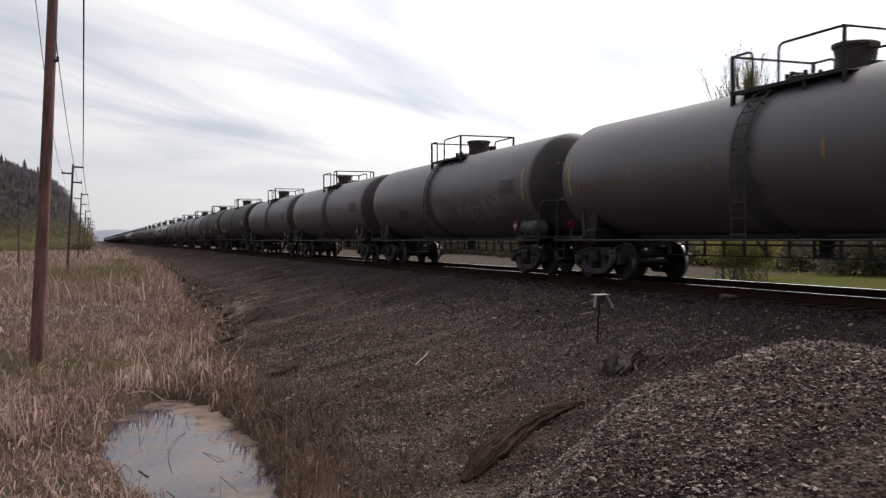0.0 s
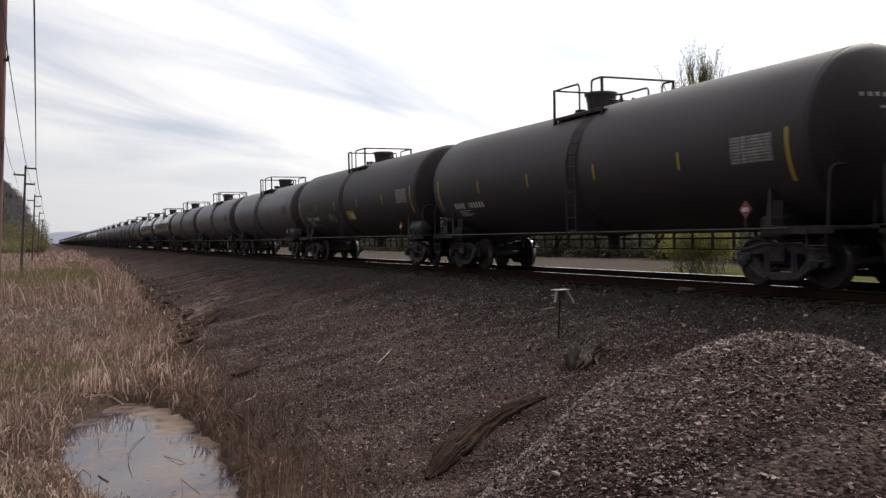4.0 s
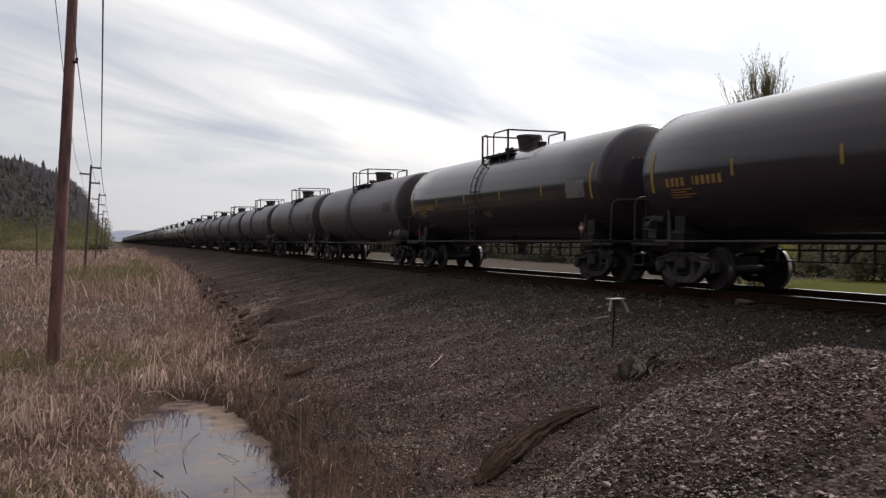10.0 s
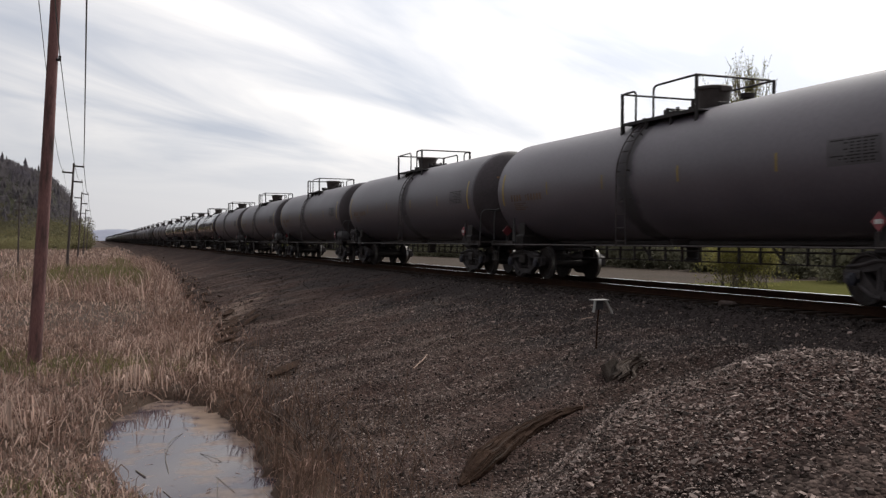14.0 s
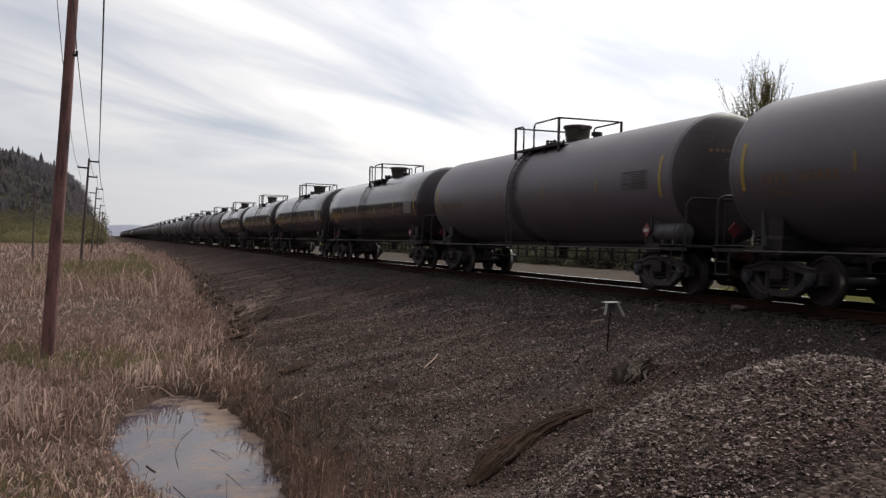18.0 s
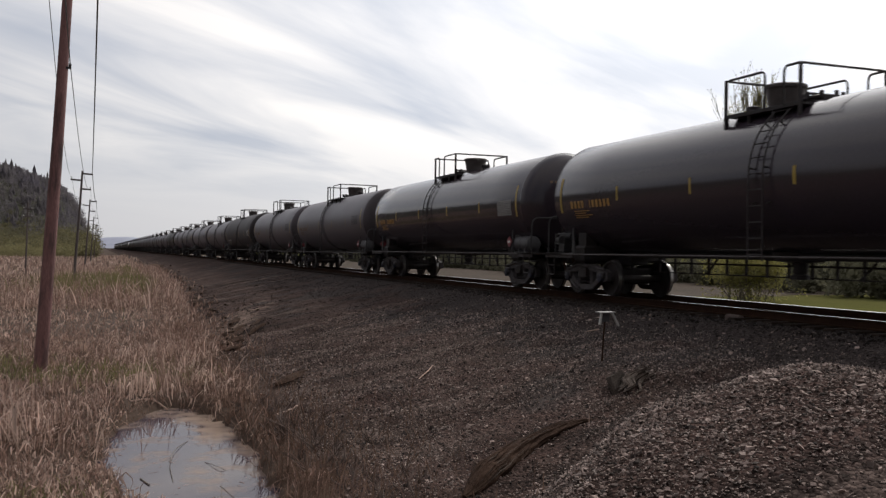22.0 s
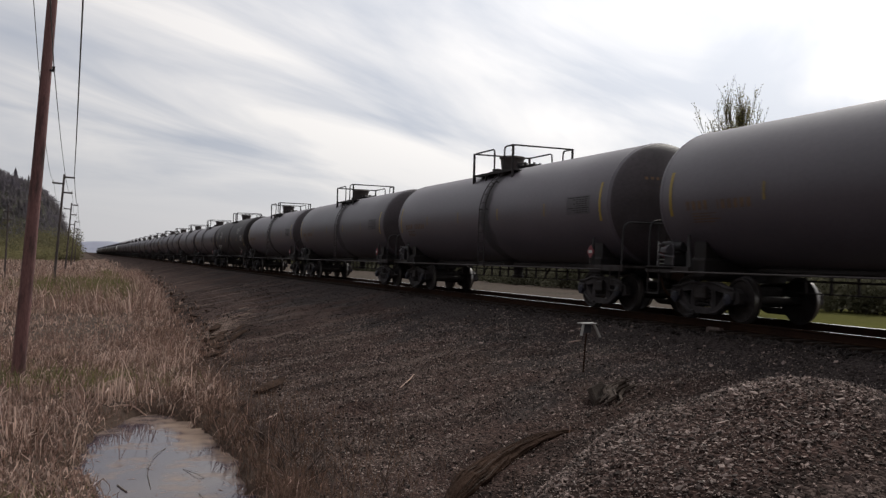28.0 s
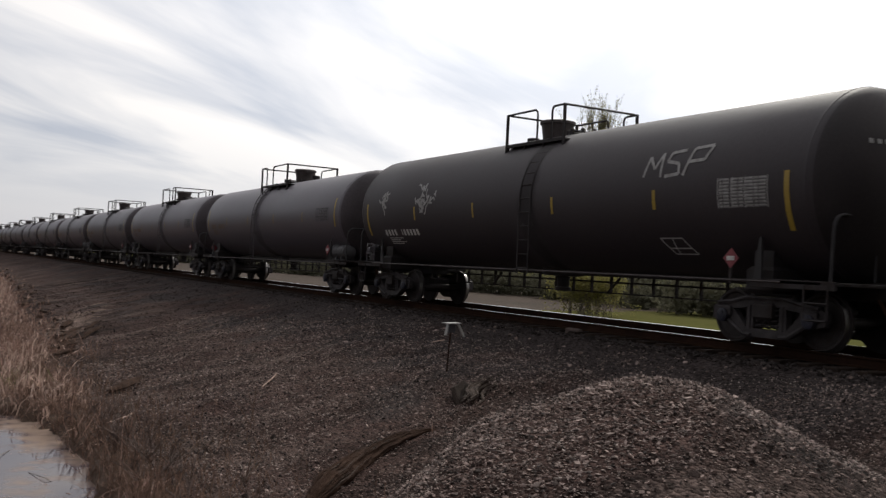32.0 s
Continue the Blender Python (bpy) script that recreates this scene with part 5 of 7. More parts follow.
def script(y, a, wd, ht, letters, seed):
    """Loopy spray lettering that runs along the shell."""
    r = random.Random(seed)
    out, step = [], wd / letters
    for i in range(letters):
        c, mid = y - i * step + step * r.uniform(-0.3, 0.3), a + ht * r.uniform(-0.14, 0.14)
        h, w, lean = ht * r.uniform(0.6, 1.35), step * r.uniform(0.3, 0.95), r.uniform(-0.7, 0.7)
        turns, ph, bend = r.uniform(0.55, 1.3), r.uniform(0, 6.28), r.uniform(1.0, 2.4)
        out.append([(c - w * math.cos(ph + t) * (1 - 0.4 * t / 6.28) + lean * step * math.sin(ph + bend * t) * 0.6, mid + h / 2 * math.sin(ph + t) * (1 - 0.2 * math.cos(bend * t))) for t in np.linspace(0, 6.28 * turns, 18)])
        for _ in range(r.randint(0, 2)):
            q = c - step * r.uniform(-0.6, 0.6)
            out.append([(q, mid - h * r.uniform(0.2, 0.7)), (q + lean * step * 0.7, mid), (q - r.uniform(-0.4, 0.4) * step, mid + h * r.uniform(0.3, 0.6))])
    return out


def make_graffiti():
    car = CARS[29]
    grown = Matrix.Translation((0, 0, BIG_Z)) @ Matrix.Diagonal((BIG, 1.022, BIG, 1)) @ Matrix.Translation((0, 0, -Z_TANK))
    letters = [[(-4.35, 8), (-4.45, 22), (-4.62, 13), (-4.78, 24), (-4.80, 7)], [(-5.32, 24.5), (-4.98, 23.5), (-4.92, 17.5), (-5.22, 15.5), (-5.25, 8.5), (-4.9, 7.5)], [(-5.36, 7), (-5.52, 25), (-5.95, 26), (-5.82, 16.5), (-5.45, 16)]]
    tagged(part("graffiti", strokes(letters, "graffiti", "chalk", 0.03), car, "chalky letters MSP", grown), kind="stuff")
    tagged(part("graffiti", strokes(scribble(4.0, 6, 0.8, 18, 22, 3), "graffiti", "chalk", 0.024), car, "round tangle of chalk strokes", grown), kind="stuff")
    tagged(part("graffiti", strokes(scribble(6.6, 10, 0.5, 16, 12, 4), "graffiti", "chalk", 0.024), car, "small tangle of chalk strokes", grown), kind="stuff")
    box = [[(-4.6, -34), (-5.15, -34), (-5.35, -47), (-4.8, -47), (-4.6, -34)], [(-4.9, -34), (-4.9, -47)], [(-4.72, -42), (-5.26, -42)]]
    tagged(part("stencil_frame", strokes(box, "stencil_frame", "white", 0.012), car, "small white ruled box", grown), kind="stuff")
    car = CARS[5]
    half_turn = pose(0, 0, 0, 0, 0, 180)
    zigzag = [[(6.7, -15), (6.5, -20), (6.25, -16), (6.05, -22)], [(6.2, -13), (5.9, -15), (5.7, -24), (5.5, -13)], [(5.2, -13), (5.0, -25), (4.75, -26)], [(4.6, -13), (4.4, -30), (4.1, -31), (3.85, -42)], [(4.2, -14), (4.05, -22), (3.7, -25), (3.5, -38)], [(6.4, -38), (5.4, -39), (4.8, -37), (4.5, -44), (4.1, -43)], [(3.4, -16), (3.25, -28), (3.1, -40)]]
    tagged(part("graffiti", strokes(zigzag, "graffiti", "chalk", 0.009), car, "half-faded jagged spray outlines", half_turn @ grown), kind="stuff")
    tagged(part("graffiti", strokes(script(2.9, -26, 1.0, 11, 6, 9), "graffiti", "chalk", 0.014), car, "small pale spray lettering", half_turn @ grown), kind="stuff")
    b = Build()
    decal(b, -0.9, 0.1, -32.5, -18)
    sticker = part("yellow_patch", b.mesh("yellow_patch", M["yellow"]), car, "square yellow sticker", half_turn @ grown)
    b = Build()
    decal(b, -0.86, -0.36, -31.0, -22, off=0.009)
    part("white_patch", b.mesh("white_patch", M["white"]), sticker, "weathered white middle")
    wing = [[(0.05, -23), (-0.25, -24), (-0.60, -19.5)], [(-0.22, -24.5), (-0.66, -24.0)], [(-0.20, -25), (-0.62, -28.5)], [(-0.05, -25), (-0.34, -31)], [(0.02, -20.5), (-0.18, -23.5)], [(0.08, -27), (-0.20, -26)]]
    for k in (10, 19):
        tagged(part("emblem", strokes(wing, "emblem", "orange", 0.030), CARS[k], "plain wing-shaped orange emblem", pose(0, 0, 0, 0, 0, 180)), kind="stuff")
    car = CARS[1]
    half = pose(0, 0, 0, 0, 0, 180)
    for y, a, wd, ht, n, mat, seed in ((0.2, -26, 1.7, 21, 7, "chalk", 12), (-2.5, -26, 3.6, 25, 9, "chalk", 13), (4.3, -22, 1.2, 16, 6, "drum", 14)):
        tagged(part("graffiti", strokes(script(y, a, wd, ht, n, seed), "graffiti", mat, 0.014), car, "looping pale spray lettering", half), kind="stuff")


make_graffiti()
# ---- poles and wires ----
def make_pole(x, y, height, r0, r1, lean, arms, label, depth=0.6, wood="grey_pole"):
    z0 = float(land(x, y))
    p = thing("utility_pole", label, "utility pole", "poles along the marsh", at=pose(x, y, z0, 0, lean, 0))
    b = Build().pipe([(0, 0, -depth), (0, 0, 0.3), (0.02, 0, height * 0.5), (0, 0, height)], [r0, r0, (r0 + r1) / 2, r1], 14)
    part("shaft", b.mesh("shaft", M[wood], True), p)
    tips = []
    for z, xa, xb in arms:
        arm = part("crossarm", Build().box(xa, -0.05 - r1, z - 0.06, xb, 0.05 - r1, z + 0.06).mesh("crossarm", M[wood]), p)
        for xi in (xa + 0.06, xb - 0.06):
            if abs(xi) < 0.3:
                continue
            part("insulator", Build().turned([(z + 0.06, 0.02), (z + 0.10, 0.045), (z + 0.14, 0.03), (z + 0.18, 0.045), (z + 0.21, 0.02)], 8, pose(xi, -r1, 0), axis="z").mesh("insulator", M["plate"], True), arm)
            tips.append(p.matrix_basis @ Vector((xi, -r1, z + 0.21)))
    return p, tips


POLE_TIPS = []
near_pole, tips = make_pole(-1.21, 22.0, 9.9, 0.145, 0.10, 2.8, [(9.6, -0.08, 0.62), (9.25, -0.62, 0.08)], "tall weathered brown wooden utility pole in dead reeds", wood="pole")
part("bracket", Build().box(0.07, -0.09, 6.64, 0.18, -0.03, 6.69).pipe([(0.16, -0.06, 6.66), (0.16, -0.06, 6.76)], 0.028, 8).mesh("bracket", M["steel"]), near_pole)
POLE_TIPS.append(tips + [near_pole.matrix_basis @ Vector((0.16, -0.06, 6.76))])
for i, (py, px, h) in enumerate(((75.0, -1.95, 8.45), (119, -1.9, 8.45), (172, -1.85, 8.05), (225, -1.7, 7.9), (280, -1.6, 7.5), (335, -1.5, 7.5), (390, -1.4, 7.5), (445, -1.3, 7.5))):
    pp, tips = make_pole(px, py, h, 0.105, 0.075, 3.3, [(h - 0.20, -0.06, 0.75), (h - 0.72, -0.78, 0.06), (h - 1.35, -0.06, 0.70)], "wooden utility pole with three short crossarms")
    POLE_TIPS.append(tips)
side_pole, _ = make_pole(-8.25, 118, 7.8, 0.11, 0.08, 1.0, [(7.0, -0.5, 0.5), (6.1, -0.5, 0.5)], "grey utility pole standing before the wooded hill")


def wire(a, b, sag, r, label):
    pts = [a.lerp(b, t) - Vector((0, 0, sag * 4 * t * (1 - t))) for t in [i / 24 for i in range(25)]]
    tagged(new("cable", Build().pipe(pts, r, 5).mesh("cable", M["wire"], True)), label, "cable", "cables between the poles")


for i in range(len(POLE_TIPS) - 1):
    for k in range(3):
        a, b = POLE_TIPS[i][k], POLE_TIPS[i + 1][k]
        wire(a, b, (0.8, 1.3, 1.1)[k], (0.026, 0.011, 0.010)[k], "thin dark cable slung between the wooden poles")
for k in range(3):                  # the span that runs on past the camera
    wire(POLE_TIPS[0][k], POLE_TIPS[0][k] + Vector((1.0, -45, 0)), 0.8, (0.026, 0.012, 0.012)[k], "thin dark cable slung between the wooden poles")


# ---- stones ----
def rocks(name, label, x, y, size, mat, sink=0.3, extra=0.0, fine=True, flat=0.0):
    """Crushed stones lying on the land, all in one mesh."""
    n = len(x)
    if fine:
        base = np.array([(1, 0, 0), (-1, 0, 0), (0, 1, 0), (0, -1, 0), (0, 0, 1), (0, 0, -1)], float) * 1.25
        faces = np.array([(0, 2, 4), (2, 1, 4), (1, 3, 4), (3, 0, 4), (2, 0, 5), (1, 2, 5), (3, 1, 5), (0, 3, 5)])
    else:
        base = np.array([(i, j, k) for i in (-1, 1) for j in (-1, 1) for k in (-1, 1)], float)
        faces = np.array([(0, 1, 3, 2), (4, 6, 7, 5), (0, 4, 5, 1), (2, 3, 7, 6), (0, 2, 6, 4), (1, 5, 7, 3)])
    m = len(base)
    v = base[None] * (1 + rng.uniform(-0.45, 0.35, (n, m, 3))) + (rng.uniform(-0.3, 0.3, (n, m, 3)) if fine else 0)
    v *= rng.uniform(0.45, 1.25, (n, 1, 3)) * size[:, None, None]
    q = rng.normal(size=(n, 4))
    if flat:                             # split chips, most of them lying on a broad side
        v[:, :, 2] *= flat
        v[:, :, :2] *= 1.25
        ang, tip, way_ = rng.uniform(0, 6.283, n), np.abs(rng.normal(0, 0.33, n)), rng.uniform(0, 6.283, n)
        c0, s0, c1, s1 = np.cos(ang / 2), np.sin(ang / 2), np.cos(tip), np.sin(tip)
        ax, ay = np.cos(way_) * s1, np.sin(way_) * s1
        q = np.stack([c1 * c0, ax * c0 + ay * s0, ay * c0 - ax * s0, c1 * s0], 1)
    q /= np.linalg.norm(q, axis=1, keepdims=True)
    w, a, b, c = q.T
    R = np.stack([1 - 2 * (b * b + c * c), 2 * (a * b - c * w), 2 * (a * c + b * w), 2 * (a * b + c * w), 1 - 2 * (a * a + c * c), 2 * (b * c - a * w), 2 * (a * c - b * w), 2 * (b * c + a * w), 1 - 2 * (a * a + b * b)], 1).reshape(n, 3, 3)
    v = np.einsum("nij,nkj->nki", R, v)
    z = land(x, y) + size * (0.6 - sink) + extra
    v += np.stack([x, y, z], 1)[:, None]
    f = faces[None] + m * np.arange(n)[:, None, None]
    me = raw_mesh(name, v.reshape(-1, 3), f.reshape(-1, faces.shape[1]), M[mat])
    return tagged(new(name, me), label, "gravel", kind="stuff")


def spread(n, x0, x1, y0, y1):
    return rng.uniform(x0, x1, n), rng.uniform(y0, y1, n)


def heap_r(x, y):
    return np.hypot((x - HEAP[0]) / 1.0, (y - HEAP[1]) / 1.0)


x, y = spread(150000, 2.2, 12.0, 2.6, 11.5)
keep = (heap_r(x, y) < np.where(y - HEAP[1] > 1.1 * (x - HEAP[0]), 2.75, 3.9) + 0.4 * fnoise(x, y, 1.1, 2.0) + 0.45 * rng.exponential(0.7, len(x))) & (np.hypot(x, y) > 3.8)
x, y = x[keep], y[keep]
bare = np.hypot((x - 4.35) / 1.5, (y - 4.2) / 1.2) + 0.5 * fnoise(x, y, 1.9, 5.0)      # trodden fines on the near flank
across = 0.72 * (x - HEAP[0]) - 0.69 * (y - HEAP[1]) + 0.35 * fnoise(x, y, 1.4, 9.0)
keep = rng.random(len(x)) < (0.16 + 0.74 * smooth(0.55, 1.35, bare)) * (1 - 0.72 * smooth(0.55, 1.5, across))
x, y = x[keep], y[keep]
rocks("heap_gravel", "loose pale crushed stone of a dumped heap", x, y, 0.0052 + 0.0138 * rng.random(len(x)) ** 2.3, "stone", flat=0.55)
x, y = spread(1300, 2.8, 10.5, 3.4, 10.5)
keep = heap_r(x, y) < 3.4
x, y = x[keep], y[keep]
rocks("heap_stones", "larger broken stones on the dumped heap", x, y, 0.014 + 0.011 * rng.random(len(x)) ** 2, "stone", fine=False, flat=0.6)
x, y = spread(82000, 2.5, 11.6, 7.0, 30.0)
trough = (np.abs((y - 10.6) - 0.72 * (x - 5.0) + 0.12) < 0.17) & (x > 4.0) & (x < 6.2)
keep = ~trough & (heap_r(x, y) > 3.0) & (fnoise(x, y, 0.55, 11.0) + 0.6 * fnoise(x, y, 1.7, 1.0) + 1.1 * np.exp(-((x - 7.8) / 2.2) ** 2 - ((y - 15) / 4.5) ** 2) > rng.uniform(-0.75, 0.35, len(x)) + 0.9 * smooth(8.8, 10.4, x))
x, y = x[keep], y[keep]
rocks("slope_gravel", "grey crushed stone strewn over the embankment", x, y, 0.0055 + 0.0135 * rng.random(len(x)) ** 2, "stone", flat=0.6)
x, y = spread(27000, 3.0, 12.3, 7.0, 60.0)
rocks("sooty_gravel", "dark sooty ballast stones on the embankment", x, y, 0.007 + 0.018 * rng.random(len(x)) ** 1.6, "dark_stone")
x, y = spread(500, 3.4, 11.5, 8.0, 26.0)
rocks("slope_stones", "larger broken stones on the embankment", x, y, 0.016 + 0.018 * rng.random(len(x)) ** 2, "stone", 0.4, fine=False)
x, y = spread(17000, 3.0, 10.8, 5.0, 24.0)
k = (np.hypot(x, y) > 6) & (fnoise(x, y, 0.8, 3.0) + 0.5 * fnoise(x, y, 2.2, 9.0) > rng.uniform(-0.7, 0.5, len(x)))
x, y = x[k], y[k]
rocks("pale_chips", "small pale stone chips strewn over the gravel", x, y, 0.005 + 0.007 * rng.random(len(x)) ** 2, "fleck", 0.1, 0.008)
y = 30 + 95 * rng.random(170) ** 1.3
x = 3.55 + bulge(y) + np.abs(0.6 * rng.normal(size=170))
rocks("earth_clods", "lumps of dark earth broken from the foot of the bank", x, y, 0.025 + 0.085 * rng.random(170) ** 2, "mud", 0.35, fine=False, flat=0.6)
x, y = spread(8000, 6.0, 12.3, 2.5, 9.0)
rocks("pad_gravel", "trodden brown gravel beside the track", x, y, 0.006 + 0.012 * rng.random(len(x)) ** 2, "stone", 0.5)
x, y = spread(9000, 11.3, 14.7, 4.0, 34.0)
rocks("track_ballast", "dark ballast stones between the ties", x, y, 0.016 + 0.018 * rng.random(len(x)), "dark_stone", 0.3, fine=False)


# ---- reeds and grass ----
def blades(name, label, x, y, height, width, lean, mat, category="reeds", turn=None, kink=0.18, level=None):
    """Bent dry stalks, all in one mesh."""
    n = len(x)
    z = land(x, y) if level is None else np.full(n, level)
    a = rng.uniform(0, 2 * np.pi, n) if turn is None else turn + rng.normal(0, 0.8, n)
    l1 = np.abs(rng.normal(0, lean, n))
    l2 = l1 + np.abs(rng.normal(0, lean * 1.6, n)) + (rng.random(n) < kink) * rng.uniform(0.6, 2.0, n)
    base = np.stack([x, y, z - 0.03], 1)
    dirn = np.stack([np.cos(a), np.sin(a), 0 * a], 1)
    up = np.array([0, 0, 1.0])
    if level is not None:                # afloat, lying flat
        l1, l2 = np.full(n, 1.54), np.full(n, 1.58)
    l3 = l2 if level is not None else l2 + np.abs(rng.normal(0, 0.35, n)) + (rng.random(n) < kink) * rng.uniform(0.2, 1.0, n)
    share = rng.uniform(0.3, 0.6, n)
    h1, h2, h3 = height * share, height * (1 - share) * 0.6, height * (1 - share) * 0.4
    twist = a + rng.normal(0, 0.5, n) * (level is None)
    dir2 = np.stack([np.cos(twist), np.sin(twist), 0 * a], 1)
    mid = base + (dirn * np.sin(l1)[:, None] + up * np.cos(l1)[:, None]) * h1[:, None]
    bend = mid + (dir2 * np.sin(l2)[:, None] + up * np.cos(l2)[:, None]) * h2[:, None]
    tip = bend + (dir2 * np.sin(l3)[:, None] + up * np.cos(l3)[:, None]) * h3[:, None]
    b = rng.uniform(-0.8, 0.8, n) - 0.3
    side = np.stack([np.cos(b), np.sin(b), 0 * b], 1) * (width / 2)[:, None]
    v = np.stack([base - side, base + side, mid - side * 0.9, mid + side * 0.9, bend - side * 0.6, bend + side * 0.6, tip], 1)
    f = np.array([(0, 1, 3), (0, 3, 2), (2, 3, 5), (2, 5, 4), (4, 5, 6)])[None] + 7 * np.arange(n)[:, None, None]
    me = raw_mesh(name, v.reshape(-1, 3), f.reshape(-1, 3), M[mat])
    return tagged(new(name, me), label, category, kind="stuff")


def in_marsh(x, y):
    return (x < np.where(y < 17, 2.05, 2.8) + 0.7 * fnoise(x, y, 0.8, 4.0)) & (pond(x, y) > 0.90 + 0.16 * rng.random(len(x)))


def clumps(n, per, x0, x1, y0, y1, sigma, ok):
    """Blade feet gathered in tufts; returns places and a number for each tuft's growth."""
    cx, cy = spread(n, x0, x1, y0, y1)
    k = ok(cx, cy)
    cx, cy = cx[k], cy[k]
    g = rng.uniform(0.45, 1.25, len(cx))
    x = np.repeat(cx, per) + rng.normal(0, sigma, len(cx) * per)
    y = np.repeat(cy, per) + rng.normal(0, sigma, len(cx) * per)
    g = np.repeat(g, per)
    k = ok(x, y)
    return x[k], y[k], g[k]


def two_tone(name, label, x, y, height, width, lean, share=0.45, turn=None):
    """Old stalks, some bleached and some brown."""
    k = rng.random(len(x)) < share
    turn = rng.uniform(0, 6.283, len(x)) if turn is None else turn
    blades(name, "bleached " + label, x[k], y[k], height[k], width[k] * 1.35, lean, "reed", turn=turn[k], kink=0.5)
    blades(name, "brown " + label, x[~k], y[~k], height[~k], width[~k] * 0.8, lean * 0.8, "brown_reed", turn=turn[~k], kink=0.3)


def patchy(x, y):
    """Grown-over parts of the marsh, with dark gaps between them."""
    return in_marsh(x, y) & (fnoise(x, y, 1.5, 6.0) + 0.5 * fnoise(x, y, 3.7, 2.0) > rng.uniform(-0.75, 0.15, len(x)))


MOUNDS = ((-0.85, 14.5, 0.95, 1.5, 0.50), (-2.3, 17.5, 1.6, 2.0, 0.30), (2.3, 18.2, 1.2, 1.5, 0.34), (0.9, 18.9, 1.1, 1.2, 0.20), (-0.2, 25.0, 2.5, 2.0, 0.15), (2.6, 23.5, 1.0, 2.5, 0.28), (-4.5, 24.0, 2.0, 2.5, 0.2))


def growth(x, y):
    """How high the dead reeds stand: hummocks with flattened ground between them."""
    h = 0.27 + 0.14 * fnoise(x, y, 0.9, 3.0) + 0.10 * fnoise(x, y, 2.3, 6.0)
    for mx, my, rx, ry, up in MOUNDS:
        h = h + up * np.exp(-((x - mx) / rx) ** 2 - ((y - my) / ry) ** 2)
    return np.maximum(h * (1 - 0.75 * mat(x, y)), 0.07)


def inward(x, y):
    """Carries growth along with the foot of the bank where the marsh reaches in."""
    return x + bulge(y) * smooth(-5.0, 3.0, x)


# a dark layer at the foot of the stalks paints the shade between them
x, y = spread(42000, -7, 3.6, 9.0, 31)
k = in_marsh(x, y)
x, y = x[k], y[k]
blades("reed_litter", "dark litter painting the shade under the dead reeds", x, y, growth(x, y) * rng.uniform(0.2, 0.55, len(x)), rng.uniform(0.008, 0.018, len(x)), 0.9, "wet_reed", kink=0.5)
x, y, g = clumps(1150, 36, -8, 4.0, 8.6, 31, 0.12, patchy)
two_tone("dead_reeds", "dead reeds standing in tufts", x, y, growth(x, y) * g * rng.uniform(0.5, 1.6, len(x)), rng.uniform(0.007, 0.018, len(x)), 0.62, 0.26, (g * 977) % 6.283)
# pale leaves snapped over, hanging out of the tufts
x, y, g = clumps(250, 14, -5.5, 3.0, 9.5, 27, 0.17, lambda x, y: in_marsh(x, y) & (growth(x, y) > rng.uniform(0.1, 0.55, len(x))))
blades("broken_stalks", "bleached broken stalks over the dead reeds", x, y, growth(x, y) * g * rng.uniform(0.9, 1.7, len(x)), rng.uniform(0.012, 0.027, len(x)), 0.38, "reed", turn=(g * 977) % 6.283, kink=0.85)
# brown stand between the pool and the bank
x, y, g = clumps(150, 26, 1.7, 3.7, 8.6, 19, 0.11, lambda x, y: (pond(x, y) > 1.0) & (x < 2.3 + 0.8 * rng.random(len(x))))
blades("shore_reeds", "wet brown reeds between the pool and the bank", x, y, g * rng.uniform(0.2, 0.62, len(x)), rng.uniform(0.005, 0.013, len(x)), 0.40, "wet_reed", turn=(g * 977) % 6.283)
k = rng.random(len(x)) < 0.16
blades("shore_stalks", "bleached stalks between the pool and the bank", x[k], y[k], g[k] * rng.uniform(0.35, 0.85, k.sum()), rng.uniform(0.008, 0.017, k.sum()), 0.40, "brown_reed", kink=0.5)
x, y = spread(30000, -8, 4.0, 8.6, 31)
k = patchy(x, y)
x, y = x[k], y[k]
two_tone("fallen_reeds", "broken reeds lying in a mat", x, y, np.minimum(growth(x, y) * rng.uniform(0.5, 1.5, len(x)), 0.55), rng.uniform(0.007, 0.016, len(x)), 1.1, 0.25)
# sodden straw trampled flat on the mat
x, y = spread(9000, -2.2, 1.6, 9.2, 13.2)
k = (mat(x, y) > rng.uniform(0.1, 0.7, len(x))) & (x < 1.5)
x, y = x[k], y[k]
two_tone("sodden_straw", "straw trampled flat at the pool's edge", x, y, rng.uniform(0.08, 0.36, len(x)), rng.uniform(0.008, 0.018, len(x)), 1.4, 0.42)
x, y = spread(30000, -26, 3.2, 29, 95)
k = in_marsh(x, y)
x, y = inward(x[k], y[k]), y[k]
two_tone("marsh_litter", "flattened reeds across the marsh", x, y, rng.uniform(0.15, 0.4, len(x)), rng.uniform(0.014, 0.035, len(x)), 0.9, 0.5)
# a taller brown stand along the foot of the bank
x, y, g = clumps(760, 30, -4.5, 3.6, 44, 112, 0.42, lambda x, y: (x < 3.0 + 0.5 * fnoise(x, y, 0.3, 2.0)) & (x > -5.5 + 3.5 * fnoise(x, y, 0.12, 4.0)))
x = inward(x, y)
two_tone("tall_grass", "tall dead grass by the foot of the bank", x, y, g * rng.uniform(0.6, 1.35, len(x)), rng.uniform(0.02, 0.04, len(x)), 0.35, 0.30, (g * 977) % 6.283)
x, y, g = clumps(2600, 22, -34, 3.4, 29, 95, 0.35, patchy)
x = inward(x, y)
two_tone("marsh_reeds", "dead reeds across the marsh", x, y, g * rng.uniform(0.25, 0.6, len(x)), rng.uniform(0.014, 0.032, len(x)), 0.7, 0.32, (g * 977) % 6.283)
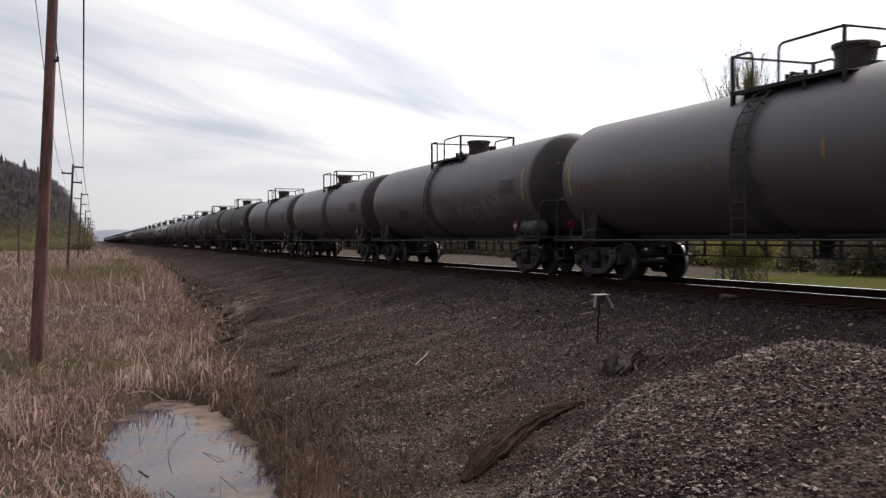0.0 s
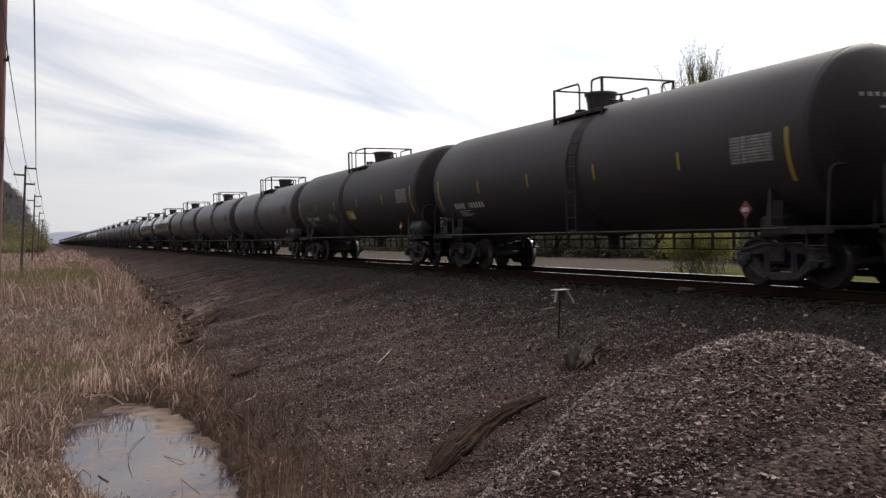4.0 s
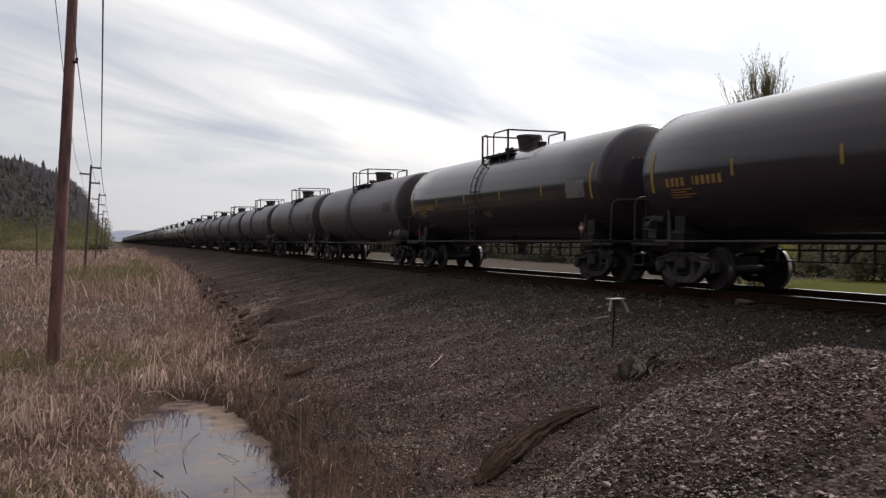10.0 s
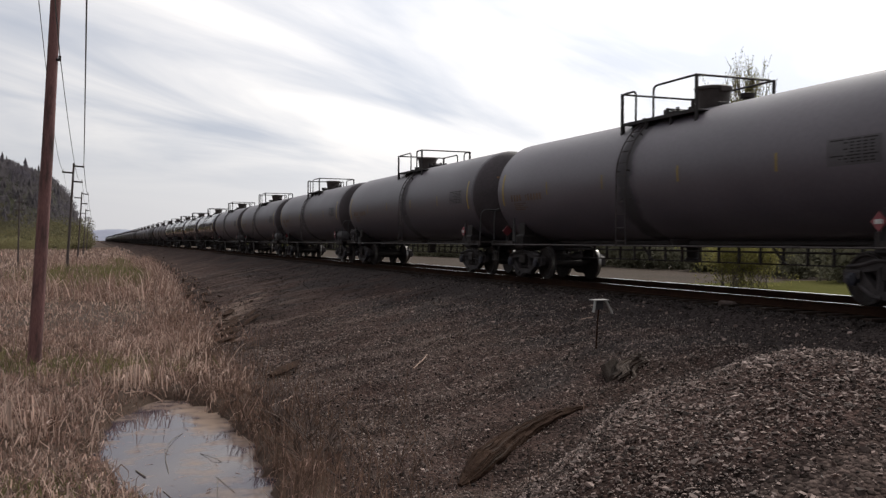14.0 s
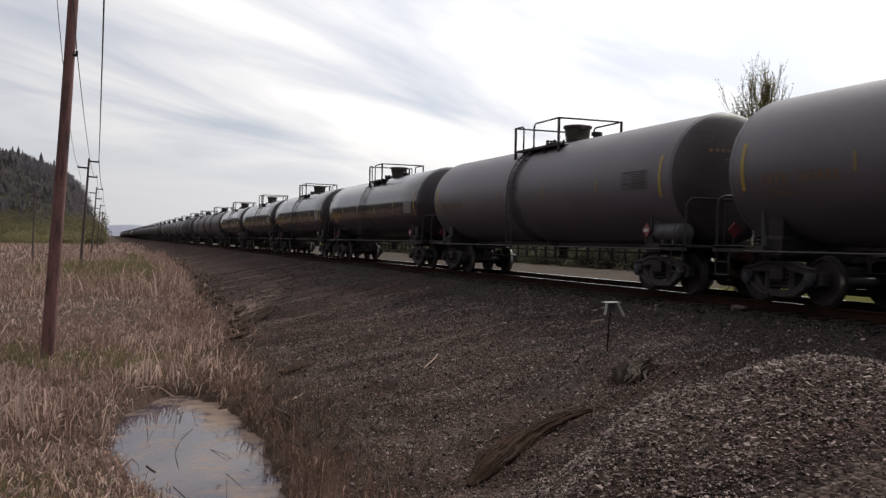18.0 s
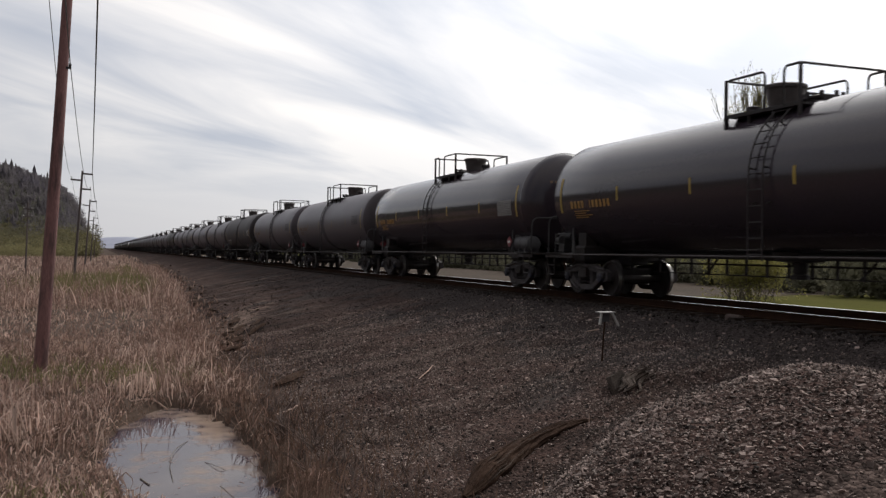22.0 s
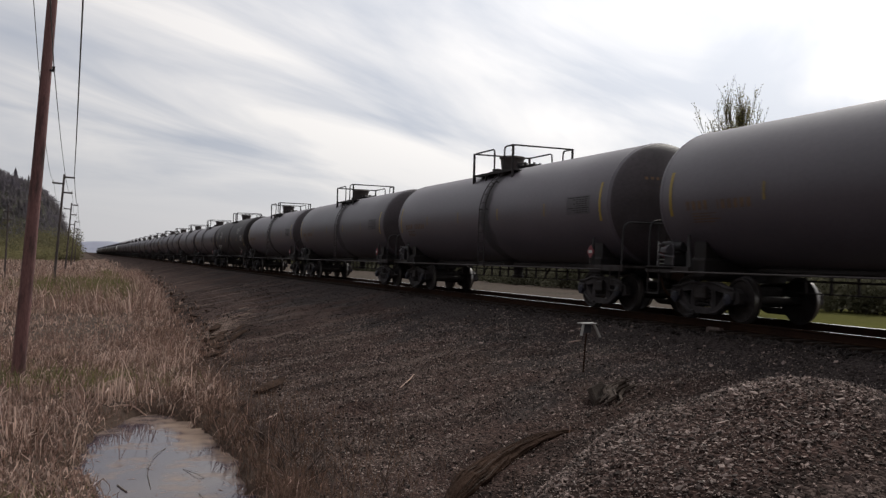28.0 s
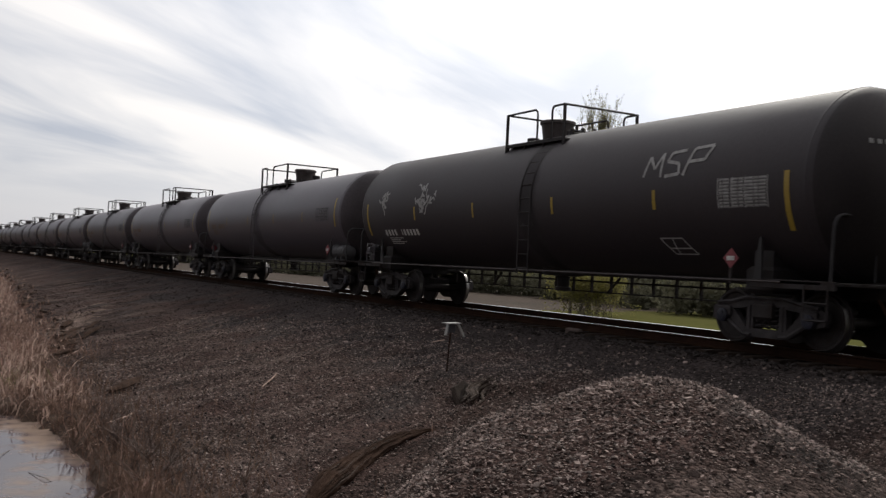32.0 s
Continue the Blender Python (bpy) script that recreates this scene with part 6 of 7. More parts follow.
x, y = spread(36000, -90, 3.0, 92, 330)
k = (x < 2.5) & (x > -0.45 * y + 10)
x, y = inward(x[k], y[k]), y[k]
two_tone("far_reeds", "dead reeds far across the marsh", x, y, rng.uniform(0.4, 0.9, len(x)), rng.uniform(0.06, 0.16, len(x)), 0.3, 0.45)
# low brown grass creeping up the foot of the bank
y = 26 + 104 * rng.random(9000) ** 1.5
x = 2.6 + bulge(y) + 0.5 * fnoise(y, y * 0, 0.35, 12.0) + 0.65 * rng.normal(size=len(y))
two_tone("bank_grass", "low brown grass creeping up the embankment", x, y, rng.uniform(0.12, 0.42, len(x)), rng.uniform(0.010, 0.026, len(x)) * (1 + y / 90), 0.6, 0.12)
# stalks up the foot of the bank
x, y = spread(2400, 1.9, 5.2, 8.6, 34)
k = (rng.random(len(x)) < np.exp(-np.maximum(x - 2.9, 0) * 1.5)) & (pond(x, y) > 1.1) & (fnoise(x, y, 1.9, 5.0) > rng.uniform(-0.6, 0.6, len(x)))
x, y = x[k], y[k]
blades("bank_reeds", "dry brown stalks at the foot of the embankment", x, y, rng.uniform(0.3, 0.95, len(x)), rng.uniform(0.006, 0.013, len(x)), 0.35, "wet_reed")
x, y = spread(5200, 2.0, 4.6, 8.8, 26)
k = (rng.random(len(x)) < np.exp(-np.maximum(x - 2.7, 0) * 1.3)) & (pond(x, y) > 1.0)
x, y = x[k], y[k]
blades("brush_litter", "dark twigs and litter at the foot of the bank", x, y, rng.uniform(0.12, 0.5, len(x)), rng.uniform(0.006, 0.014, len(x)), 1.2, "wet_reed", kink=0.4)
# broken straw along the pool's edge
x, y = spread(5000, -0.6, 2.6, 10.5, 18)
k = np.abs(pond(x, y) - 0.93) < 0.10
x, y = x[k], y[k]
two_tone("shore_straw", "broken straw washed up round the pool", x, y, rng.uniform(0.1, 0.4, len(x)), rng.uniform(0.006, 0.014, len(x)), 1.5, 0.25)
x, y = spread(900, -0.4, 2.4, 8.8, 17)
k = (pond(x, y) < 0.86) & (fnoise(x, y, 2.3, 4.0) > rng.uniform(-0.2, 0.9, len(x)))
x, y = x[k], y[k]
blades("floating_straw", "bits of straw and leaf afloat on the pool", x, y, rng.uniform(0.03, 0.16, len(x)), rng.uniform(0.006, 0.02, len(x)), 1.55, "brown_reed", turn=rng.uniform(0, 6.283, len(x)), level=WATER + 0.033)
# green flush in the old growth
GREEN = ((0.2, 20.8, 1.9, 1.5), (-2.6, 22.5, 1.5, 2.0), (-0.8, 10.9, 0.8, 0.9), (0.6, 66.0, 3.4, 11.0), (3.6, 96.0, 1.6, 14.0))
x, y = spread(60000, -12, 2.9, 9, 112)
want = -0.1 + 0.30 * fnoise(x, y, 0.42, 13.0)
for mx, my, rx, ry in GREEN:
    want = want + 0.75 * np.exp(-((x - mx) / rx) ** 2 - ((y - my) / ry) ** 2)
k = (want > rng.uniform(0.08, 0.75, len(x))) & in_marsh(x, y)
x, y = x[k], y[k]
for mx, my, rx, ry in GREEN:          # thickest where the ground is wettest
    m = int(350 + (90 if my < 40 else 420) * rx * ry)
    px, py = mx + 0.55 * rx * rng.normal(size=m), my + 0.55 * ry * rng.normal(size=m)
    k = in_marsh(px, py)
    x, y = np.concatenate([x, px[k]]), np.concatenate([y, py[k]])
blades("fresh_grass", "fresh green grass among dead reeds", x, y, np.where(y > 50, 2.5, np.where(y < 13, 0.45, 1.0)) * rng.uniform(0.2, 0.5, len(x)), np.where(y > 40, 2.2, 1.0) * rng.uniform(0.008, 0.022, len(x)), 0.5, "sedge", "grass")
x, y = spread(520, 2.1, 3.3, 4.6, 5.8)
k = fnoise(x, y, 4.0, 3.0) > 0.18
blades("weed_tuft", "small green weeds in the gravel", x[k], y[k], rng.uniform(0.03, 0.10, k.sum()), rng.uniform(0.005, 0.011, k.sum()), 0.8, "sedge", "weeds")


# ---- trees, hedges and hills ----
def leaf_cloud(centres, radii, per, size, squash=0.8):
    """Small leaf faces scattered through lumps; returns arrays."""
    C, Rr = np.repeat(centres, per, 0), np.repeat(radii, per)
    n = len(C)
    d = rng.normal(size=(n, 3))
    d /= np.linalg.norm(d, axis=1, keepdims=True)
    p = C + d * (Rr * rng.uniform(0.45, 1.05, n))[:, None] * np.array([1, 1, squash])
    a, b = rng.normal(size=(n, 3)), rng.normal(size=(n, 3))
    s = size * rng.uniform(0.6, 1.4, n)[:, None]
    a = a / np.linalg.norm(a, axis=1, keepdims=True) * s
    b = b / np.linalg.norm(b, axis=1, keepdims=True) * s
    v = np.stack([p - a, p + b * 0.6, p + a, p - b * 0.6], 1).reshape(-1, 3)
    return v, np.arange(4 * n).reshape(n, 4)


def shrub_belt(name, label, pts, rad, per, size, mat, category="shrubs"):
    v, f = leaf_cloud(np.array(pts), np.array(rad), per, size)
    return tagged(new(name, raw_mesh(name, v, f, M[mat])), label, category, kind="stuff")


pts, rad = [], []
for i in range(300):
    y = rng.uniform(225, 400)
    x = rng.uniform(-0.20 * y, -4.5)
    r = rng.uniform(1.1, 2.9)
    pts.append((x, y, -1.7 + r * rng.uniform(0.5, 1.1)))
    rad.append(r)
shrub_belt("marsh_shrubs", "yellow-green spring shrubs beyond the marsh", pts, rad, 300, 0.17, "broadleaf")

HILL_AZ = [-40, -20, -9, -6.5, -4.9, -4.0, -3.2, -2.1, -1.65, -1.22, -0.8, -0.5, -0.2]
HILL_H = [28, 36, 36.5, 35.5, 33.5, 31.5, 29, 25, 21.5, 16.5, 8.5, 2.0, -1.5]


def hill_z(x, y):
    az = np.degrees(np.arctan2(x, y))
    ridge = np.interp(az, HILL_AZ, HILL_H) * np.hypot(x, y) / 420
    return -1.8 + ridge * smooth(300, 420, np.hypot(x, y)) + 1.2 * fnoise(x, y, 0.03, 2.0)


def make_hill():
    az = np.radians(np.linspace(-40, -0.2, 110))
    d = np.concatenate([np.linspace(290, 440, 16), np.linspace(470, 900, 10)])
    A, D = np.meshgrid(az, d)
    X, Y = D * np.sin(A), D * np.cos(A)
    Z = hill_z(X, Y)
    i = (np.arange(len(d) - 1)[:, None] * len(az) + np.arange(len(az) - 1)[None]).ravel()
    f = np.stack([i, i + 1, i + len(az) + 1, i + len(az)], 1)
    tagged(new("hill", raw_mesh("hill", np.stack([X.ravel(), Y.ravel(), Z.ravel()], 1), f, M["hill"], True)), "dark wooded hill beyond the marsh", "hill", kind="structure")


make_hill()


def make_forest():
    """Conifers on the hill: many ragged whorls of drooping boughs, thick enough to hide the ground."""
    n = 1500
    az = -0.45 - 11.0 * rng.random(n) ** 1.1
    d = rng.uniform(318, 450, n)
    x, y = d * np.sin(np.radians(az)), d * np.cos(np.radians(az))
    z = hill_z(x, y) - 2.0
    h = rng.uniform(3.2, 5.6, n) * np.interp(az, [-3, -0.6], [1, 0.6]) * (1 + 0.45 * (rng.random(n) < 0.06))
    V, F, o = [], [], 0
    for i in range(n):
        tiers, k = 7, 9
        fat = rng.uniform(0.20, 0.34)
        for t in range(tiers):
            z0, z1 = z[i] + h[i] * (0.06 + 0.125 * t), z[i] + h[i] * min(0.34 + 0.13 * t, 1.0)
            r = h[i] * fat * (1 - t / tiers) + 0.15
            ph = rng.uniform(0, 6.28)
            ring = [(x[i] + r * u * math.cos(ph + 6.283 * j / k), y[i] + r * u * math.sin(ph + 6.283 * j / k), z0 - 0.3 * u) for j, u in enumerate(rng.uniform(0.5, 1.25, k))]
            V += ring + [(x[i], y[i], z1)]
            F += [(o + j, o + (j + 1) % k, o + k) for j in range(k)]
            o += k + 1
    tagged(new("hillside_forest", raw_mesh("hillside_forest", np.array(V), np.array(F), M["conifer"], True)), "dark conifer forest, haze mixed into its colour, covering the hill", "forest", kind="stuff")


make_forest()
pts, rad = [], []
for i in range(1000):                 # leafless broadwood between the conifers
    az, d = -0.5 - 11 * rng.random() ** 1.1, rng.uniform(312, 430)
    x, y = d * math.sin(radians(az)), d * math.cos(radians(az))
    r = rng.uniform(1.2, 2.2)
    pts.append((x, y, float(hill_z(x, y)) + r * rng.uniform(0.4, 1.1)))
    rad.append(r)
shrub_belt("hillside_wood", "dark leafless wood, haze mixed into its colour, covering the hill", pts, rad, 150, 0.18, "conifer", "trees")
pts, rad = [], []
for i in range(46):                   # a paler cutting on the hill's face
    az, d = -4.6 + 0.45 * rng.normal(), 330 + 16 * rng.normal()
    x, y = d * math.sin(radians(az)), d * math.cos(radians(az))
    r = rng.uniform(0.8, 1.5)
    pts.append((x, y, float(hill_z(x, y)) + 1.6 + r * rng.uniform(0.4, 1.0)))
    rad.append(r)
shrub_belt("hillside_brush", "pale young brush in a clearing on the hill", pts, rad, 160, 0.2, "olive_leaf", "trees")
pts, rad = [], []
for i in range(260):
    az, d = -0.4 - 7 * rng.random(), rng.uniform(255, 335)
    x, y = d * math.sin(radians(az)), d * math.cos(radians(az))
    r = rng.uniform(1.8, 3.6)
    pts.append((x, y, -1.8 + r * rng.uniform(0.6, 1.5) + max(0, d - 300) * 0.14))
    rad.append(r)
for i in range(150):                  # and climbing the end of the hill
    az, d = -0.55 - 1.9 * rng.random() ** 1.4, rng.uniform(308, 345)
    x, y = d * math.sin(radians(az)), d * math.cos(radians(az))
    r = rng.uniform(1.2, 2.4)
    pts.append((x, y, float(hill_z(x, y)) + r * rng.uniform(0.8, 1.8)))
    rad.append(r)
shrub_belt("woodland_edge", "dull green leafing trees at the foot of the hill", pts, rad, 190, 0.26, "olive_leaf", "trees")


def make_mountains():
    az = np.radians(np.linspace(-50, 75, 260))
    out, f = [], []
    deg = np.degrees(az)
    hgt = 34 + 16 * np.exp(-((deg - 1.0) / 2.2) ** 2) + 6 * fnoise(deg, deg * 0, 1.1, 2.0) + 5 * fnoise(deg, deg * 0, 0.3, 4.0)
    for r, k in ((4000, 0.0), (4100, 0.75), (4250, 1.0), (4600, 0.4)):
        out.append(np.stack([r * np.sin(az), r * np.cos(az), -3 + hgt * k], 1))
    n = len(az)
    for i in range(3):
        f += [(i * n + j, i * n + j + 1, (i + 1) * n + j + 1, (i + 1) * n + j) for j in range(n - 1)]
    tagged(new("backdrop", raw_mesh("backdrop", np.concatenate(out), np.array(f), M["haze_hill"], True)), "distant hills painted in pale haze blue", "hills", kind="structure")


make_mountains()


def grow(b, start, way, length, r, level, tips, spread_=0.5, rise=0.25):
    """One limb and its twigs, into the mesh b."""
    p, d, pts, rs = Vector(start), Vector(way).normalized(), [Vector(start)], [r]
    seg = 5
    for i in range(seg):
        d = (d + Vector((rng.normal(0, 0.10), rng.normal(0, 0.10), rise * 0.25))).normalized()
        p = p + d * (length / seg)
        pts.append(p.copy())
        rs.append(r * (1 - 0.8 * (i + 1) / seg) + 0.004)
        if level > 0 and i > 1:
            for _ in range(2 if level > 1 else 3):
                a = rng.uniform(0, 6.283)
                out = (d + Vector((math.cos(a), math.sin(a), 0.35)) * spread_).normalized()
                grow(b, p, out, length * rng.uniform(0.36, 0.6), rs[-1] * 0.6, level - 1, tips, spread_, rise)
    b.pipe(pts, rs, 5 if level > 1 else 4, False)
    if level == 0:
        tips += [tuple(q) for q in pts[2:]]


def make_bare_tree():
    x, y = 29.35, 37.2
    z = float(land(x, y))
    t = thing("bare_tree", "slender tree with bare budding branches behind the track", "tree", at=pose(x, y, z))
    b, tips = Build(), []
    grow(b, (0, 0, -0.2), (0.05, 0, 1), 5.6, 0.16, 0, [])
    for k in range(14):
        a = 6.283 * k * 0.38 + rng.uniform(-0.3, 0.3)
        grow(b, (0, 0, 3.5 + 0.15 * k), (0.12 * math.cos(a), 0.12 * math.sin(a), 1.0), rng.uniform(3.2, 4.3) * (1 - 0.02 * k), 0.042, 2, tips, 0.19, 0.24)
    part("trunk", b.mesh("trunk", M["bark"]), t, "grey-brown trunk and limbs")
    pick = np.array(tips)[rng.random(len(tips)) < 0.85]
    v, f = leaf_cloud(pick, np.full(len(pick), 0.06), 3, 0.036)
    part("crown", raw_mesh("crown", v, f, M["bud"]), t, "sparse yellow-green buds")


make_bare_tree()


def make_bush(x, y, w, h, n, label):
    z = float(land(x, y))
    t = thing("bush", label, "bush", at=pose(x, y, z))
    b, tips = Build(), []
    for k in range(n):
        a = rng.uniform(0, 6.283)
        grow(b, (0.5 * w * rng.uniform(-0.5, 0.5), 0.2 * w * rng.uniform(-1, 1), -0.05), (0.5 * math.cos(a), 0.5 * math.sin(a), 1), h * rng.uniform(0.6, 1.0), 0.014, 1, tips, 0.6, 0.2)
    low = [(w * rng.normal(0, 0.22), 0.35 * w * rng.normal(0, 0.4), rng.uniform(0.05, h * 0.75)) for _ in range(260)]
    part("stem_mass", b.mesh("stem_mass", M["bark"]), t, "thin brown stems")
    v, f = leaf_cloud(np.array(tips + low), np.full(len(tips) + len(low), 0.28), 10, 0.05)
    part("crown", raw_mesh("crown", v, f, M["bud"]), t, "yellow-green spring leaves")


def make_brush(x, y, h, n, label):
    z = float(land(x, y))
    t = thing("dead_brush", label, "brush", "dead brush along the bank", at=pose(x, y, z))
    b = Build()
    for k in range(n):
        a = rng.uniform(0, 6.283)
        grow(b, (0.25 * rng.normal(), 0.3 * rng.normal(), -0.05), (0.9 * math.cos(a), 0.9 * math.sin(a), 0.7), h * rng.uniform(0.5, 1.0), 0.008, 1, [], 0.9, 0.05)
    tagged(part("stem_mass", b.mesh("stem_mass", M["brush_wood"]), t, "tangle of thin grey twigs"), kind="stuff")


for bx, by, bh, bn in ((2.75, 11.3, 0.55, 8), (3.05, 12.6, 0.6, 9), (2.7, 13.8, 0.5, 8), (3.25, 14.9, 0.5, 7), (2.55, 15.7, 0.45, 7), (3.1, 10.3, 0.4, 6)):
    make_brush(bx, by, bh, bn, "dead grey brush at the foot of the embankment")
make_bush(28.0, 35.6, 4.8, 2.1, 46, "loose yellow-green bush at the edge of the lawn")

pts, rad = [], []
for i in range(900):
    y = rng.uniform(4, 240)
    x = 38.0 + 0.08 * max(y - 40, 0) + rng.uniform(0, 5) + 1.5 * math.sin(y * 0.13)
    r = rng.uniform(0.7, 1.5)
    pts.append((x, y, -0.9 + r * rng.uniform(0.1, 1.7)))
    rad.append(r)
shrub_belt("hedgerow", "dark green hedgerow beyond the lawn", pts, rad, 150, 0.18, "darkleaf", "hedge")
pts, rad = [], []
for i in range(160):
    y = rng.uniform(250, 900)
    x = 30 + 0.1 * y + rng.uniform(0, 60)
    r = rng.uniform(2.0, 3.6)
    pts.append((x, y, -0.9 + r * rng.uniform(0.5, 1.1)))
    rad.append(r)
shrub_belt("far_trees", "distant hedgerow trees across the fields", pts, rad, 90, 0.45, "darkleaf", "trees")


def make_round_tree(x, y, h, label):
    z = float(land(x, y))
    t = thing("field_tree", label, "tree", at=pose(x, y, z))
    b, tips = Build(), []
    grow(b, (0, 0, -0.2), (0, 0, 1), h * 0.8, 0.3, 0, [])
    for k in range(9):
        a = 6.283 * k / 9
        grow(b, (0, 0, h * (0.25 + 0.05 * k)), (math.cos(a), math.sin(a), 0.7), h * 0.4, 0.12, 1, tips, 0.6, 0.2)
    part("trunk", b.mesh("trunk", M["bark"]), t)
    v, f = leaf_cloud(np.array(tips), np.full(len(tips), h * 0.05), 5, h * 0.02)
    part("crown", raw_mesh("crown", v, f, M["broadleaf"]), t, "thin spring foliage")


make_round_tree(28.3, 420, 8.5, "rounded pale tree far along the track")

# ---- small things on the bank ----
def make_marker():
    x, y = 8.1, 14.1
    t = thing("marker_stake", "pale bent metal plate on a thin rusty stake in gravel", "marker", at=pose(x, y, float(land(x, y))))
    part("stake", Build().pipe([(-0.03, 0, -0.15), (0.0, 0, 0.45), (0.035, 0, 0.82)], 0.014, 6).mesh("stake", M["rust"], True), t)
    part("plate", Build().box(-0.11, -0.11, 0.815, 0.17, 0.09, 0.831, pose(0, 0, 0, 1, -1, 0)).mesh("plate", M["chalk"]), t)
    part("web", Build().box(-0.06, -0.05, 0.66, 0.08, -0.03, 0.815).mesh("web", M["drum"]), t, "grey folded web under the plate")
    part("leg", Build().box(-0.015, -0.10, -0.27, 0.015, -0.06, 0.0, pose(0.11, 0, 0.82, 0, -30, 0)).mesh("leg", M["plate"]), t)
    part("leg", Build().box(-0.015, -0.10, -0.21, 0.015, -0.06, 0.0, pose(-0.09, 0, 0.82, 0, 10, 0)).mesh("leg", M["plate"]), t)


make_marker()


def gnarled(path, radii, n=12, rough=0.25, seed=1, grain=False):
    r = random.Random(seed)
    groove = [r.uniform(-1.6, 1.0) for _ in range(n)]
    b = Build()
    path = [Vector(p) for p in path]
    for i, p in enumerate(path):
        d = (path[min(i + 1, len(path) - 1)] - path[max(i - 1, 0)]).normalized()
        s = d.cross(Vector((0, 0, 1))).normalized()
        u = s.cross(d)
        for k in range(n):
            a = 6.283 * k / n
            q = radii[i] * (1 + rough * math.sin(3 * a + 0.6 * i) * 0.6 + rough * r.uniform(-1, 1) + (0.08 * groove[k] if grain else 0))
            b.v.append(tuple(p + (s * math.cos(a) * 1.15 + u * math.sin(a) * 0.85) * q))
    for i in range(len(path) - 1):
        b.f += [(i * n + k, i * n + (k + 1) % n, (i + 1) * n + (k + 1) % n, (i + 1) * n + k) for k in range(n)]
    b.f += [tuple(range(n)), tuple(range((len(path) - 1) * n, len(path) * n))]
    return b


def make_log():
    knots = [Vector(q) for q in ((3.90, 9.86, 0), (4.20, 10.18, 0), (4.80, 10.72, 0), (5.38, 11.12, 0), (5.95, 11.42, 0), (6.52, 11.60, 0))]
    pts, rad = [], []
    for i in range(31):
        t = i / 30 * (len(knots) - 1)
        k = min(int(t), len(knots) - 2)
        p = knots[k].lerp(knots[k + 1], t - k)
        u = i / 30
        r = 0.012 + 0.185 * min(1, 0.08 + u * 3.2) * (1 - u) ** 0.75
        pts.append((p.x, p.y, float(land(p.x, p.y)) + r * 0.45))
        rad.append(r)
    t = thing("fallen_log", "half-buried rotten brown log in gravel", "log")
    part("bole", gnarled(pts, rad, 26, 0.10, 2, True).mesh("bole", M["log"]), t)
    e = Vector(pts[-1])
    part("twig", Build().pipe([e + Vector((-0.12, -0.10, -0.05)), e + Vector((-0.13, -0.12, 0.12))], [0.008, 0.004], 5).mesh("twig", M["reed"]), t, "pale upright twig")
    part("split_branch", gnarled([pts[14], Vector(pts[20]) + Vector((0.0, 0.06, 0.05)), Vector(pts[26]) + Vector((0.05, 0.08, 0.04))], [0.05, 0.035, 0.012], 8, 0.2, 4, True).mesh("split_branch", M["log"]), t)
    # long fibres standing off the rotten wood
    r = random.Random(9)
    for k in range(26):
        i0 = r.randint(2, 20)
        i1 = min(i0 + r.randint(5, 11), 30)
        a0 = r.uniform(0.15, 2.6)
        path, rr = [], []
        for i in range(i0, i1 + 1):
            d = (Vector(pts[min(i + 1, 30)]) - Vector(pts[max(i - 1, 0)])).normalized()
            q = d.cross(Vector((0, 0, 1))).normalized()
            w = a0 + 0.04 * (i - i0)
            path.append(Vector(pts[i]) + (q * math.cos(w) * 1.15 + Vector((0, 0, 1)) * math.sin(w) * 0.87) * rad[i] * 1.03)
            rr.append(0.002 + (0.006 + 0.011 * (k % 3) / 2) * math.sin(math.pi * (i - i0 + 0.4) / (i1 - i0 + 0.8)))
        part("wood_fibre", Build().pipe(path, rr, 5).mesh("wood_fibre", M["old_root"] if k % 3 == 0 else M["log"]), t)


make_log()


def make_stump():
    t = thing("tree_stump", "rotten stump with a shade-dark core and a grey split root", "stump")

    def on(px, py, up):
        return (px, py, float(land(px, py)) + up)

    # dark solid put in place of the shaded hollow beside the roots
    part("core", gnarled([on(7.28, 12.26, -0.08), on(7.38, 12.42, -0.03), on(7.52, 12.60, 0.01), on(7.68, 12.78, 0.03), on(7.9, 12.94, -0.03)], [0.02, 0.12, 0.15, 0.12, 0.02], 18, 0.45, 5, True).mesh("core", M["tie"]), t)
    for k, (dx, dy, up, r) in enumerate(((0.0, 0.0, 0.05, 0.050), (0.13, -0.06, -0.01, 0.022), (-0.03, 0.09, 0.09, 0.030), (0.05, -0.02, 0.10, 0.014))):
        p = [on(7.25 + dx + 0.97 * i / 7 + 0.04 * math.sin(1.9 * i), 12.02 + dy + 0.79 * i / 7 - 0.05 * math.sin(1.9 * i), up + 0.07 * math.sin(math.pi * i / 7)) for i in range(8)]
        part("root", gnarled(p, [0.010, r * 0.9, r * 1.2, r * 1.1, r, r * 0.8, r * 0.5, 0.008], 12, 0.3, 6 + k, True).mesh("root", M["old_root"]), t, "grey weathered root")


make_stump()


def make_block():
    x, y = 12.12, 15.85
    thing("stone_block", "pale stone block lying beside the rail", "stone", at=pose(x, y, -0.22, 4, 2, 20),
          data=Build().box(-0.09, -0.16, -0.05, 0.09, 0.16, 0.10, bevel=0.03).mesh("stone_block", M["pale_block"]))


make_block()


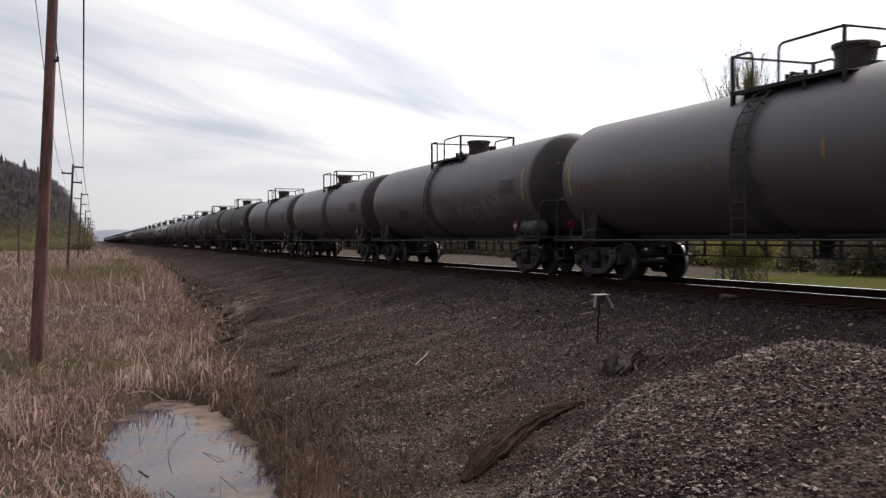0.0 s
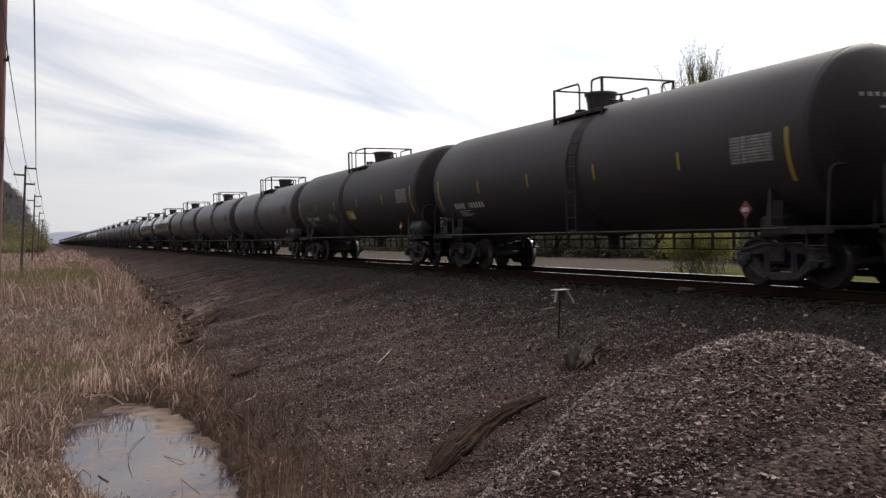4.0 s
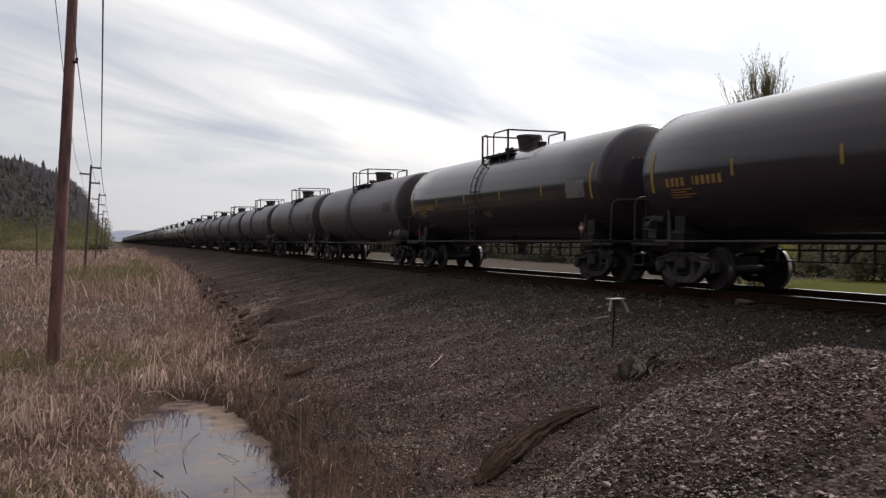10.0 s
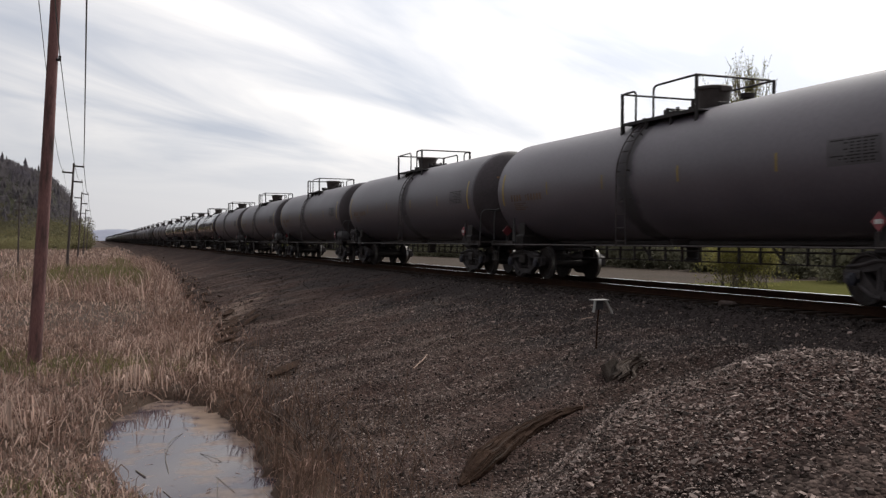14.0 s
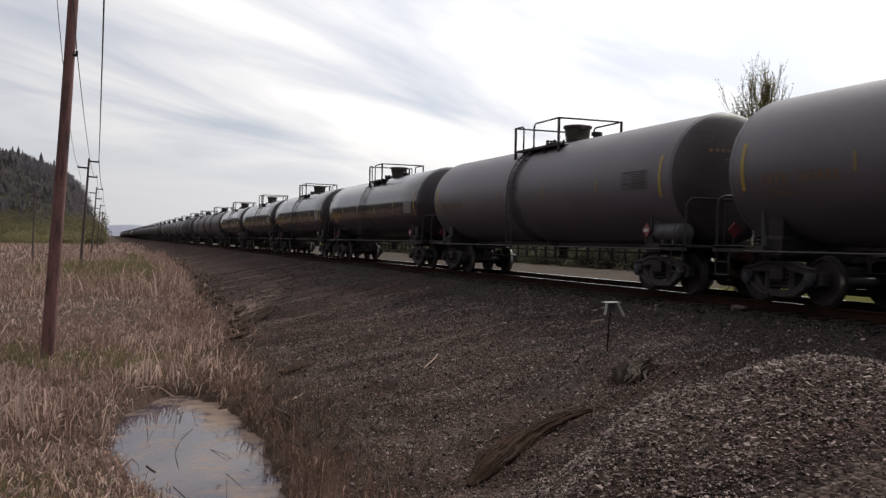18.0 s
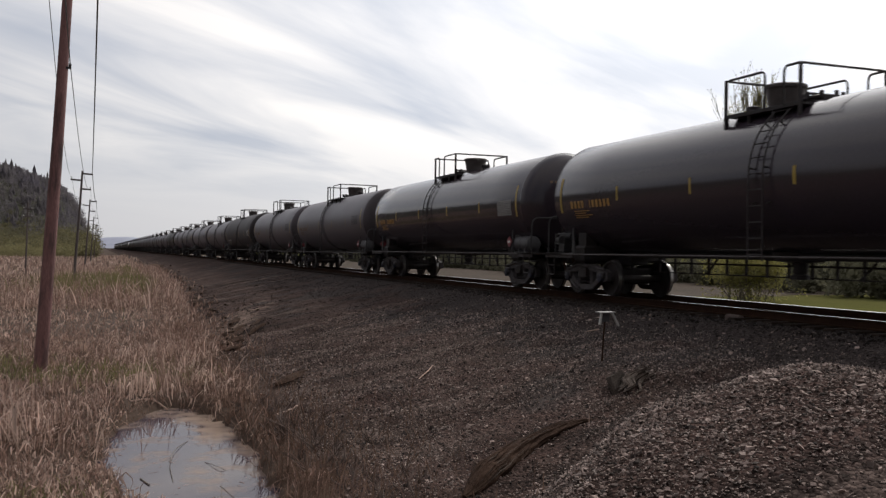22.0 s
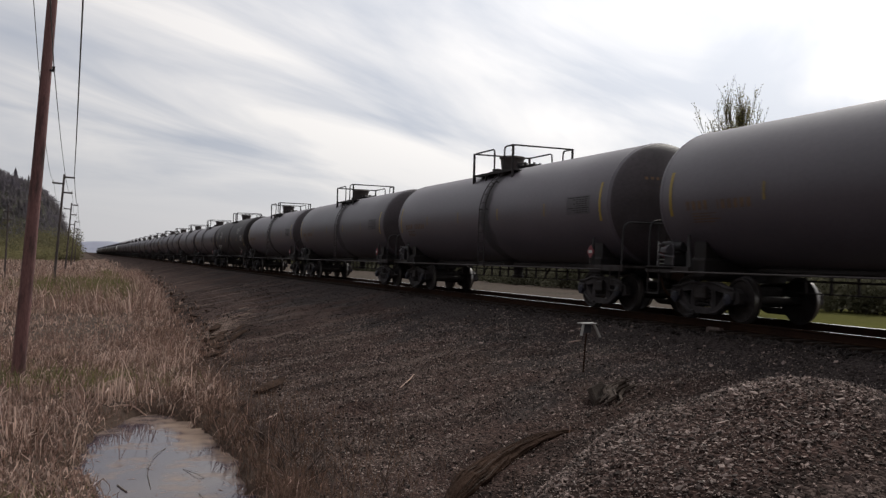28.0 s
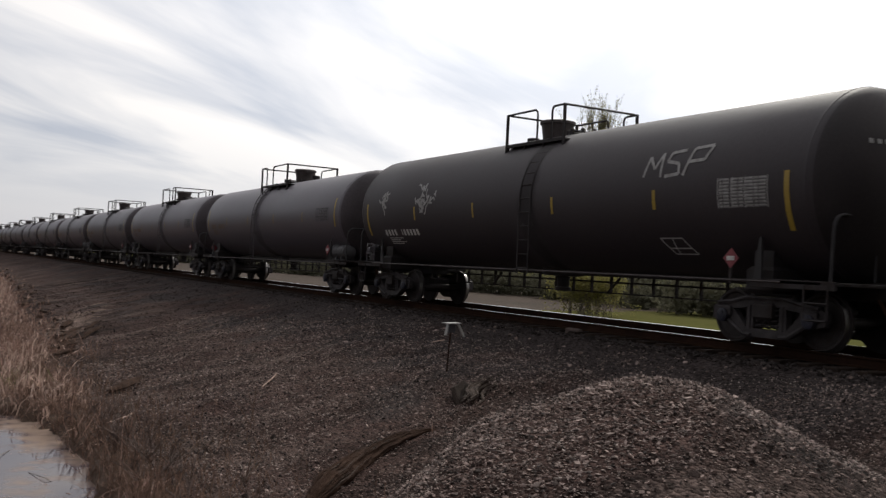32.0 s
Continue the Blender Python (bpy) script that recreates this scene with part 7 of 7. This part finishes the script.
# dark timbers added to draw the shaded hollows and ledges of the bank
def make_ledge_shades():
    for i, (x, y, ln, r, deg) in enumerate(((4.0, 29.9, 3.2, 0.09, 73), (4.8, 30.6, 2.2, 0.07, 67), (3.6, 27.6, 1.9, 0.07, 60), (3.75, 19.4, 2.1, 0.08, 63), (4.6, 34.5, 2.0, 0.09, 72), (4.4, 47.5, 2.4, 0.16, 80), (3.85, 28.5, 2.0, 0.055, 66), (4.3, 31.6, 2.6, 0.06, 70), (3.45, 25.9, 1.6, 0.06, 64), (5.1, 32.6, 2.0, 0.05, 69))):
        c, s_ = math.cos(radians(deg)), math.sin(radians(deg))
        p = []
        for t in (-0.5, -0.2, 0.15, 0.5):
            px, py = x + c * ln * t, y + s_ * ln * t
            p.append((px, py, float(land(px, py)) + 0.10))
        t = thing("driftwood", "dark timber shape drawing a shaded ledge in the embankment", "timber", "old timbers in the bank")
        part("timber", gnarled(p, [r * 0.5, r, r * 0.9, r * 0.3], 12, 0.3, 20 + i, True).mesh("timber", M["log"]), t)


make_ledge_shades()


def make_sticks():
    for pts, r in (([(5.72, 16.9), (6.0, 17.2), (6.35, 17.9)], 0.012), ([(2.75, 15.6), (3.1, 15.9), (3.3, 16.4)], 0.012), ([(9.7, 17.6), (10.1, 17.8)], 0.015), ([(8.6, 12.3), (8.75, 12.45)], 0.01),
                   ([(0.89, 12.14), (0.90, 13.14), (1.04, 14.02), (1.27, 14.65)], 0.0045), ([(1.38, 13.16), (1.52, 12.68), (1.59, 12.58)], 0.004), ([(0.51, 12.42), (0.60, 12.06)], 0.011), ([(1.43, 11.79), (1.54, 11.0)], 0.004), ([(1.43, 11.70), (1.31, 10.69)], 0.004), ([(0.77, 11.3), (0.88, 10.73)], 0.006),
                   ([(0.05, 16.14), (0.30, 16.01)], 0.014), ([(0.53, 17.70), (0.9, 17.78), (1.17, 17.62)], 0.014), ([(0.62, 17.55), (1.05, 17.72)], 0.010)):
        p3 = []
        for i, (x, y) in enumerate(pts):
            p3.append((x, y, max(float(land(x, y)), WATER) + r * 0.6 + 0.03 * math.sin(math.pi * i / (len(pts) - 1))))
        wet = pond(np.array(pts[0][0]), np.array(pts[0][1])) < 1
        thing("stick", "thin dark stick lying in shallow water" if wet else "thin pale broken stick on the gravel", "stick", "fallen sticks",
              data=Build().pipe(hoop(p3, 0.5, 6), r, 6).mesh("stick", M["bark"] if wet else M["reed"]))


make_sticks()

# ---- ties, last because they are many ----
TIE = Build().box(-1.28, -0.115, -0.18, 1.28, 0.115, 0.0, bevel=0.015).mesh("tie", M["tie"])
for i in range(190):
    part("tie", TIE, TRACKBED, at=pose(TRACK + rng.uniform(-0.03, 0.03), 3 + 0.53 * i, -0.176, 0, 0, rng.uniform(-0.6, 0.6)))
# ---- what moves ----
def motions():
    keys = sorted({t for t, _ in RUN} | {2.0, 4.0, 7.5, 11.0, 15.0, 17.0, 21.0, 25.5, 30.0})
    for k, car in CARS.items():
        y0 = FIRST + PITCH * k
        back = car.matrix_basis.to_3x3()[0][0] < 0
        walk(car, [(t, pose(TRACK, y0 - travelled(t), 0, 0, 0, 180 if back else 0)) for t in keys])
        # the wheels turn while the car is near enough to see it
        near = [n / FPS for n in range(0, 32 * FPS + 1) if 0 < y0 - travelled(n / FPS) < 46]
        if len(near) < 2:
            continue
        for o in car.children_recursive:
            if not o.name.startswith("wheelset"):
                continue
            x, y, z = o.location
            rows = [] if near[0] == 0 else [(0.0, near[0])]
            rows += [(t, t) for t in near]
            if near[-1] < 32.0:
                rows.append((32.0, near[-1]))
            walk(o, [(t, Matrix.Translation((x, y, z)) @ Matrix.Rotation((-1 if back else 1) * (travelled(u) / 0.457) % (2 * math.pi), 4, "X")) for t, u in rows])


motions()
